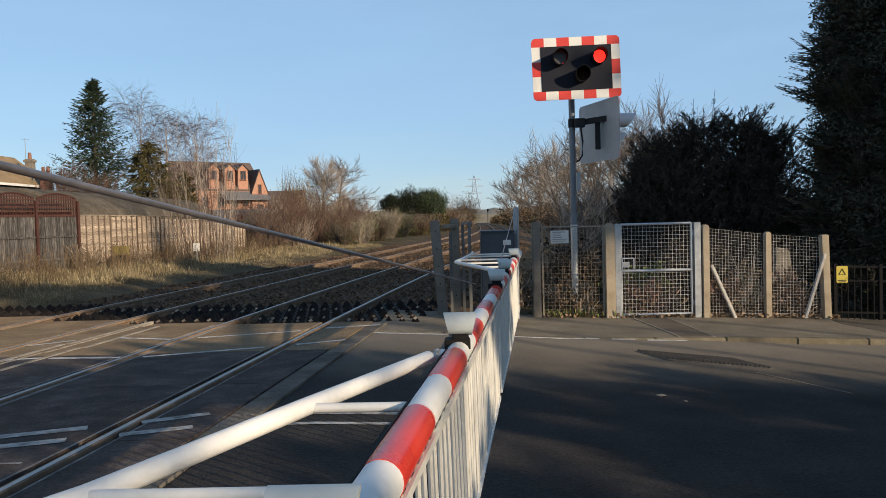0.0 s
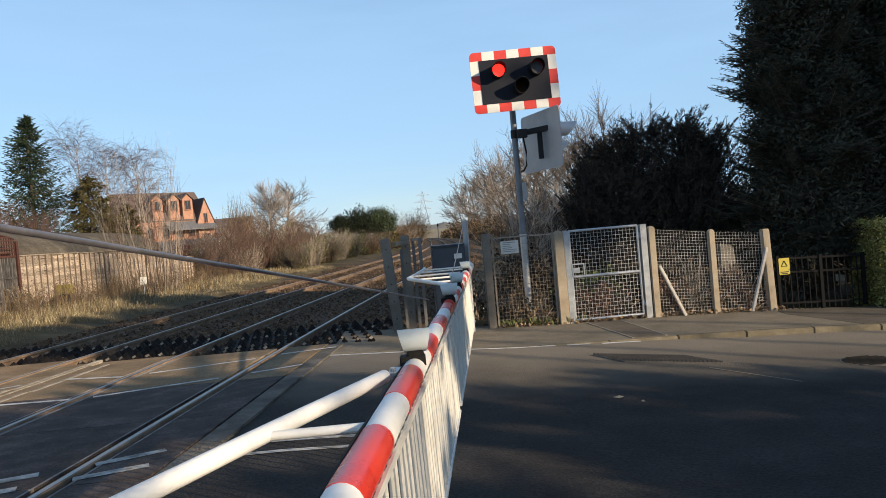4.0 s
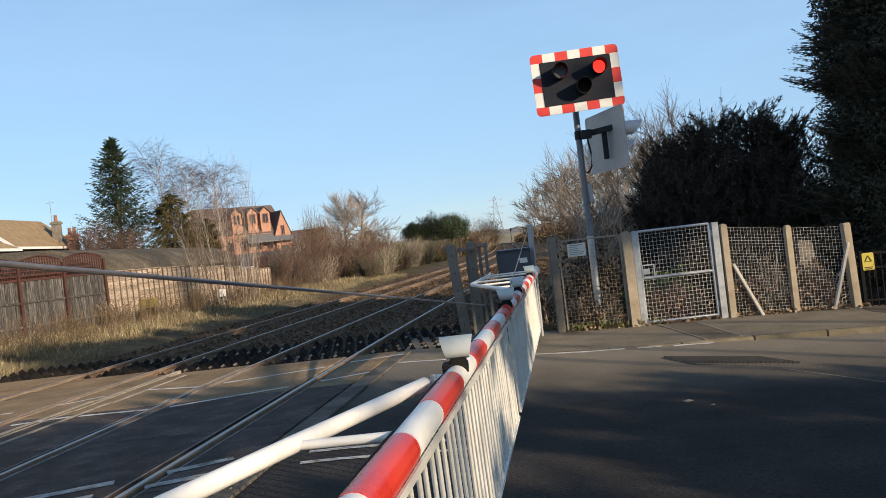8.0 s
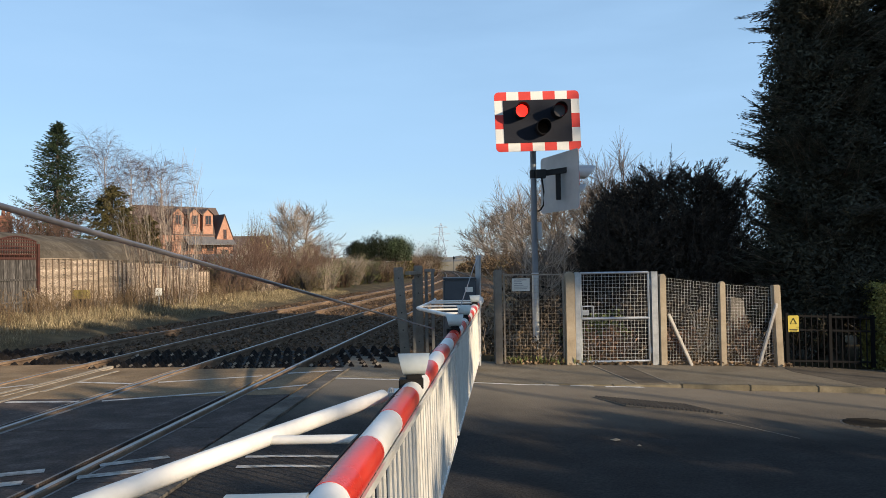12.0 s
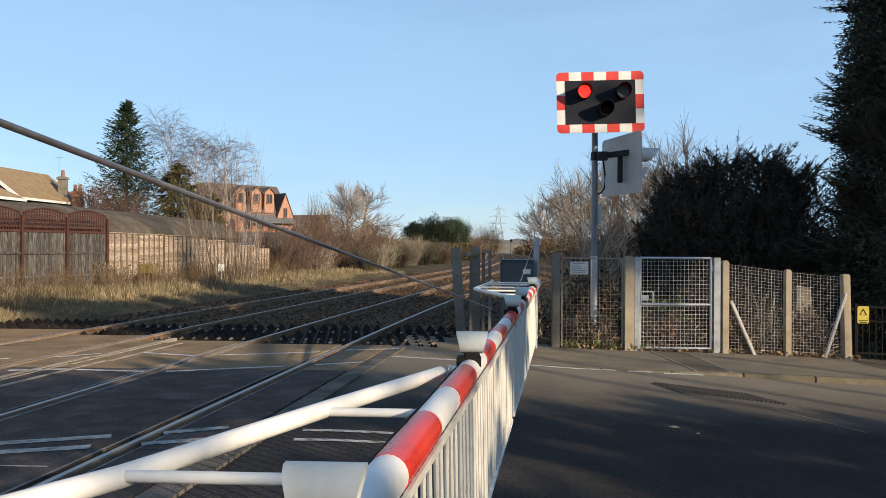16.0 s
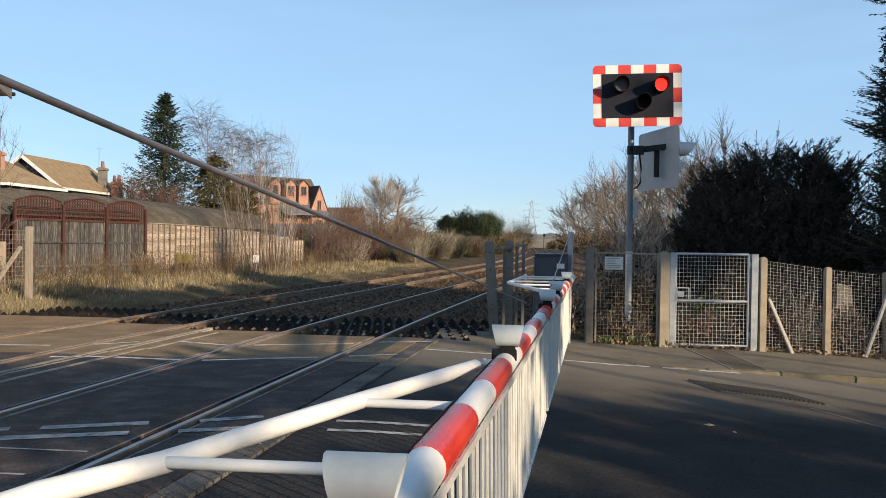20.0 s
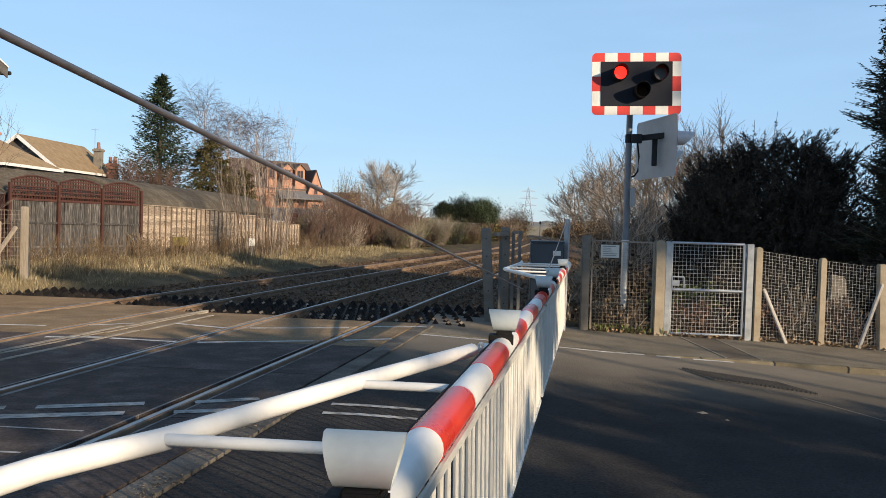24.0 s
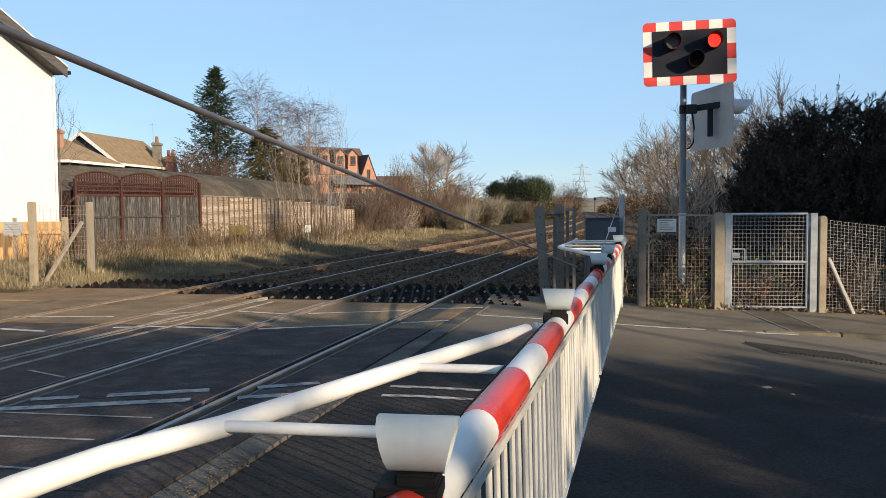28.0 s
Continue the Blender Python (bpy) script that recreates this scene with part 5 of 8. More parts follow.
def bare_tree(name, at, height, radius, trunk_r, seed, label, bark=None, twig=None, base=0.25, limbs=22, seconds=8, twigs=8, tw=0.004, rise=0.7, droop=0.0, leader=0.9, stems=1, lean=0.05, round_top=True, group="", tl=0.1, bend=0.17):
    """A winter tree: a trunk, limbs that reach the crown's outline, side shoots and fine twigs."""
    r = random.Random(seed)
    th = thing(name, at, label, "tree", group)
    wood, fine = Geo(), Geo()
    o = Vector(at) - Vector((0, 0, 0.15))
    for k in range(stems):
        h = height * (r.uniform(0.75, 1.0) if stems > 1 else 1.0)
        d = Vector((r.uniform(-lean, lean), r.uniform(-lean, lean), 1)).normalized()
        if stems > 1:
            d = (d + Vector((math.cos(2.4 * k), math.sin(2.4 * k), 0)) * 0.5 * radius / height).normalized()
        ts, td = grow(wood, o, d, h * leader, trunk_r, trunk_r * 0.18, r, 7, 0.07, 0.02, 7)
        for i in range(limbs):
            u = base + (0.98 - base) * (i + r.random()) / limbs
            f = min(6.99, max(0, u / 1.0 * 7))
            q = ts[int(f)].lerp(ts[int(f) + 1], f - int(f))
            v = (u - base) / (1 - base)
            prof = math.sqrt(max(0.05, 1 - (1.7 * v - 0.7) ** 2)) if round_top else (1 - v) ** 0.7
            reach = max(0.3, radius * prof * r.uniform(0.75, 1.15))
            a = i * 2.399 + r.uniform(-0.5, 0.5)
            ld = Vector((math.cos(a), math.sin(a), rise * (0.55 + v)))
            ln = min(reach * math.sqrt(1 + (rise * (0.55 + v)) ** 2), height * 0.6)
            ls, ldirs = grow(wood, q, ld, ln, max(tw * 1.8, trunk_r * 0.3 * (1 - 0.7 * v)), tw * 1.3, r, 5, bend, 0.05, 4)
            for j in range(seconds):
                t = 0.18 + 0.82 * (j + r.random()) / seconds
                g = min(4.99, t * 5)
                p = ls[int(g)].lerp(ls[int(g) + 1], g - int(g))
                sd = ldirs[int(g)] + Vector((r.uniform(-1, 1), r.uniform(-1, 1), r.uniform(-0.5, 0.9) - droop)) * 0.75
                sl = ln * r.uniform(0.3, 0.6) * (1.15 - 0.6 * t) + 0.12
                ss, sdirs = grow(fine, p, sd, sl, tw * 1.8, tw, r, 3, 0.2, 0.04 - droop * 0.6, 3)
                for m in range(twigs):
                    w = 0.15 + 0.85 * r.random()
                    g2 = min(2.99, w * 3)
                    p2 = ss[int(g2)].lerp(ss[int(g2) + 1], g2 - int(g2))
                    wd = sdirs[int(g2)] + Vector((r.uniform(-1, 1), r.uniform(-1, 1), r.uniform(-0.5, 0.9) - droop * 1.4)) * 0.7
                    grow(fine, p2, wd, height * tl * r.uniform(0.4, 1.0), tw, tw * 0.5, r, 2, 0.15, -droop * 0.8, 3)
    part("trunk", wood, bark or BARK, th, "trunk and limbs")
    part("crown", fine, twig or TWIG, th, "bare twigs")
    return th


def leaf(geo, p, d, size, r, width=0.4):
    """One small leaf or spray: a folded pair of triangles along d."""
    side = Vector((r.uniform(-1, 1), r.uniform(-1, 1), r.uniform(-1, 1))).cross(d)
    if side.length < 1e-4:
        side = Vector((1, 0, 0))
    side = side.normalized() * size * width
    tip = p + d * size
    mid = p + d * size * 0.45
    geo.add([p, mid + side, tip, mid - side], [(0, 1, 2), (0, 2, 3)])


def frond(geo, p, d, size, r, pairs=4, width=0.16):
    """A feathery spray: a narrow blade with smaller blades to both sides."""
    leaf(geo, p, d, size, r, width * 0.5)
    side = d.cross(Vector((r.uniform(-0.4, 0.4), r.uniform(-0.4, 0.4), 1)))
    if side.length < 1e-3:
        side = Vector((1, 0, 0))
    side.normalize()
    for i in range(pairs):
        t = 0.12 + 0.72 * i / pairs
        for sg in (-1, 1):
            v = (d * 0.9 + side * sg * 0.75 + Vector((0, 0, r.uniform(-0.25, 0.1)))).normalized()
            leaf(geo, p + d * size * t, v, size * (0.55 - 0.35 * t) * r.uniform(0.7, 1.2), r, width)


def conifer(name, at, height, radius, seed, label, material, boughs=300, fronds=26, size=0.3, base=0.5, rise=0.25, shape=1.0, jag=0.35, pairs=4, width=0.16, droop=0.15, tip_up=0.3, inner=0.15, bark=None, shoots=0, core=6, spread=0.75):
    """A conifer: trunk, curved boughs and feathery sprays set along each bough."""
    r = random.Random(seed)
    th = thing(name, at, label, "tree")
    o = Vector(at)
    trunk = Geo().tube(o - Vector((0, 0, 0.2)), o + Vector((0, 0, height * 0.97)), radius * 0.05 + 0.05, 0.02, n=8)
    part("trunk", trunk, bark or BARK, th, "trunk", smooth=True)
    wood, green = Geo(), Geo()
    for b in range(boughs):
        u = ((b + r.random()) / boughs) ** 0.9
        z = base + (height - base) * u
        reach = radius * (1 - u) ** shape * r.uniform(1 - jag, 1 + jag * 0.6) + 0.12
        a = r.uniform(0, 2 * math.pi)
        flat = Vector((math.cos(a), math.sin(a), 0))
        p0 = o + Vector((0, 0, z))
        p1 = p0 + flat * reach * 0.55 + Vector((0, 0, (rise - droop * 0.5 + r.uniform(-0.1, 0.1)) * reach * 0.55))
        p2 = p0 + flat * reach + Vector((0, 0, (rise + tip_up * 0.3 + r.uniform(-0.12, 0.12)) * reach))
        wood.tube(p0, p1, 0.02, 0.012, n=3, caps=False)
        wood.tube(p1, p2, 0.012, 0.004, n=3, caps=False)
        k = max(5, int(fronds * (0.3 + 0.7 * reach / radius)))
        for i in range(k):
            t = inner + (1 - inner) * ((i + r.random()) / k) ** 0.75
            q = p0.lerp(p1, t / 0.55) if t < 0.55 else p1.lerp(p2, (t - 0.55) / 0.45)
            q = q + Vector((r.uniform(-1, 1), r.uniform(-1, 1), r.uniform(-1, 0.6))) * (0.05 + 0.11 * (1 - t)) * reach
            ax = (flat + Vector((0, 0, rise + (tip_up if t > 0.6 else 0)))).normalized()
            sp = Vector((r.uniform(-1, 1), r.uniform(-1, 1), r.uniform(-0.7, 0.5) - droop))
            frond(green, q, (ax + sp * spread).normalized(), size * r.uniform(0.6, 1.25), r, pairs, width)
        frond(green, p2, (flat + Vector((0, 0, rise + tip_up))).normalized(), size * 1.3, r, pairs, width)
        for i in range(core):
            q = p0.lerp(p2, r.uniform(0.08, 0.78)) + Vector((r.uniform(-1, 1), r.uniform(-1, 1), r.uniform(-1, 1))) * 0.12 * reach
            leaf(green, q, (flat + Vector((r.uniform(-1, 1), r.uniform(-1, 1), r.uniform(-1, 0.5)))).normalized(), size * r.uniform(0.4, 0.8), r, 0.22)
    for k in range(shoots):
        a, q = r.uniform(0, 2 * math.pi), r.uniform(0.1, 1.0)
        p = o + Vector((math.cos(a) * q * radius, math.sin(a) * q * radius, height * (1 - 0.3 * q * q) * r.uniform(0.8, 1.0)))
        d = Vector((r.uniform(-0.35, 0.35), r.uniform(-0.35, 0.35), 1)).normalized()
        ln = r.uniform(0.35, 0.95)
        wood.tube(p - d * 0.3, p + d * ln, 0.009, 0.004, n=3, caps=False)
        for i in range(9):
            t = r.random()
            v = (d * 0.8 + Vector((r.uniform(-1, 1), r.uniform(-1, 1), 0.2))).normalized()
            frond(green, p + d * ln * t, v, size * (1.0 - 0.55 * t), r, pairs, width)
    part("branchwork", wood, bark or BARK, th, "thin inner boughs")
    part("crown", green, material, th, "needle sprays")
    return th


def cypress(name, at, height, radius, seed, label, material, boughs=600, shape=0.34, base=1.6, plume=1.5, spray=0.34, lobes=9, group=""):
    """A leyland cypress: dense inside, clothed in pointed feathery plumes gathered in tiers."""
    r = random.Random(seed)
    th = thing(name, at, label, "tree", group)
    o = Vector(at)
    part("trunk", Geo().tube(o - Vector((0, 0, 0.2)), o + Vector((0, 0, height * 0.97)), 0.26, 0.03, n=8), BARK, th, "trunk", smooth=True)
    wood, green, inside = Geo(), Geo(), Geo()

    def reach(u, a):
        tier = 0.5 + 0.5 * math.sin(u * lobes * 2 * math.pi + 2.3 * math.sin(a * 2 + 1.0) + 1.3 * math.sin(a * 5))
        return radius * (1 - u) ** shape * (0.75 + 0.25 * tier)

    # shaded inner mass: short broad sprays that fill the tree's body
    for i in range(boughs * 50):
        u, a = r.random() ** 0.9, r.uniform(0, 2 * math.pi)
        q = reach(u, a) * (0.4 + 0.36 * r.random())
        p = o + Vector((math.cos(a) * q, math.sin(a) * q, base + (height - base) * u))
        leaf(inside, p, Vector((r.uniform(-1, 1), r.uniform(-1, 1), r.uniform(-1, 0.6))).normalized(), spray * r.uniform(0.3, 0.6), r, 0.16)
    rows, cols = 40, 36
    v = []
    for j in range(rows + 1):
        for i in range(cols):
            u, a = min(0.985, j / rows), 2 * math.pi * i / cols
            q = reach(u, a) * (0.42 + 0.1 * noise.noise((math.cos(a) * 3, math.sin(a) * 3, u * 14)))
            v.append(o + Vector((math.cos(a) * q, math.sin(a) * q, base + 0.15 + (height - base - 0.4) * u)))
    inside.add(v, [(j * cols + i, j * cols + (i + 1) % cols, (j + 1) * cols + (i + 1) % cols, (j + 1) * cols + i) for j in range(rows) for i in range(cols)] + [tuple(range(cols)), tuple(rows * cols + i for i in range(cols))])
    heads = [(r.random() ** 0.9, r.uniform(0, 2 * math.pi), r.uniform(0.74, 1.28), r.uniform(-0.1, 0.55)) for i in range(boughs // 9)]
    for b in range(boughs):
        hu, ha, hq, hl = heads[b % len(heads)]
        k = r.random()
        u = min(0.99, max(0, hu + r.gauss(0, 0.016) - 0.02 * (1 - k)))
        a = ha + r.gauss(0, 0.13)
        flat = Vector((math.cos(a), math.sin(a), 0))
        full = reach(u, a) * hq * (0.72 + 0.28 * k)
        tip = o + flat * full + Vector((0, 0, base + (height - base) * u))
        lift = hl + r.uniform(-0.15, 0.15)
        ln = plume * r.uniform(0.7, 1.2)
        d = (flat + Vector((r.uniform(-0.35, 0.35), r.uniform(-0.35, 0.35), lift))).normalized()
        root = tip - d * ln - Vector((0, 0, 0.1))
        wood.tube(root, tip - d * 0.1, 0.012, 0.004, n=3, caps=False)
        side = d.cross(Vector((r.uniform(-0.3, 0.3), r.uniform(-0.3, 0.3), 1))).normalized()
        up = side.cross(d)
        k = 15
        for i in range(k):
            t = (i + r.random()) / k
            p = root.lerp(tip, t)
            sl = spray * (1.15 - 0.85 * t) * r.uniform(0.75, 1.2)
            for sg in (-1, 1):
                v = (d * 0.85 + side * sg * 0.65 + up * r.uniform(-0.35, 0.3)).normalized()
                leaf(green, p, v, sl, r, 0.07)
                for m in range(4):
                    w = 0.2 + 0.7 * m / 4
                    e = (v * 0.8 + d * 0.3 + side * r.choice((-0.6, 0.6)) + up * r.uniform(-0.4, 0.4)).normalized()
                    leaf(green, p + v * sl * w, e, sl * 0.5 * (1.1 - 0.6 * w), r, 0.13)
        leaf(green, tip - d * 0.12, d, spray * 0.6, r, 0.06)
    part("branchwork", wood, BARK, th, "thin inner boughs")
    part("inner_growth", inside, material, th, "dark inner sprays")
    part("crown", green, material, th, "feathery green sprays")
    return th


def pine(name, at, crown_z, top_z, radius, seed, label, drop=0.4):
    """A tall pine with a bare trunk and a flat spreading crown."""
    r = random.Random(seed)
    th = thing(name, at, label, "tree")
    o = Vector(at)
    wood, green = Geo(), Geo()
    wood.tube(o - Vector((0, 0, 0.2)), (o.x, o.y, top_z - 0.4), 0.075 if drop > 0.2 else 0.06, 0.045, n=8)
    for b in range(70):
        a, q = r.uniform(0, 2 * math.pi), r.random() ** 0.5
        z = crown_z + (top_z - crown_z) * r.random()
        e = Vector((o.x + math.cos(a) * q * radius, o.y + math.sin(a) * q * radius, z))
        wood.tube((o.x, o.y, max(z - drop - q, crown_z - (3 if drop > 0.2 else 0))), e, 0.03, 0.012, n=4, caps=False)
        for i in range(60):
            v = Vector((r.gauss(0, 1), r.gauss(0, 1), r.gauss(0, 0.45))) * 0.5
            if crown_z < z + v.z < top_z:
                leaf(green, e + v, Vector((r.uniform(-1, 1), r.uniform(-1, 1), r.uniform(-0.2, 1))).normalized(), r.uniform(0.25, 0.5), r, 0.3)
    part("trunk", wood, BARK, th, "trunk and limbs")
    part("crown", green, CONIFER, th, "needle clumps")


def shrub(name, at, size, seed, label, material, leaves=2500, leaf_size=0.09, stems=26, twig=None, clumps=14, width=0.4, category="shrub", up=0.2, group=""):
    """A shrub: stems and leaves gathered in uneven clumps."""
    r = random.Random(seed)
    th = thing(name, at, label, category, group)
    o = Vector(at)
    st, lf = Geo(), Geo()
    cl = []
    for i in range(clumps):
        a, q = r.uniform(0, 2 * math.pi), r.random() ** 0.5
        cl.append((Vector((math.cos(a) * q * size[0] * 0.8, math.sin(a) * q * size[1] * 0.8, size[2] * r.uniform(0.15, 0.82) * (1 - 0.3 * q))), r.uniform(0.22, 0.42)))
    for i in range(stems):
        c, k = r.choice(cl)
        e = o + c + Vector((r.uniform(-0.3, 0.3) * size[0], r.uniform(-0.3, 0.3) * size[1], r.uniform(0.05, 0.3) * size[2]))
        b = o + Vector((c.x * 0.35, c.y * 0.35, -0.1))
        m = b.lerp(e, 0.55) + Vector((r.uniform(-0.1, 0.1), r.uniform(-0.1, 0.1), 0.1)) * size[2]
        st.tube(b, m, 0.014, 0.009, n=3, caps=False)
        st.tube(m, e, 0.009, 0.003, n=3, caps=False)
    for i in range(leaves):
        c, k = r.choice(cl)
        v = Vector((r.gauss(0, 1), r.gauss(0, 1), r.gauss(0, 1)))
        v = v.normalized() * r.random() ** 0.4 * k
        q = o + c + Vector((v.x * size[0], v.y * size[1], v.z * size[2] * 0.9))
        if q.z < o.z:
            q.z = o.z + r.uniform(0, 0.2)
        leaf(lf, q, Vector((r.uniform(-1, 1), r.uniform(-1, 1), r.uniform(-0.4, 1) + up)).normalized(), leaf_size * r.uniform(0.6, 1.4), r, width)
    part("stem_growth", st, twig or TWIG, th, "bare stems")
    part("foliage", lf, material, th, "foliage")
    return th

# ---- right side plants ----
for x, y, h, rad, sd, n in ((7.52, 13.8, 7.7, 1.76, 11, 1900), (9.1, 13.5, 7.8, 1.6, 12, 1300), (10.7, 13.4, 7.8, 1.3, 13, 700)):
    cypress("leyland_cypress", (x, y, -0.4), h, rad, sd, "tall dark green leyland cypress with feathery boughs", CONIFER, boughs=n, shape=0.2, base=0.9, plume=1.0, spray=0.2, lobes=6, group="row of cypresses")
for x, y, h, rad, sd in ((3.85, 15.4, 2.75, 0.55, 20), (4.2, 16.0, 3.2, 0.7, 21), (4.7, 15.5, 3.35, 0.8, 22), (5.35, 16.4, 3.55, 0.9, 23), (5.7, 15.5, 3.5, 0.85, 24), (6.2, 15.6, 3.25, 0.8, 31), (6.75, 16.6, 3.3, 0.9, 25), (5.6, 15.0, 2.5, 1.0, 27), (4.3, 14.9, 2.4, 0.9, 28), (3.5, 14.9, 2.0, 0.55, 32), (7.0, 14.8, 1.9, 0.8, 29), (9.4, 16.2, 2.3, 1.0, 33), (10.6, 15.6, 2.6, 1.1, 34), (11.9, 15.8, 2.8, 1.2, 35), (13.3, 15.2, 3.0, 1.2, 36)):
    conifer("dark_yew", (x, y, -0.3), h, rad, sd, "very dark spiky yew bush behind the mesh fence", YEW, boughs=150, fronds=16, size=0.15, core=18, base=0.1, shape=0.36, rise=0.6, jag=0.5, pairs=5, width=0.09, droop=0.0, tip_up=0.8, shoots=20, bark=DARK_BARK)
# brambles and ivy behind the mesh
for x, y, sx, h, sd, mt, lb in ((1.9, 13.3, 0.7, 0.9, 41, SHRUB_BROWN, "dead brown bramble tangle behind the mesh"), (3.1, 13.2, 0.8, 1.2, 42, SHRUB_GREEN, "green ivy and bramble behind the gate"), (3.3, 12.8, 0.7, 0.7, 43, SHRUB_BROWN, "dead brown bramble tangle behind the gate"),
                             (4.3, 13.0, 0.7, 1.2, 44, YEW, "dark leaves behind the mesh"), (4.6, 12.7, 0.8, 0.7, 45, SHRUB_BROWN, "dead brown bramble tangle behind the mesh"), (5.4, 12.8, 0.7, 0.8, 46, SHRUB_BROWN, "dead brown bramble tangle behind the mesh"), (4.9, 12.75, 0.6, 1.05, 56, SHRUB_BROWN, "dead brown bramble tangle behind the mesh"), (2.0, 12.75, 0.5, 0.7, 57, SHRUB_BROWN, "dead brown bramble tangle behind the mesh"),
                             (2.6, 14.2, 1.2, 1.7, 47, YEW, "dark leafy thicket behind the fence"), (5.3, 13.9, 1.2, 1.6, 48, YEW, "dark leafy thicket behind the fence"), (1.3, 14.6, 0.8, 1.3, 49, SHRUB_BROWN, "brown thicket beside the track"), (6.8, 13.8, 1.0, 1.6, 51, YEW, "dark thicket behind the railing"), (4.0, 14.0, 1.0, 1.6, 52, YEW, "dark leafy thicket behind the fence")):
    shrub("bramble_thicket", (x, y, -0.25), (sx, 0.6, h), sd, lb, mt, leaves=1500 if mt is YEW else 1300, leaf_size=0.085 if mt is YEW else 0.06, stems=150 if mt is SHRUB_BROWN else 24, twig=PALE_TWIG if mt is SHRUB_BROWN else TWIG)
for x, w, sd in ((3.2, 0.5, 53), (4.4, 0.45, 54), (5.35, 0.4, 55)):
    shrub("dead_bracken", (x, 12.52, -0.2), (w, 0.22, 0.85), sd, "red-brown dead bracken pressed against the mesh", BRACKEN, leaves=900, leaf_size=0.06, stems=130, twig=RED_TWIG, clumps=16, width=0.28, group="dead bracken")
# clipped hedge beyond the railing
hr = random.Random(5)
hedge = thing("clipped_hedge", (9.5, 12.6, -0.35), "clipped yellow-green privet hedge beside the footway", "hedge")
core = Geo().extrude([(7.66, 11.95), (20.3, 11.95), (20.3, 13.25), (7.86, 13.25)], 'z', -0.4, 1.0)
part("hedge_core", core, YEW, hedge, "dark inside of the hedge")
lf = Geo()
for i in range(30000):
    face = hr.random()
    x = 7.6 + 5.2 * hr.random() ** 1.3
    wob = 0.06 * noise.noise((x * 2.2, i * 0.001, 3))
    if face < 0.5:
        p = Vector((x, 11.9 + wob + hr.gauss(0, 0.035), hr.uniform(-0.36, 1.06)))
    elif face < 0.75:
        p = Vector((x, hr.uniform(11.9, 13.3), 1.05 + wob + hr.gauss(0, 0.035)))
    else:
        v = hr.random()
        p = Vector((7.6 + 0.2 * v + hr.gauss(0, 0.04), 11.9 + 1.4 * v, hr.uniform(-0.36, 1.06)))
    leaf(lf, p, Vector((hr.uniform(-1, 1), hr.uniform(-1.2, 0.4), hr.uniform(-0.4, 1))).normalized(), hr.uniform(0.024, 0.048), hr, 0.45)
part("hedge_leaves", lf, HEDGE, hedge, "small yellow-green leaves", kind="stuff")
# dead leaves along the foot of the fence
lt = Geo()
for i in range(1500):
    x = hr.uniform(1.3, 6.0)
    y = 12.2 + abs(hr.gauss(0, 0.25)) - 0.16
    leaf(lt, Vector((x, y, pave_z(x) + hr.uniform(0.0, 0.05))), Vector((hr.uniform(-1, 1), hr.uniform(-1, 1), hr.uniform(-0.1, 0.35))).normalized(), hr.uniform(0.03, 0.08), hr, 0.4)
solo("leaf_litter", lt, LITTER, "dead brown leaves blown against the foot of the fence", "leaves", kind="stuff")
wd = Geo()
for i in range(170):
    x = hr.choice((1.55, 1.9, 2.2, 1.7, 2.6)) + hr.gauss(0, 0.09)
    leaf(wd, Vector((x, 12.16 + hr.gauss(0, 0.06), pave_z(x))), Vector((hr.uniform(-0.5, 0.5), hr.uniform(-0.5, 0.3), 1)).normalized(), hr.uniform(0.04, 0.16), hr, 0.1)
solo("fence_weeds", wd, SHRUB_GREEN, "weeds growing along the foot of the mesh fence", "weeds", kind="stuff")

# bare trees along the right of the track
for x, y, h, rad, tr, sd in ((5.3, 21.0, 4.2, 1.5, 0.06, 61), (5.9, 23.5, 4.9, 1.7, 0.07, 62), (6.1, 27.0, 5.2, 1.8, 0.08, 63), (6.9, 30.0, 5.8, 2.0, 0.09, 64), (6.6, 35.0, 5.4, 2.2, 0.1, 65), (7.9, 42.0, 6.6, 2.6, 0.12, 67), (8.8, 50.0, 7.2, 2.8, 0.13, 68),
                             (8.8, 58.0, 7.8, 3.0, 0.14, 69), (9.6, 67.0, 8.6, 3.2, 0.15, 70), (10.6, 78.0, 9.0, 3.6, 0.16, 71), (11.4, 90.0, 9.4, 4.0, 0.17, 72), (12.0, 104.0, 9.8, 4.2, 0.18, 73), (12.8, 120.0, 10.2, 4.4, 0.2, 74), (13.4, 140.0, 10.8, 5.0, 0.2, 75), (14.0, 164.0, 11.2, 5.4, 0.22, 76), (14.0, 192.0, 11.6, 5.6, 0.22, 77)):
    bare_tree("bare_tree", (x, y, -0.25), h, rad, tr, sd, "bare winter tree beside the railway cutting", stems=2 if sd % 2 else 1, limbs=12 if sd % 2 else 17, seconds=7, twigs=7, base=0.12, tw=0.0022 + y * 0.00012, twig=PALE_TWIG if sd % 3 == 0 and y > 45 else TWIG, rise=0.5, tl=0.15, bend=0.28, group="bare trees along the line")
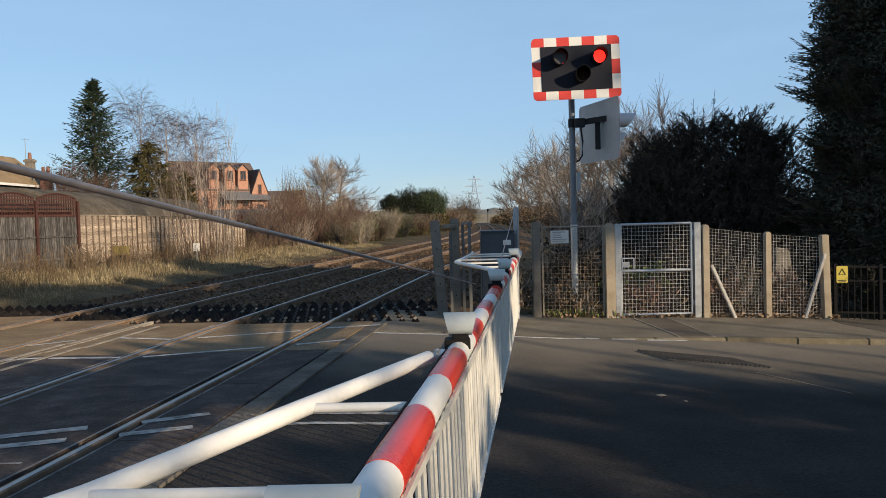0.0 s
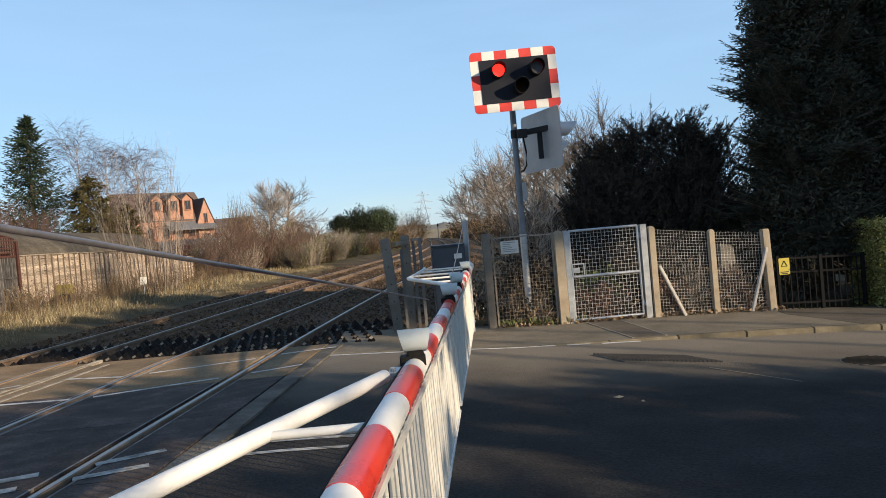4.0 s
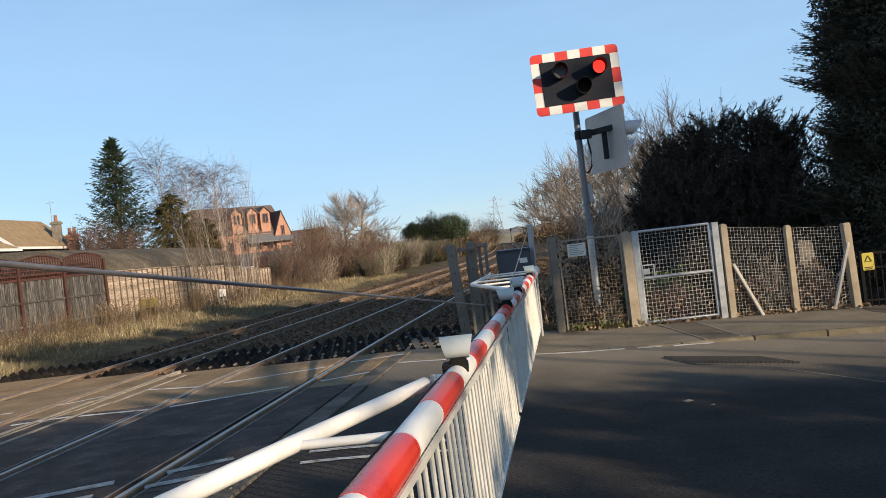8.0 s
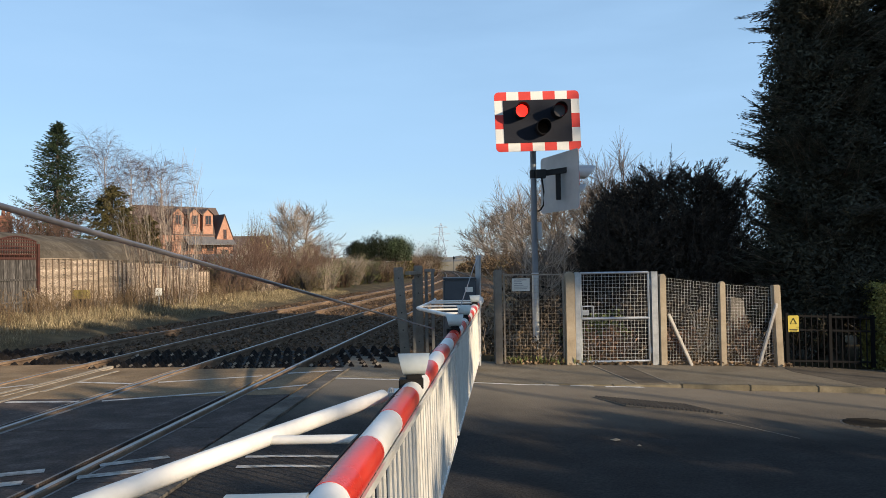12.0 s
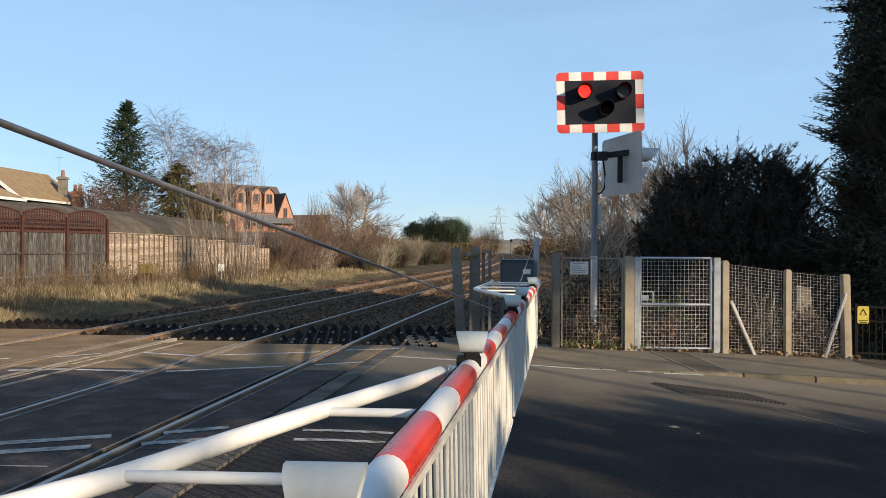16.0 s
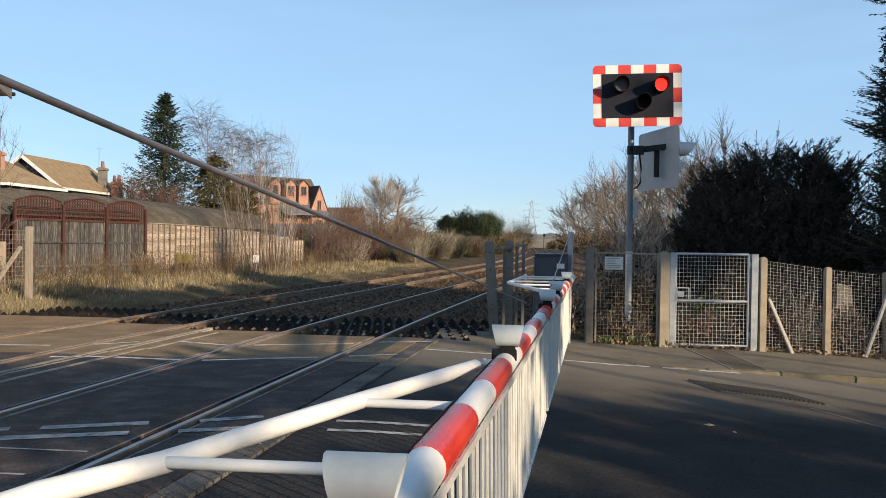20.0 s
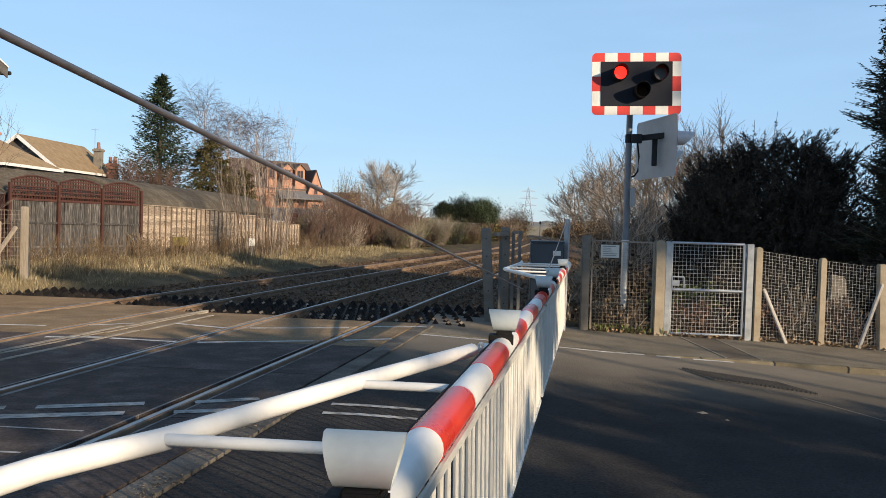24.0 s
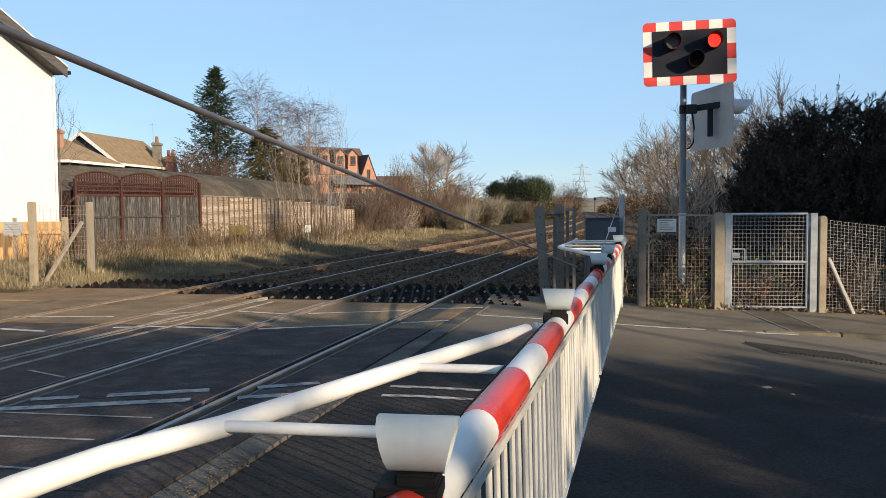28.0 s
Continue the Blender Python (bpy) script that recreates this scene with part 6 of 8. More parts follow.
for x, y, sx, h, sd, mt in ((4.8, 20.5, 1.0, 1.8, 81, SHRUB_BROWN), (5.6, 26.0, 1.4, 2.2, 82, SHRUB_BROWN), (6.0, 33.0, 1.5, 2.2, 83, SHRUB_BROWN), (7.0, 43.0, 1.9, 2.6, 84, SHRUB_BROWN), (8.0, 60.0, 2.6, 3.0, 85, SHRUB_BROWN), (10.0, 84.0, 3.2, 3.6, 86, SHRUB_BROWN), (11.4, 115.0, 3.6, 4.0, 87, SHRUB_BROWN), (12.0, 160.0, 4.2, 4.4, 88, SHRUB_BROWN), (7.4, 28.0, 2.0, 3.0, 89, YEW), (9.5, 21.0, 2.4, 3.0, 90, YEW)):
    shrub("trackside_scrub", (x, y, -0.2), (sx, sx, h), sd, "brown winter scrub beside the railway" if mt is SHRUB_BROWN else "dark evergreen scrub beside the railway", mt, leaves=1500, leaf_size=0.07 + y * 0.0016, stems=80, twig=TWIG, group="trackside scrub")

for x, y, h, sd in ((2.2, 14.6, 2.4, 95), (2.9, 15.6, 2.9, 96), (3.6, 17.4, 3.2, 97), (3.3, 18.6, 2.6, 98), (4.2, 19.6, 3.4, 99), (2.6, 16.4, 2.2, 100)):
    bare_tree("bare_bush", (x, y, -0.2), h * 0.85, 0.8, 0.03, sd, "bare brown bush beside the track behind the fence", stems=3, limbs=9, seconds=6, twigs=5, base=0.15, tw=0.0032, twig=PALE_TWIG if sd % 2 else TWIG, tl=0.13, group="bare bushes")
# unseen trees added across the road behind the camera to shade the road
def in_sun_line(a, q):
    return SUN_AZ.x * a + 0.62 * q, SUN_AZ.y * a + 0.785 * q
for a, q, h, rad, sd in ((17, 5.6, 6.4, 1.0, 107), (17, 6.9, 6.0, 1.0, 108), (17, 8.0, 5.4, 0.9, 109), (17, 9.0, 4.8, 0.9, 110), (13, 6.1, 4.0, 1.0, 100), (13, 4.8, 4.3, 1.3, 101), (13, 2.9, 4.8, 1.4, 102), (13, 0.8, 4.8, 1.4, 103), (13, -1.4, 4.6, 1.5, 104), (13, -3.6, 4.5, 1.5, 105), (12.5, -6, 4.4, 1.5, 106)):
    x, y = in_sun_line(a, q)
    conifer("shade_conifer", (x, y, -0.5), h + 0.5, rad, sd, "unseen dense green conifer added in a row across the road for shade", CONIFER, boughs=170, fronds=14, size=0.36, base=0.1, shape=0.35, rise=0.2, pairs=3, width=0.25)
for a, q, h, sd in ((19, 3.6, 7.3, 111), (20, 1.0, 8.6, 112), (19, -0.8, 8.8, 113), (20, -3.4, 9.2, 114), (24, 0.4, 10.6, 115)):
    x, y = in_sun_line(a, q)
    bare_tree("shade_tree", (x, y, -0.5), h, 2.2, 0.12, sd, "unseen bare winter tree added across the road for shade", limbs=16, seconds=6, twigs=4, tw=0.006, base=0.3)
# unseen pines added further off, crowns set to shade deck and tracks beyond
for a, q, z0, z1, rad, sd in ((17, 4.6, 7.0, 7.12, 0.75, 121), (18, 0.5, 7.6, 7.85, 0.7, 133), (18.4, 2.0, 7.6, 7.9, 0.6, 134), (18, -1.2, 7.5, 8.1, 0.8, 128), (18, -3.4, 7.4, 8.1, 0.8, 129), (26.6, 8.0, 10.9, 14.0, 0.9, 124), (27, 9.0, 11.2, 13.8, 0.5, 125), (27.4, 10.2, 11.4, 12.7, 0.9, 126), (27, 11.4, 11.4, 12.7, 0.9, 127), (27, 12.9, 11.5, 14.0, 0.6, 130), (27, 14.0, 11.2, 14.4, 1.1, 131), (27, 15.2, 9.8, 14.2, 0.8, 132), (27, 16.7, 9.9, 12.2, 1.0, 135)):
    x, y = in_sun_line(a, q)
    pine("shade_pine", (x, y, -0.5), z0, z1, rad, sd, "unseen tall pine with a flat crown added across the road for shade", 0.1 if sd in (133, 134) else 0.4)
# unseen old tree, added so its heavy level limb shadows the deck footway
limb_a = Vector((-2.27, 8.44, 0.1)) + SUN_DIR * 20
limb_b = Vector((-2.9, 10.75, 0.1)) + SUN_DIR * 21
old = thing("shade_tree", (limb_a.x, limb_a.y, -0.5), "unseen old bare tree added across the road for its heavy level limb's shadow", "tree")
part("trunk", Geo().tube((limb_a.x, limb_a.y, -0.6), limb_a, 0.17, 0.11, n=10), BARK, old, "trunk", smooth=True)
part("limb", Geo().tube(limb_a, limb_b, 0.1, 0.085, n=8), BARK, old, "heavy level limb", smooth=True)

# ---- left side: posts, fences, shed ----
def wood_post(x, y, z0, z1, w, label, material=None, brace=None):
    p = thing("timber_post", (x, y, z0), label, "post", "timber posts")
    s = Geo().box((x, y, (z0 - 0.15 + z1) / 2), (w, w, z1 - z0 + 0.15))
    part("shaft", s, material or WOOD_POST, p, bevel=0.015)
    if brace:
        s = Geo().beam(brace[0], brace[1], 0.08, 0.06)
        part("brace", s, material or WOOD_POST, p, "slanting brace", bevel=0.01)


wood_post(-9.64, 13.1, 0.08, 1.65, 0.12, "weathered timber fence post beside the tracks", CONCRETE, ((-10.2, 12.4, 0.1), (-10.6, 12.6, 0.9)))
wood_post(-9.62, 14.9, 0.08, 1.66, 0.12, "weathered timber fence post with a slanting brace", WOOD_POST, ((-9.7, 14.75, 1.25), (-10.0, 13.9, 0.05)))
wood_post(-9.75, 15.15, 0.08, 1.1, 0.14, "dark stub post behind a taller one", WOOD_GREY)
mp = thing("mesh_fence_panel", (-9.63, 14, 0.1), "wire mesh stretched between two timber posts", "fence", "mesh fence panels")
s = Geo()
for i in range(16):
    y = 13.2 + i * 0.107
    s.beam((-9.63, y, 0.5), (-9.63, y, 1.58), 0.0034, 0.0034)
for j in range(13):
    z = 0.5 + j * 0.09
    s.beam((-9.635, 13.2, z), (-9.635, 14.82, z), 0.0034, 0.0034)
part("wire_mesh", s, RUSTY_WIRE, mp)
mp = thing("mesh_fence_panel", (-10.6, 12.9, 0.1), "sagging wire mesh low beside the posts", "fence", "mesh fence panels")
s = Geo()
for i in range(20):
    x = -11.6 + i * 0.1
    s.beam((x, 13.05, 0.08), (x, 13.05, 0.55), 0.0034, 0.0034)
for j in range(6):
    s.beam((-11.6, 13.045, 0.08 + j * 0.09), (-9.7, 13.045, 0.08 + j * 0.09), 0.0034, 0.0034)
part("wire_mesh", s, RUSTY_WIRE, mp)
ib = thing("notice_board", (-12.75, 17.0, 0.1), "small grey notice board on a post", "sign")
s = Geo().box((-12.95, 16.98, 1.06), (0.52, 0.03, 0.34))
part("board", s, GREYPAINT, ib, bevel=0.006)
s = Geo().box((-12.95, 17.05, 0.7), (0.07, 0.07, 1.25))
part("post", s, WOOD_POST, ib, bevel=0.006)
for i in range(4):
    s = Geo().box((-12.97, 16.962, 1.16 - i * 0.06), (0.36, 0.004, 0.016))
    part("print_line", s, PRINT, ib)

# new orange fence by the white house
of = thing("closeboard_fence", (-14, 17.6, 0.1), "new orange-brown closeboard fence with pale concrete posts", "fence")
s = Geo().box((0, 0, 0), (0.11, 0.014, 1.0))
ob_mesh = fresh("board", s, WOOD_ORANGE, bevel=0.003)
for i in range(46):
    x = -12.1 - i * 0.1
    piece("board", ob_mesh, of, (x, 17.6 + (0.008 if i % 2 else 0), 0.72), rnd.uniform(-0.01, 0.01))
for x in (-12.0, -13.9, -15.8):
    s = Geo().box((x, 17.6, 0.65), (0.13, 0.1, 1.35))
    part("post", s, CONCRETE, of, "pale concrete post", bevel=0.01)
s = Geo().box((-14.4, 17.6, 0.14), (4.7, 0.05, 0.25))
part("gravel_board", s, CONC_DARK, of)
s = Geo().box((-14.4, 17.57, 0.95), (4.7, 0.03, 0.07))
part("rail", s, WOOD_ORANGE, of)

# vertical board fence with red-brown scalloped trellis
FA, FB = Vector((-14.42, 21.7, 0)), Vector((-12.6, 26.2, 0))
fdir = (FB - FA).normalized()
fang = math.atan2(fdir.y, fdir.x)
tf = thing("trellis_fence", (FA + FB) / 2 + Vector((0, 0, 0.1)), "weathered grey board fence topped with red-brown scalloped trellis", "fence")
s = Geo().box((0, 0, 0), (0.135, 0.02, 1.9))
vb_mesh = fresh("board", s, WOOD_GREY, bevel=0.004)
flen = (FB - FA).length
nb = int(flen / 0.142)
for i in range(nb):
    p = FA + fdir * (i + 0.5) * flen / nb
    o = piece("board", vb_mesh, tf, (p.x, p.y, 1.0 + rnd.uniform(-0.02, 0.02)), fang)
    o.rotation_euler = (0, rnd.uniform(-0.012, 0.012), fang)
nrm = Vector((fdir.y, -fdir.x, 0))
for z in (1.28, 0.55):
    s = Geo().beam(FA + nrm * 0.03 + Vector((0, 0, z)), FB + nrm * 0.03 + Vector((0, 0, z)), 0.05, 0.06)
    part("rail", s, WOOD_GREY, tf, bevel=0.006)
panels = 3
for k in range(panels + 1):
    p = FA + fdir * flen * k / panels + nrm * 0.05
    s = Geo().box((p.x, p.y, 1.2), (0.09, 0.09, 2.5), fang)
    part("post", s, WOOD_BROWN, tf, "red-brown post", bevel=0.008)
for k in range(panels):
    a = flen * k / panels + 0.06
    b = flen * (k + 1) / panels - 0.06
    steps = 16
    top = lambda u: 2.53 + 0.15 * math.sin(math.pi * u)
    arch = [FA + fdir * (a + (b - a) * i / steps) + nrm * 0.02 + Vector((0, 0, top(i / steps))) for i in range(steps + 1)]
    part("trellis_arch", Geo().path(arch, 0.028, n=4), WOOD_BROWN, tf, "arched red-brown trellis top")
    for i in range(steps + 1):
        p = FA + fdir * (a + (b - a) * i / steps) + nrm * 0.02
        part("trellis_slat", Geo().beam((p.x, p.y, 1.97), (p.x, p.y, top(i / steps)), 0.035, 0.02), WOOD_BROWN, tf)
    for z in (1.97, 2.1, 2.24, 2.36, 2.48, 2.58):
        us = [u for u in np.linspace(0, 1, 31) if top(u) > z]
        p, q = FA + fdir * (a + (b - a) * us[0]) + nrm * 0.035, FA + fdir * (a + (b - a) * us[-1]) + nrm * 0.035
        part("trellis_slat", Geo().beam((p.x, p.y, z), (q.x, q.y, z), 0.02, 0.04 if z > 2 else 0.07), WOOD_BROWN, tf)
s = Geo()
for i in range(8):
    a0, a1 = math.pi * i / 8, math.pi * (i + 1) / 8
    for j in range(12):
        b0, b1 = 2 * math.pi * j / 12, 2 * math.pi * (j + 1) / 12
        c = Vector((-14.75, 21.1, 2.3))
        q = [c + Vector((math.sin(x) * math.cos(y), math.sin(x) * math.sin(y), math.cos(x))) * 0.17 for x, y in ((a0, b0), (a1, b0), (a1, b1), (a0, b1))]
        s.add(q, [(0, 1, 2, 3)])
solo("hanging_ball", s, BRICK, "round terracotta ball hung by the trellis", "ornament", smooth=True, at=(-14.75, 21.1, 2.13))

# lap panel fence along the line
lp = [(-12.6, 26.25, 1.98), (-12.35, 28.1, 1.98), (-12.15, 29.95, 1.97), (-11.95, 31.8, 1.95), (-11.75, 33.65, 1.88), (-11.55, 35.5, 1.8), (-11.35, 37.35, 1.68), (-11.15, 39.2, 1.56), (-10.95, 41.0, 1.46)]
lap_board = {}
WOOD_BATTEN = paint("brown_batten", [(0.12, 0.085, 0.06), (0.2, 0.145, 0.1)], 0.9, scale=4, fine=60, bump=0.3)
for (x0, y0, h0), (x1, y1, h1) in zip(lp[:-1], lp[1:]):
    a, b = Vector((x0, y0, 0)), Vector((x1, y1, 0))
    d = (b - a)
    ang = math.atan2(d.y, d.x)
    out = Vector((d.y, -d.x, 0)).normalized()
    f = thing("lap_fence_panel", (a + b) / 2 + Vector((0, 0, 0.05)), "sun-bleached waney lap fence panel with upright battens", "fence", "lap fence panels")
    top = min(h0, h1)
    for kind in range(6):
        if (round(d.length, 2), kind) in lap_board:
            continue
        s = Geo()
        k = 20
        L = d.length
        up = [(-L / 2 + L * i / k, 0.05 + rnd.uniform(-0.028, 0.02)) for i in range(k + 1)]
        dn = [(-L / 2 + L * i / k, -0.066 + rnd.uniform(-0.034, 0.03)) for i in range(k + 1)]
        v = [(p[0], -0.004, p[1]) for p in up] + [(p[0], -0.05, p[1]) for p in dn] + [(p[0], 0.006, p[1]) for p in up] + [(p[0], -0.038, p[1]) for p in dn]
        m = k + 1
        s.add(v, [(i, m + i, m + i + 1, i + 1) for i in range(k)] + [(2 * m + i + 1, 3 * m + i + 1, 3 * m + i, 2 * m + i) for i in range(k)] + [(m + i, 3 * m + i, 3 * m + i + 1, m + i + 1) for i in range(k)] + [(i + 1, 2 * m + i + 1, 2 * m + i, i) for i in range(k)])
        lap_board[(round(d.length, 2), kind)] = fresh("lap_board", s, WOOD_LAP)
    z = top - 0.08
    while z > 0.1:
        c = (a + b) / 2
        piece("lap_board", lap_board[(round(d.length, 2), rnd.randrange(6))], f, (c.x, c.y, z), ang)
        z -= rnd.uniform(0.085, 0.115)
    for i in range(6):
        p = a + d * (i / 5 if i < 5 else 1) + out * 0.06
        s = Geo().box((p.x, p.y, top / 2 + 0.02), (0.04 if i % 5 else 0.07, 0.03, top - 0.05), ang)
        part("batten" if i % 5 else "post", s, WOOD_BATTEN, f, bevel=0.004)
    s = Geo().beam((a.x + out.x * 0.02, a.y + out.y * 0.02, top), (b.x + out.x * 0.02, b.y + out.y * 0.02, top), 0.07, 0.03)
    part("capping", s, WOOD_LAP, f, "pale capping strip")

# long felt-roofed shed behind the fence
shed = thing("long_shed", (-15.3, 34, 0), "long low shed with a curved dark felt roof", "shed")
s = Geo()
prof = [(-13.05, 2.0), (-13.3, 2.3), (-13.9, 2.68), (-14.6, 2.93), (-15.4, 3.03), (-16.2, 2.93), (-16.9, 2.68), (-17.5, 2.3), (-17.75, 2.0)]
inner = [(x * 1.0 + (0.05 if x < -15.4 else -0.05 if x > -15.4 else 0), z - 0.07) for x, z in reversed(prof)]
s.extrude(prof + inner, 'y', 26.6, 43.5)
part("roof", s, FELT, shed, "mossy felt roof")
s = Geo().box((-15.4, 35.0, 1.0), (4.5, 16.6, 2.1))
part("wall", s, WOOD_GREY, shed)

s = Geo().add([(-17.7, 26.65, 0.0), (-13.1, 26.65, 0.0), (-13.1, 26.65, 2.0), (-13.9, 26.65, 2.6), (-15.4, 26.65, 2.95), (-16.9, 26.65, 2.6), (-17.7, 26.65, 2.0)], [(0, 1, 2, 3, 4, 5, 6)])
part("end_wall", s, WOOD_BROWN, shed, "red-brown boarded end")
annex = thing("lean_to_shed", (-15.5, 23.5, 0.1), "low felt-roofed lean-to behind the trellis fence", "shed")
back = -nrm
a, b = FA + back * 0.12, FB + back * 0.12
a2, b2 = a + back * 2.2, b + back * 2.2
s = Geo().add([(a.x, a.y, 2.15), (b.x, b.y, 2.15), (b2.x, b2.y, 2.98), (a2.x, a2.y, 2.98), (a.x, a.y, 2.08), (b.x, b.y, 2.08), (b2.x, b2.y, 2.9), (a2.x, a2.y, 2.9)], [(0, 1, 2, 3), (7, 6, 5, 4), (0, 4, 5, 1), (1, 5, 6, 2), (2, 6, 7, 3), (3, 7, 4, 0)])
part("roof", s, FELT, annex, "mossy felt roof")
s = Geo().add([(p.x, p.y, z) for z in (0.0, 2.1) for p in (a + back * 0.1, b + back * 0.1, b2 - back * 0.1, a2 - back * 0.1)], [(0, 1, 5, 4), (1, 2, 6, 5), (2, 3, 7, 6), (3, 0, 4, 7)])
part("wall", s, WOOD_BROWN, annex)

# trackside tag on a stake and a yellow-lidded box
tag = thing("marker_post", (-9.53, 29.0, 0.0), "small white marker plate on a thin stake", "marker")
s = Geo().box((-9.53, 28.98, 0.74), (0.24, 0.02, 0.28))
part("plate", s, SIGN_WHITE, tag, bevel=0.004)
s = Geo().tube((-9.53, 29, -0.1), (-9.53, 29, 0.85), 0.02, n=8)
part("stake", s, GALV, tag)
gb = thing("cable_box", (-11.2, 26.3, 0.1), "small weathered yellow-lidded equipment box on a stand", "equipment box")
s = Geo().box((-11.2, 26.3, 0.76), (0.5, 0.35, 0.3), taper=0.9)
part("box", s, paint("dull_yellow", [(0.2, 0.155, 0.04), (0.28, 0.22, 0.06)], 0.8), gb, bevel=0.02)
s = Geo().box((-11.2, 26.3, 0.34), (0.24, 0.2, 0.56))
part("stand", s, RUBBER, gb)

# ---- houses ----
def window(parent, c, w, h, facing=(0, -1), frame_w=0.07, trim=None, label="white window frame"):
    fx, fy = facing
    ang = math.atan2(fy, fx) + math.pi / 2
    m = Matrix.Translation(c) @ Matrix.Rotation(ang, 4, 'Z')
    s = Geo()
    for a, b in (((-w / 2, 0, -h / 2), (w / 2, 0, -h / 2)), ((-w / 2, 0, h / 2), (w / 2, 0, h / 2)), ((-w / 2, 0, -h / 2), (-w / 2, 0, h / 2)), ((w / 2, 0, -h / 2), (w / 2, 0, h / 2)), ((0, 0, -h / 2), (0, 0, h / 2))):
        s.beam(a, b, frame_w, 0.06)
    win = part("window", moved(s, m), trim or TRIM, parent, label)
    s = Geo().box((0, 0.02, 0), (w, 0.02, h))
    part("pane", moved(s, m), GLASS_DARK, win)
    s = Geo().box((0, -0.05, -h / 2 - 0.06), (w + 0.2, 0.16, 0.06))
    part("sill", moved(s, m), trim or TRIM, win)


def gable_block(parent, x0, x1, y0, y1, eave, ridge, along, wall_mat, roof_mat, over=0.3, trim=True, rot=0.0):
    """A house body with a two-slope roof, its ridge along x or y."""
    c = Vector(((x0 + x1) / 2, (y0 + y1) / 2, 0))
    m = Matrix.Translation(c) @ Matrix.Rotation(rot, 4, 'Z') @ Matrix.Translation(-c)
    s = Geo()
    if along == 'y':
        mid = (x0 + x1) / 2
        s.extrude([(x0, -0.2), (x1, -0.2), (x1, eave), (mid, ridge), (x0, eave)], 'y', y0, y1)
        part("wall", moved(s, m), wall_mat, parent)
        k = (ridge - eave) / (mid - x0)
        for sg in (-1, 1):
            xe = mid + sg * (mid - x0 + over)
            ze = eave - over * k
            r = Geo().extrude([(mid, ridge + 0.02), (xe, ze + 0.02), (xe, ze + 0.14), (mid, ridge + 0.16)], 'y', y0 - over, y1 + over)
            part("roof_slope", moved(r, m), roof_mat, parent)
            if trim:
                g = Geo().box((xe + sg * 0.03, (y0 + y1) / 2, ze + 0.03), (0.06, y1 - y0 + 2 * over, 0.14))
                part("gutter_board", moved(g, m), TRIM, parent)
                for ye in (y0 - over - 0.02,):
                    g = Geo().extrude([(mid, ridge - 0.08), (xe, ze - 0.08), (xe, ze + 0.15), (mid, ridge + 0.17)], 'y', ye - 0.03, ye)
                    part("bargeboard", moved(g, m), TRIM, parent)
    else:
        mid = (y0 + y1) / 2
        s.extrude([(y0, -0.2), (y1, -0.2), (y1, eave), (mid, ridge), (y0, eave)], 'x', x0, x1)
        part("wall", moved(s, m), wall_mat, parent)
        k = (ridge - eave) / (mid - y0)
        for sg in (-1, 1):
            ye = mid + sg * (mid - y0 + over)
            ze = eave - over * k
            r = Geo().extrude([(mid, ridge + 0.02), (ye, ze + 0.02), (ye, ze + 0.14), (mid, ridge + 0.16)], 'x', x0 - over, x1 + over)
            part("roof_slope", moved(r, m), roof_mat, parent)
            if trim:
                g = Geo().box(((x0 + x1) / 2, ye + sg * 0.03, ze + 0.02), (x1 - x0 + 2 * over, 0.06, 0.2))
                part("gutter_board", moved(g, m), TRIM, parent)
    return m


def chimney(parent, x, y, z0, z1, w, d, material, pots=0):
    s = Geo().box((x, y, (z0 + z1) / 2), (w, d, z1 - z0))
    s.box((x, y, z1 - 0.12), (w + 0.12, d + 0.12, 0.14))
    ch = part("chimney", s, material, parent, "brick chimney stack", bevel=0.01)
    for i in range(pots):
        s = Geo().tube((x + (i - (pots - 1) / 2) * 0.3, y, z1), (x + (i - (pots - 1) / 2) * 0.3, y, z1 + 0.4), 0.12, 0.09, n=10)
        part("chimney_pot", s, BRICK_RED, ch)


# white house: gable end facing the line
wh = thing("white_house", (-17, 15, 0), "white rendered house with a dark tiled roof, gable towards the line", "house")
EAVE, RIDGE, MID, HALF = 5.33, 7.25, 14.85, 5.37
s = Geo().extrude([(MID - HALF, -0.2), (MID + HALF, -0.2), (MID + HALF, EAVE), (MID, RIDGE), (MID - HALF, EAVE)], 'x', -24, -14.0)
part("wall", s, RENDER, wh, "bright white rendered wall")
FASCIA = paint("weathered_dark_fascia", [(0.06, 0.054, 0.05), (0.1, 0.09, 0.082), (0.15, 0.135, 0.122)], 0.8, scale=5, fine=50, bump=0.25, stretch=(1, 0.4, 3))
kk = (RIDGE - EAVE) / HALF
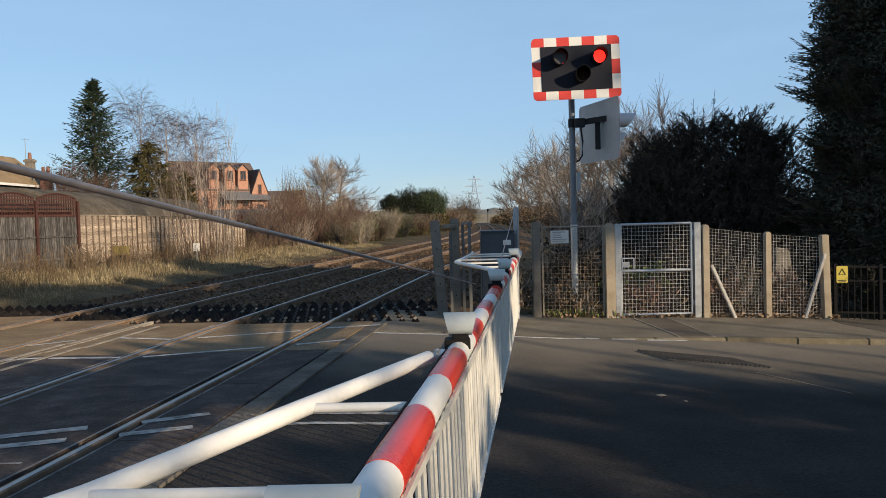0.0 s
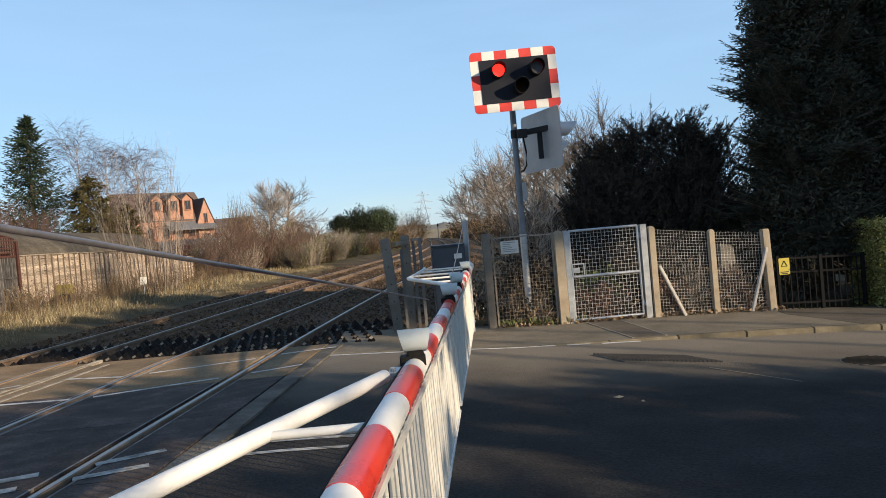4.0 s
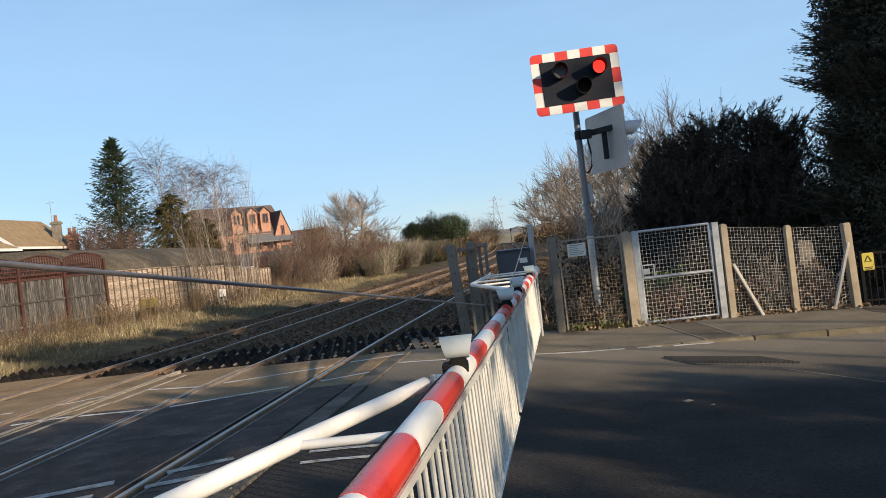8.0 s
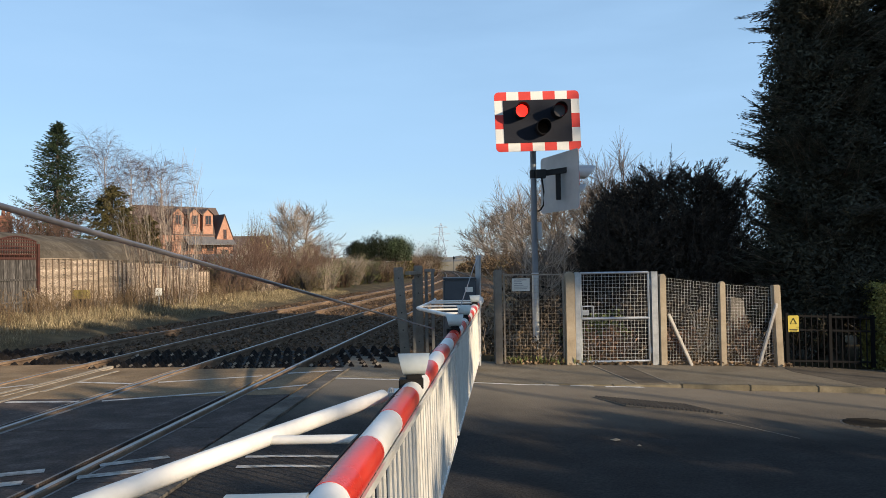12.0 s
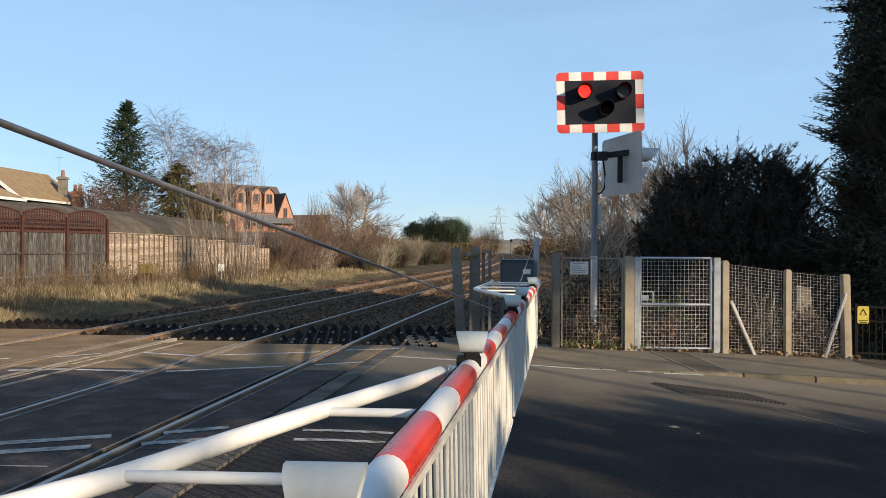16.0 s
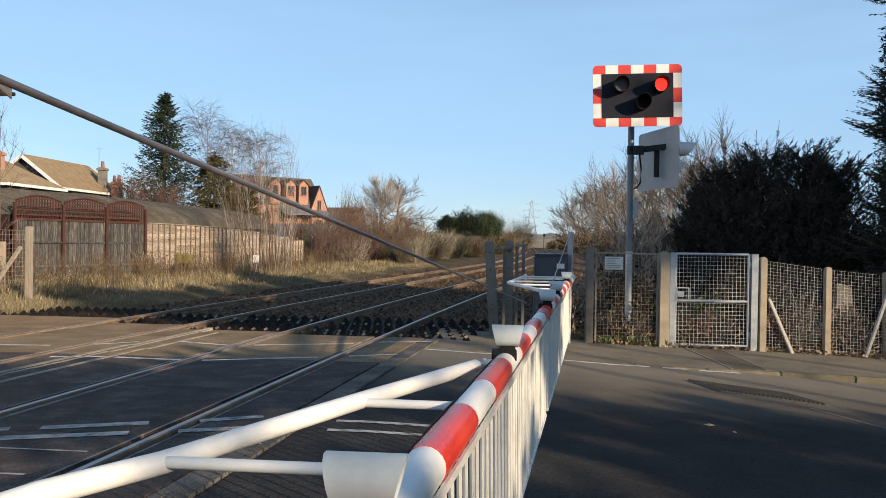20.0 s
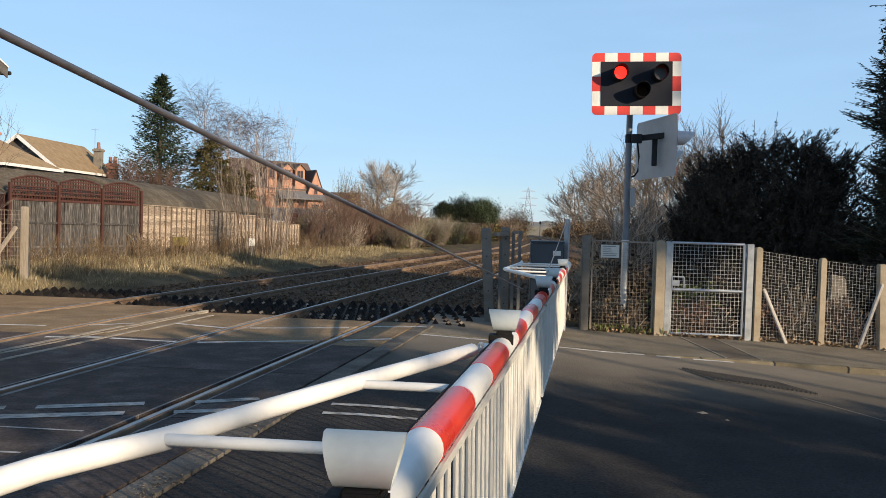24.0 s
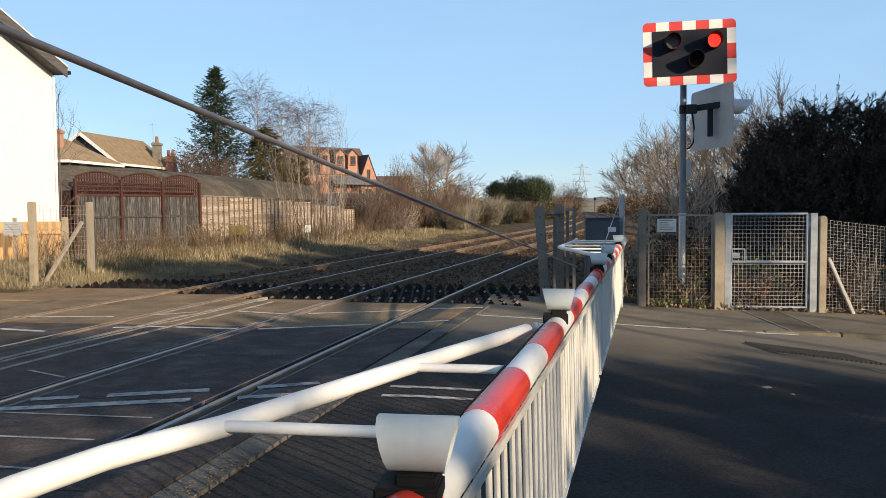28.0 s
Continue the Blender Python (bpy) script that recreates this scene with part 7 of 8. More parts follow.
for sg in (-1, 1):
    ye, ze = MID + sg * (HALF + 0.06), EAVE - 0.06 * kk
    s = Geo().extrude([(MID, RIDGE + 0.03), (ye, ze + 0.03), (ye, ze + 0.2), (MID, RIDGE + 0.2)], 'x', -24.2, -13.62)
    part("roof_slope", s, TILE_DARK, wh)
    s = Geo().extrude([(MID, RIDGE - 0.1), (ye, ze - 0.1), (ye, ze + 0.17), (MID, RIDGE + 0.17)], 'x', -13.615, -13.575)
    part("bargeboard", s, FASCIA, wh, "weathered dark bargeboard")
    s = Geo().extrude([(MID, RIDGE + 0.17), (ye, ze + 0.17), (ye, ze + 0.215), (MID, RIDGE + 0.215)], 'x', -13.66, -13.55)
    part("verge_capping", s, TRIM, wh, "white verge capping along the roof edge")
    s = Geo().extrude([(MID, RIDGE - 0.01), (ye, ze - 0.01), (ye, ze + 0.02), (MID, RIDGE + 0.02)], 'x', -13.995, -13.62)
    part("soffit", s, FASCIA, wh, "dark soffit boards")
    s = Geo().tube((-24.2, ye + sg * 0.07, ze + 0.04), (-13.55, ye + sg * 0.07, ze + 0.04), 0.055, n=8)
    part("gutter", s, IRON, wh, "black gutter")
s = Geo().tube((-13.95, MID + HALF - 0.03, 0.0), (-13.95, MID + HALF - 0.03, EAVE - 0.1), 0.034, n=8)
part("downpipe", s, RENDER, wh, "white painted downpipe")

# brown-roofed bungalow
bg = thing("bungalow", (-26.7, 45, 0), "bungalow with a brown tiled roof and white trim", "house")
gable_block(bg, -30.0, -25.8, 43.2, 49.8, 4.4, 6.0, 'y', GABLE, TILE_BROWN)
chimney(bg, -26.05, 48.5, 3.5, 5.9, 0.44, 0.44, CONC_DARK, 1)
chimney(bg, -25.1, 48.5, 3.0, 5.0, 0.55, 0.45, BRICK_RED, 2)
s = Geo().tube((-26.3, 48.5, 5.4), (-26.3, 48.5, 7.2), 0.02, n=6)
s.beam((-26.55, 48.5, 7.1), (-26.05, 48.5, 7.1), 0.02, 0.02)
part("aerial", s, GALV, bg)
bh = thing("bungalow", (-27.5, 38, 0), "low house with a brown hipped roof and a brick chimney", "house")
s = Geo().box((-28.0, 38.5, 1.9), (7.4, 4.6, 4.2))
part("wall", s, GABLE, bh)
s = Geo().add([(-32, 36, 4.05), (-24.1, 36, 4.05), (-24.1, 41, 4.05), (-32, 41, 4.05), (-29.4, 38.5, 5.7), (-26.8, 38.5, 5.7), (-32, 36, 3.95), (-24.1, 36, 3.95), (-24.1, 41, 3.95), (-32, 41, 3.95)],
              [(0, 1, 5, 4), (1, 2, 5), (2, 3, 4, 5), (3, 0, 4), (0, 6, 7, 1), (1, 7, 8, 2), (2, 8, 9, 3), (3, 9, 6, 0), (9, 8, 7, 6)])
part("hipped_roof", s, TILE_BROWN, bh, "brown tiled hipped roof")
s = Geo().box((-28.05, 35.95, 3.96), (8.0, 0.08, 0.14)).box((-24.06, 38.5, 3.96), (0.08, 5.1, 0.14))
part("gutter_board", s, TRIM, bh, "white gutter board")
chimney(bh, -25.5, 37.2, 3.9, 5.65, 0.5, 0.5, BRICK, 0)

# orange brick house with dormers
bk = thing("brick_house", (-33, 112, 0), "large orange brick house with gabled dormers and a slate pent roof", "house")
BK_ROT = math.atan2(0.66, 0.75)
BK = Matrix.Translation((-35.6, 103.0, 0)) @ Matrix.Rotation(BK_ROT, 4, 'Z')
mid_bk = BK @ Vector((5.9, 4.0, 0))
gable_block(bk, mid_bk.x - 5.9, mid_bk.x + 5.9, mid_bk.y - 4.0, mid_bk.y + 4.0, 6.3, 10.2, 'x', BRICK, TILE_DARK, trim=False, over=0.12, rot=BK_ROT)


def placed_window(parent, x, z, w, h, y=-0.05):
    p = BK @ Vector((x, y, z))
    n = BK.to_3x3() @ Vector((0, -1, 0))
    window(parent, p, w, h, (n.x, n.y), 0.05, BRICK_RED, "brown window frame")


for x in (4.55, 6.85, 8.75):
    s = Geo().extrude([(x - 0.72, 6.2), (x + 0.72, 6.2), (x + 0.72, 9.1), (x, 9.75), (x - 0.72, 9.1)], 'y', -0.04, 3.6)
    dm = part("dormer", moved(s, BK), BRICK, bk, "gabled brick dormer")
    for sg in (-1, 1):
        s = Geo().extrude([(x, 9.77), (x + sg * 0.95, 8.92), (x + sg * 0.95, 9.07), (x, 9.93)], 'y', -0.25, 3.7)
        part("dormer_roof", moved(s, BK), TILE_DARK, dm)
    placed_window(bk, x, 8.3, 0.8, 1.2, -0.09)
# cross gable at the far end of the front
s = Geo().extrude([(9.75, -0.2), (12.1, -0.2), (12.1, 6.0), (10.92, 9.0), (9.75, 6.0)], 'y', -0.6, 3.8)
wing = part("gable_wing", moved(s, BK), BRICK, bk, "sunlit brick gable wing")
for sg in (-1, 1):
    s = Geo().extrude([(10.92, 9.02), (10.92 + sg * 1.3, 5.7), (10.92 + sg * 1.3, 5.85), (10.92, 9.18)], 'y', -0.75, 3.9)
    part("wing_roof", moved(s, BK), TILE_DARK, wing)
for z in (2.4, 4.7):
    for x in (1.3, 3.2, 5.4, 7.4, 9.0):
        placed_window(bk, x, z, 0.9, 1.3)
placed_window(bk, 10.92, 6.4, 0.5, 1.3, -0.65)
placed_window(bk, 10.92, 3.6, 1.0, 1.4, -0.65)
s = Geo().extrude([(-1.5, 4.9), (0.05, 6.0), (0.05, 6.15), (-1.5, 5.05)], 'x', 5.2, 12.2)
part("lean_to_roof", moved(s, BK), SLATE, bk, "slate pent roof along the front")
hs = thing("far_house", (-24, 125, 0), "far house with a dark roof", "house")
gable_block(hs, -30.5, -24.5, 124, 131, 4.6, 6.7, 'x', BRICK_RED, TILE_DARK, trim=False)
gable_block(hs, -15.2, -13.4, 99, 104, 3.2, 4.7, 'y', BRICK, TILE_DARK, trim=False)
gr = thing("garage", (-16.4, 62, 0), "small garage with a slate roof and white bargeboards", "garage")
gable_block(gr, -19.5, -14.6, 60, 65, 1.7, 2.6, 'x', BRICK_RED, SLATE)
s = Geo()
for sg in (-1, 1):
    s.beam((-14.25, 62.5, 2.75), (-14.25, 62.5 + sg * 2.6, 1.75), 0.06, 0.16)
part("bargeboard", s, TRIM, gr, "white bargeboard")
s = Geo()
for i in range(12):
    s.beam((-14.2 + 0.0, 50 + i * 0.25, 1.4), (-14.2, 50 + i * 0.25, 2.2), 0.04, 0.03)
for z in (1.4, 1.65, 1.9, 2.15):
    s.beam((-14.2, 50, z), (-14.2, 52.8, z), 0.03, 0.04)
s.beam((-14.2, 50, 0), (-14.2, 50, 2.2), 0.1, 0.1)
s.beam((-14.2, 52.8, 0), (-14.2, 52.8, 2.2), 0.1, 0.1)
solo("garden_trellis", s, WOOD_BROWN, "red-brown garden trellis screen", "trellis")

# ---- left side plants ----
conifer("spruce", (-21.75, 48, 0), 10.5, 3.4, 201, "dark green pointed spruce behind the shed", SPRUCE, boughs=400, fronds=32, size=0.26, core=12, base=1.0, shape=0.82, rise=-0.2, jag=0.5, droop=0.35, tip_up=0.55, width=0.12, pairs=5, spread=0.9)
conifer("garden_conifer", (-18.5, 48.0, 0), 6.7, 1.9, 207, "olive-brown drooping garden conifer beside the spruce", OLIVE, boughs=170, fronds=26, size=0.34, core=10, base=0.8, shape=0.45, rise=-0.1, jag=0.4, droop=0.6, tip_up=-0.2, width=0.1, pairs=5)
conifer("garden_conifer", (-17.1, 49.5, 0), 5.0, 1.2, 208, "olive-brown drooping garden conifer behind the birches", OLIVE, boughs=120, fronds=24, size=0.34, core=10, base=0.8, shape=0.45, rise=-0.1, jag=0.4, droop=0.6, tip_up=-0.2, width=0.1, pairs=5)
for x, y, h, rad, sd in ((-20.0, 50.5, 9.9, 2.0, 202), (-18.2, 50, 8.8, 1.9, 203), (-16.9, 52, 8.8, 1.8, 205)):
    bare_tree("silver_birch", (x, y, 0), h, rad, 0.11, sd, "bare silver birch with fine drooping twigs", BIRCH, BIRCH_TWIG, limbs=34, seconds=8, twigs=8, base=0.22, tw=0.0047, rise=1.1, droop=0.34, tl=0.12, bend=0.25, group="birches")
sp = thing("sapling_clump", (-10.2, 30.2, 0.05), "clump of thin bare saplings fanning out before the fence", "tree")
r5 = random.Random(9)
for i in range(64):
    st = Geo()
    u = r5.uniform(-1, 1)
    b = Vector((-9.6 + 1.1 * u, 30.2 + r5.gauss(0, 0.3), -0.05))
    h = r5.uniform(2.6, 6.0) * (1 - 0.25 * u * u)
    ts, td = grow(st, b, Vector((0.2 * u - 0.05 + r5.uniform(-0.1, 0.1), r5.uniform(-0.1, 0.1), 1)), h, r5.uniform(0.008, 0.015), 0.003, r5, 7, 0.04, 0.03, 5)
    for k in range(12):
        f = r5.uniform(1.6, 6.9)
        grow(st, ts[int(f)].lerp(ts[int(f) + 1], f - int(f)), td[int(f)] + Vector((r5.uniform(-0.5, 0.5), r5.uniform(-0.5, 0.5), 0.25)), r5.uniform(0.4, 1.3), 0.004, 0.0024, r5, 3, 0.1, 0.06, 3)
    part("sapling_stem", st, PALE_TWIG if i % 2 == 0 else RED_TWIG if i % 4 == 1 else TWIG, sp, "thin bare stem")
for x, y, h, sd in ((-23.2, 45.2, 4.3, 216), (-22.2, 45.0, 4.9, 217), (-21.2, 45.2, 4.6, 218), (-20.2, 45.0, 4.2, 219)):
    bare_tree("garden_bush", (x, y, 0), h, 0.9, 0.03, sd, "upright red-brown bare bush at the foot of the spruce", RED_TWIG, RED_TWIG, stems=4, limbs=9, seconds=5, twigs=4, base=0.2, tw=0.006, rise=1.8, tl=0.14, group="garden bushes")
for x, y, h, sd in ((-20.6, 45.5, 4.6, 211), (-22.6, 45.5, 4.2, 212), (-19.2, 46.5, 4.6, 213)):
    shrub("garden_shrub", (x, y, 0), (1.5, 1.2, h), sd, "brown-green garden shrubs behind the shed", SHRUB_GREEN if sd == 213 else SHRUB_BROWN, leaves=420, leaf_size=0.11, stems=200, twig=RED_TWIG)
bare_tree("garden_sapling", (-14.15, 20.6, 0.1), 5.6, 0.7, 0.03, 215, "thin bare sapling beside the white house", TWIG, TWIG, stems=2, limbs=7, seconds=4, twigs=3, tw=0.003, rise=1.2)
bare_tree("round_tree", (-11.5, 69, 0), 7.0, 2.7, 0.16, 204, "dense bare tree with fine pale twigs on the railway bank", BARK, PALE_TWIG, limbs=40, seconds=12, twigs=11, base=0.12, tw=0.0065, rise=0.4, tl=0.12, leader=0.85, bend=0.35)
bare_tree("round_tree", (-10.4, 70.5, 0), 7.4, 2.7, 0.2, 206, "spreading dark bare tree with twisted limbs on the railway bank", BARK, BARK, limbs=30, seconds=10, twigs=8, base=0.2, tw=0.0095, rise=0.35, tl=0.1, leader=0.8, bend=0.6)
bank = (
        (-6.6, 46, 1.2, 1.2, 270, SHRUB_BROWN, "brown winter scrub on the bank"), (-7.8, 48.5, 1.5, 1.6, 271, SHRUB_BROWN, "brown winter scrub on the bank"), (-6.2, 51.5, 1.4, 1.4, 272, SHRUB_GREEN, "green-brown scrub on the bank"),
        (-7.6, 55.5, 1.8, 1.9, 273, SHRUB_BROWN, "brown winter scrub on the bank"), (-5.8, 58, 1.5, 1.5, 274, LAUREL, "dark green scrub on the bank"), (-5.6, 64, 1.7, 1.8, 275, SHRUB_BROWN, "brown winter scrub on the bank"),
        (-5.0, 70, 1.8, 1.8, 276, SHRUB_GREEN, "green-brown scrub on the bank"), (-3.8, 76, 1.8, 1.8, 277, SHRUB_BROWN, "brown winter scrub on the bank"), (-8.8, 44, 1.4, 1.5, 278, SHRUB_BROWN, "brown winter scrub on the bank"),
        (-8.8, 47, 1.5, 1.8, 279, SHRUB_BROWN, "brown winter scrub on the bank"), (1.6, 132, 3.0, 4.0, 280, SHRUB_BROWN, "brown winter scrub on the bank"), (-2.4, 110, 3.0, 3.6, 281, SHRUB_BROWN, "brown winter scrub on the bank"),
        (-11.3, 43.2, 1.0, 1.7, 220, SHRUB_BROWN, "brown winter scrub on the bank"),
        (-10.4, 45.5, 1.3, 2.0, 221, SHRUB_BROWN, "brown winter scrub on the bank"),
        (-11.6, 47.5, 1.6, 2.6, 222, SHRUB_GREEN, "green-brown scrub on the bank"),
        (-9.8, 49.5, 1.6, 2.2, 223, SHRUB_BROWN, "brown winter scrub on the bank"),
        (-11.8, 52, 2.0, 3.2, 224, SHRUB_BROWN, "brown winter scrub on the bank"),
        (-9.6, 54, 1.8, 2.6, 225, SHRUB_GREEN, "green-brown scrub on the bank"),
        (-11.3, 54.0, 1.2, 4.6, 226, HEDGE, "yellow-green evergreen bush on the bank"),
        (-10.4, 58.5, 1.9, 3.4, 227, SHRUB_BROWN, "brown winter scrub on the bank"),
        (-8.2, 60, 1.8, 2.4, 228, SHRUB_BROWN, "brown winter scrub on the bank"),
        (-12.2, 63, 2.2, 3.9, 229, SHRUB_BROWN, "brown winter scrub on the bank"),
        (-9.4, 65, 2.2, 3.3, 230, SHRUB_GREEN, "green-brown scrub on the bank"),
        (-7.4, 67, 1.8, 2.2, 231, SHRUB_GREEN, "green-brown scrub on the bank"),
        (-10.2, 71, 2.5, 3.6, 232, SHRUB_BROWN, "brown winter scrub on the bank"),
        (-7.4, 73, 2.2, 2.6, 233, SHRUB_BROWN, "brown winter scrub on the bank"),
        (-8.6, 78, 2.4, 3.0, 234, SHRUB_GREEN, "green-brown scrub on the bank"),
        (-6.0, 80, 2.2, 2.2, 235, SHRUB_GREEN, "green-brown scrub on the bank"),
        (-4.6, 86, 2.2, 2.2, 236, SHRUB_BROWN, "brown winter scrub on the bank"),
        (-3.6, 95, 2.6, 2.6, 237, SHRUB_BROWN, "brown winter scrub on the bank"),
        (-1.6, 106, 3.0, 3.0, 238, SHRUB_BROWN, "brown winter scrub on the bank"),
        (-0.2, 122, 3.4, 3.2, 239, SHRUB_BROWN, "brown winter scrub on the bank"),
        (-0.4, 145, 4.2, 3.6, 240, SHRUB_BROWN, "brown winter scrub on the bank"),
        (-14.5, 56, 2.2, 3.4, 241, SHRUB_BROWN, "brown winter scrub on the bank"),
        (-16.5, 75, 3.5, 4.0, 242, SHRUB_BROWN, "brown winter scrub on the bank"),
        (-12, 86, 3.6, 3.6, 243, SHRUB_BROWN, "brown winter scrub on the bank"))
for x, y, sx, h, sd, mt, lb in bank:
    h = h * (1.6 if sd >= 270 else 1.2)
    shrub("bank_scrub", (x, y, 0), (sx, sx, h), sd, lb, OLIVE if sd % 5 in (0, 2) and mt is SHRUB_BROWN else mt, leaves=2300, leaf_size=0.045 + (y - 40) * 0.0011, stems=420, twig=(TWIG, RED_TWIG, PALE_TWIG)[sd % 3], clumps=26, group="bank scrub")
for x, y, z, h, rr, sd, mt in ((-6.9, 91, 2.4, 2.4, 2.0, 241, EVERDARK), (-4.9, 91.5, 2.2, 3.4, 2.2, 242, EVERDARK), (-2.7, 92, 2.2, 3.5, 1.9, 243, LAUREL)):
    eg = shrub("dark_evergreen", (x, y, z), (rr, rr, h), sd, "dark green evergreen with a flat-bottomed crown beside the line", mt, leaves=9000, leaf_size=0.2, stems=90, clumps=46, width=0.16, up=0.6)
    tr = Geo()
    for k in range(4):
        tr.tube((x + 0.25 * k - 0.4, y, -0.2), (x + 0.6 * k - 0.9, y, z + 0.7), 0.09, 0.06, n=5)
    part("trunk", tr, BARK, eg, "short dark trunks")

for i, (x, y) in enumerate(((-10.2, 41.6), (-9.6, 42.6), (-9.0, 43.4), (-8.5, 44.6), (-9.3, 45.4), (-8.0, 46.4), (-7.4, 48.6), (-6.9, 50.6), (-6.4, 53.0))):
    bare_tree("bank_briar", (x, y, 0), 2.2 + 0.35 * (i % 3), 0.8, 0.02, 300 + i, "upright red-brown briar stems at the end of the fence", RED_TWIG, RED_TWIG, stems=5, limbs=7, seconds=4, twigs=4, base=0.1, tw=0.005, rise=1.6, tl=0.16, group="bank briars")
for i, (x, y) in enumerate(((-13.2, 22.0), (-12.6, 24.0), (-12.2, 25.8), (-11.9, 27.6), (-11.6, 29.4), (-11.4, 31.2), (-11.2, 33.0), (-11.0, 34.8), (-10.8, 36.8), (-10.6, 38.8), (-10.4, 40.8))):
    shrub("fence_foot_growth", (x, y, 0.05), (0.55, 0.9, 0.55 + 0.25 * (i % 3)), 260 + i, "dead brown growth along the foot of the fence", SHRUB_BROWN, leaves=420, leaf_size=0.07, stems=110, twig=TWIG if i % 2 else PALE_TWIG, clumps=12, width=0.25, group="fence foot growth")

for i in range(16):
    y = 98 + i * 11.0
    for side, w in ((-8.2, 2.4), (5.2, 2.0)):
        x = smooth_x(y) + side + 0.8 * math.sin(i * 2.1)
        shrub("lineside_scrub", (x, y, -0.1), (w, 3.2, 2.6 + 0.7 * math.sin(i * 1.7)), 330 + 2 * i + (side > 0), "hazy brown scrub where the line curves away", SHRUB_BROWN if i % 3 else OLIVE, leaves=700, leaf_size=0.2 + y * 0.0007, stems=120, twig=PALE_TWIG if i % 2 else TWIG, clumps=16, group="lineside scrub")

# dry verge grass in tufts
gr = Geo()
r6 = random.Random(12)
for i in range(6500):
    y = 12.6 + 36 * r6.random() ** 1.8
    lo, hi = smooth_x(y) - 12.0, smooth_x(y) - 6.3
    x = r6.uniform(max(lo, -13.4), hi)
    clump = noise.noise((x * 0.7, y * 0.7, 8))
    if clump < 0.0 and r6.random() < 0.72:
        continue
    tall = (0.08 + 0.16 * min(1, max(0, (hi - x) / 2.2))) * (1 + 0.9 * clump)
    for k in range(15):
        p = Vector((x + r6.gauss(0, 0.1), y + r6.gauss(0, 0.1), ground_z(x, y) - 0.03))
        d = Vector((r6.gauss(0, 0.42), r6.gauss(0, 0.42), 1)).normalized()
        leaf(gr, p, d, tall * r6.uniform(0.5, 1.5), r6, 0.014 + y * 0.0004)
solo("verge_grass", gr, GRASS, "tall dry yellow grass on the railway verge", "grass", kind="stuff")
gw = Geo()
for i in range(420):
    y = 15 + 24 * r6.random()
    x = r6.uniform(-12.3, smooth_x(y) - 8.0)
    for k in range(3):
        p = Vector((x + r6.gauss(0, 0.1), y + r6.gauss(0, 0.1), 0.05))
        d = Vector((r6.gauss(0, 0.2), r6.gauss(0, 0.2), 1)).normalized()
        h = r6.uniform(0.4, 1.1)
        gw.tube(p, p + d * h, 0.006, 0.003, n=3, caps=False)
        for j in range(3):
            q = p + d * h * r6.uniform(0.5, 1)
            gw.tube(q, q + Vector((r6.gauss(0, 0.12), r6.gauss(0, 0.12), 0.16)), 0.004, 0.002, n=3, caps=False)
solo("dead_stalks", gw, SHRUB_BROWN, "dead brown weed stalks among the grass", "weeds", kind="stuff")

# ---- far distance ----
py = thing("pylon", (16.5, 700, 0), "lattice steel electricity pylon on the horizon", "pylon")
s = Geo()
lev = [(0, 6.5), (12, 4.2), (22, 2.5), (30, 1.5), (36, 1.1), (39.5, 0.2)]
for (z0, w0), (z1, w1) in zip(lev[:-1], lev[1:]):
    c0 = [(16.5 + a * w0, 700 + b * w0, z0) for a, b in ((-1, -1), (1, -1), (1, 1), (-1, 1))]
    c1 = [(16.5 + a * w1, 700 + b * w1, z1) for a, b in ((-1, -1), (1, -1), (1, 1), (-1, 1))]
    for i in range(4):
        s.beam(c0[i], c1[i], 0.4, 0.4)
        s.beam(c0[i], c1[(i + 1) % 4], 0.25, 0.25)
        s.beam(c0[(i + 1) % 4], c1[i], 0.25, 0.25)
for z, w in ((24, 7), (30, 8.5), (36, 6)):
    s.beam((16.5 - w, 700, z), (16.5 + w, 700, z), 0.4, 0.4)
    s.beam((16.5 - w, 700, z), (16.5, 700, z + 1.8), 0.3, 0.3)
    s.beam((16.5 + w, 700, z), (16.5, 700, z + 1.8), 0.3, 0.3)
part("lattice", s, paint("hazy_steel", [(0.36, 0.42, 0.5), (0.42, 0.48, 0.56)], 0.8, bump=0), py)
HAZE = paint("hazy_woodland", [(0.12, 0.115, 0.1), (0.18, 0.17, 0.145), (0.24, 0.22, 0.18)], 0.95, scale=0.08, fine=0.6, bump=0, speck=0.3)
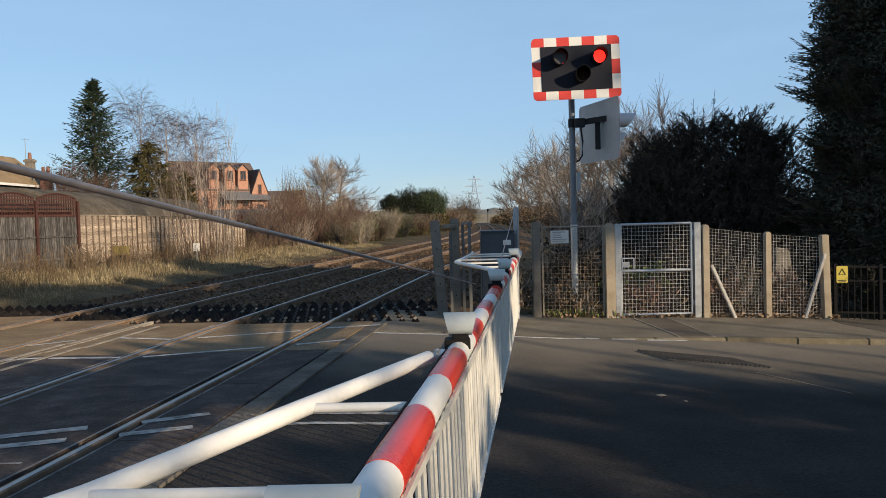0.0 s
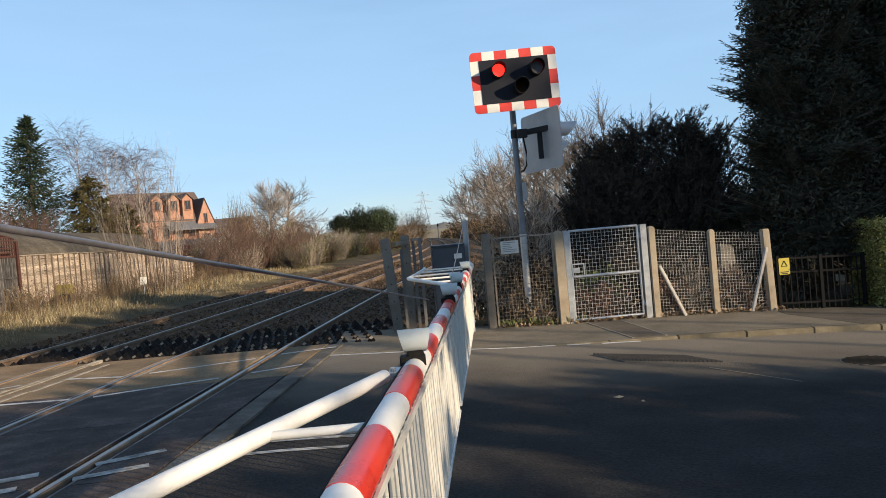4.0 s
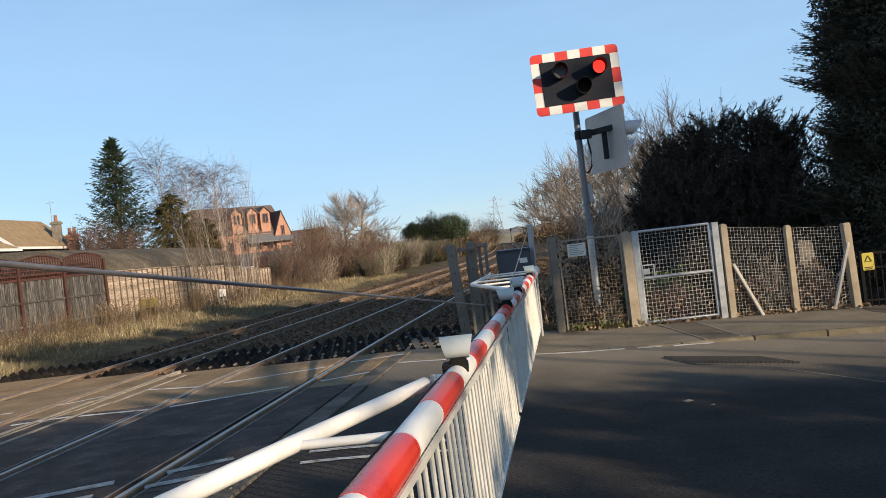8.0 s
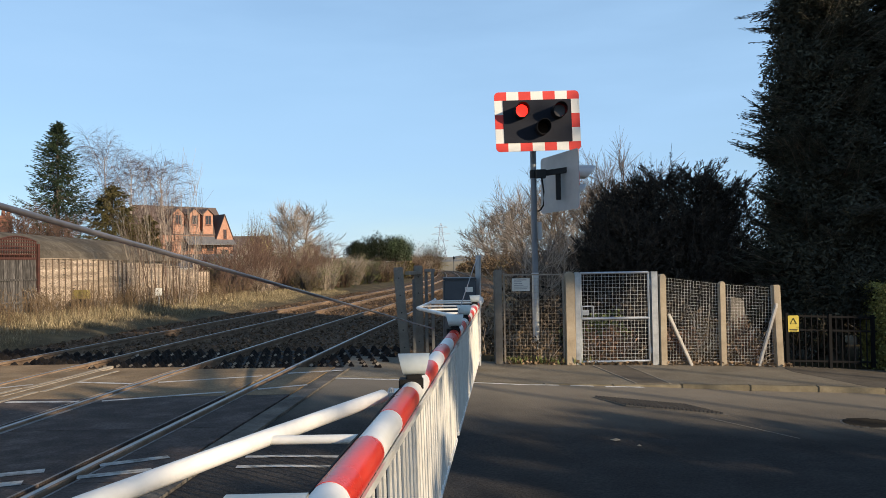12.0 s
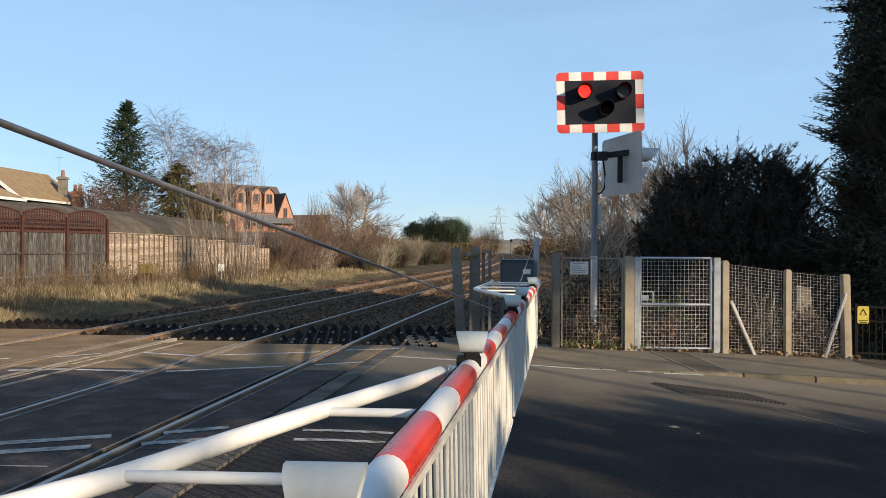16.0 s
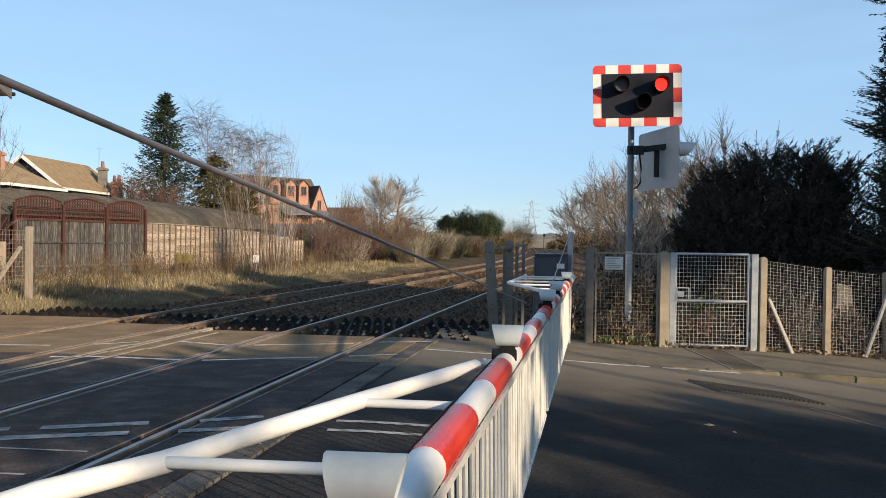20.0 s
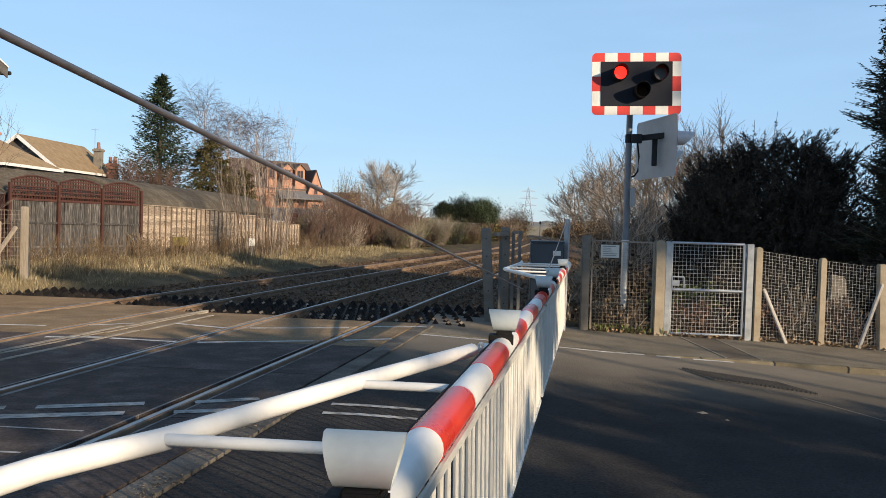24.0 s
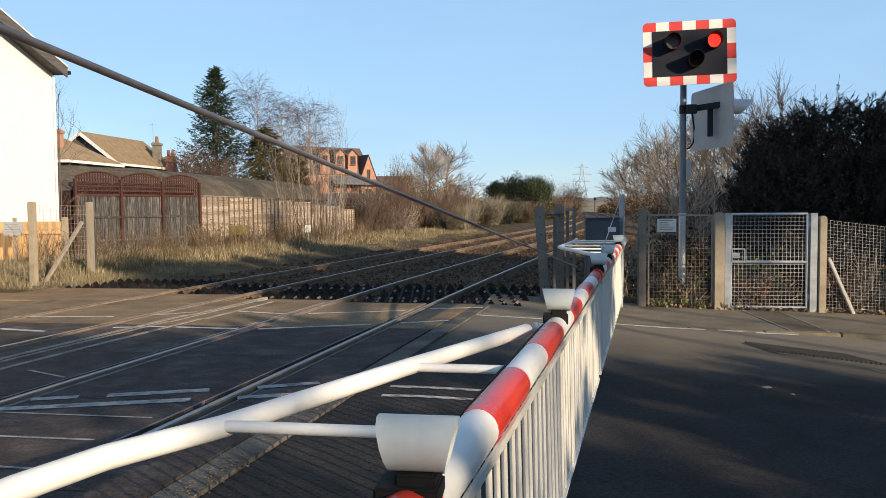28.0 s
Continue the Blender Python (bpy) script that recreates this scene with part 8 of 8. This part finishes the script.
for yy, hh, sd in ((330, 4.6, 3), (420, 6.5, 9), (560, 9.0, 17)):
    fw = Geo()
    xs = np.linspace(-420, 420, 561)
    top = [max(1.0, hh * (1 + 0.3 * noise.noise((x * 0.02, sd, 1)) + 0.18 * noise.noise((x * 0.13, sd, 4)) + 0.14 * noise.noise((x * 0.6, sd, 6)))) for x in xs]
    n = len(xs)
    fw.add([(x, yy, -1) for x in xs] + [(x, yy, t * 0.8) for x, t in zip(xs, top)] + [(x, yy + 12, t) for x, t in zip(xs, top)] + [(x, yy + 30, -1) for x in xs],
           [(r_ * n + i, r_ * n + i + 1, (r_ + 1) * n + i + 1, (r_ + 1) * n + i) for r_ in range(3) for i in range(n - 1)])
    solo("far_woodland", fw, HAZE, "hazy brown line of distant winter woodland", "woodland", kind="stuff")
for x, y, z, lb in ((6.0, 150, 3.1, "distant railway signal post beside the line"), (-8.4, 75, 3.0, "white railway signal post on the bank")):
    fs = thing("railway_signal", (x, y, 0), lb, "railway signal", "railway signals")
    s = Geo().tube((x, y, -0.2), (x, y, z), 0.08, n=8)
    part("post", s, CABINET if y > 100 else TRIM, fs)
    s = Geo().box((x, y - 0.1, z), (0.3, 0.2, 0.55))
    part("signal_head", s, BLACK if y > 100 else GREYPAINT, fs, bevel=0.03)


# ---- what moves: the two red lamps flash in turn ----
def flashes():
    """Times at which the left lamp lights and goes out, kept clear of whole seconds."""
    out = []
    for k in range(-1, 38):
        for t in (0.06 + 0.7435 * k, 0.06 + 0.7435 * k + 0.38):
            near_s = round(t)
            if abs(t - near_s) < 0.1:
                t = near_s + (0.1 if t >= near_s else -0.1)
            out.append(round(t, 3))
    return out


def motions():
    for index, lamp in enumerate(turning):
        home = Matrix.Translation(lamp.location)
        # the left lamp begins dark, the right one lit
        angle = 180 if index == 0 else 0
        rows = [(0.0, home @ Matrix.Rotation(radians(angle), 4, 'Z'))]
        for t in flashes():
            if t < 0.08 or t > 27.93:
                continue
            step = -60 if angle == 180 else 60
            for k in range(4):
                rows.append((t - 0.05 + k / 30, home @ Matrix.Rotation(radians(angle + step * k), 4, 'Z')))
            angle += 3 * step
        rows.append((28.0, home @ Matrix.Rotation(radians(angle), 4, 'Z')))
        walk(lamp, rows)


motions()
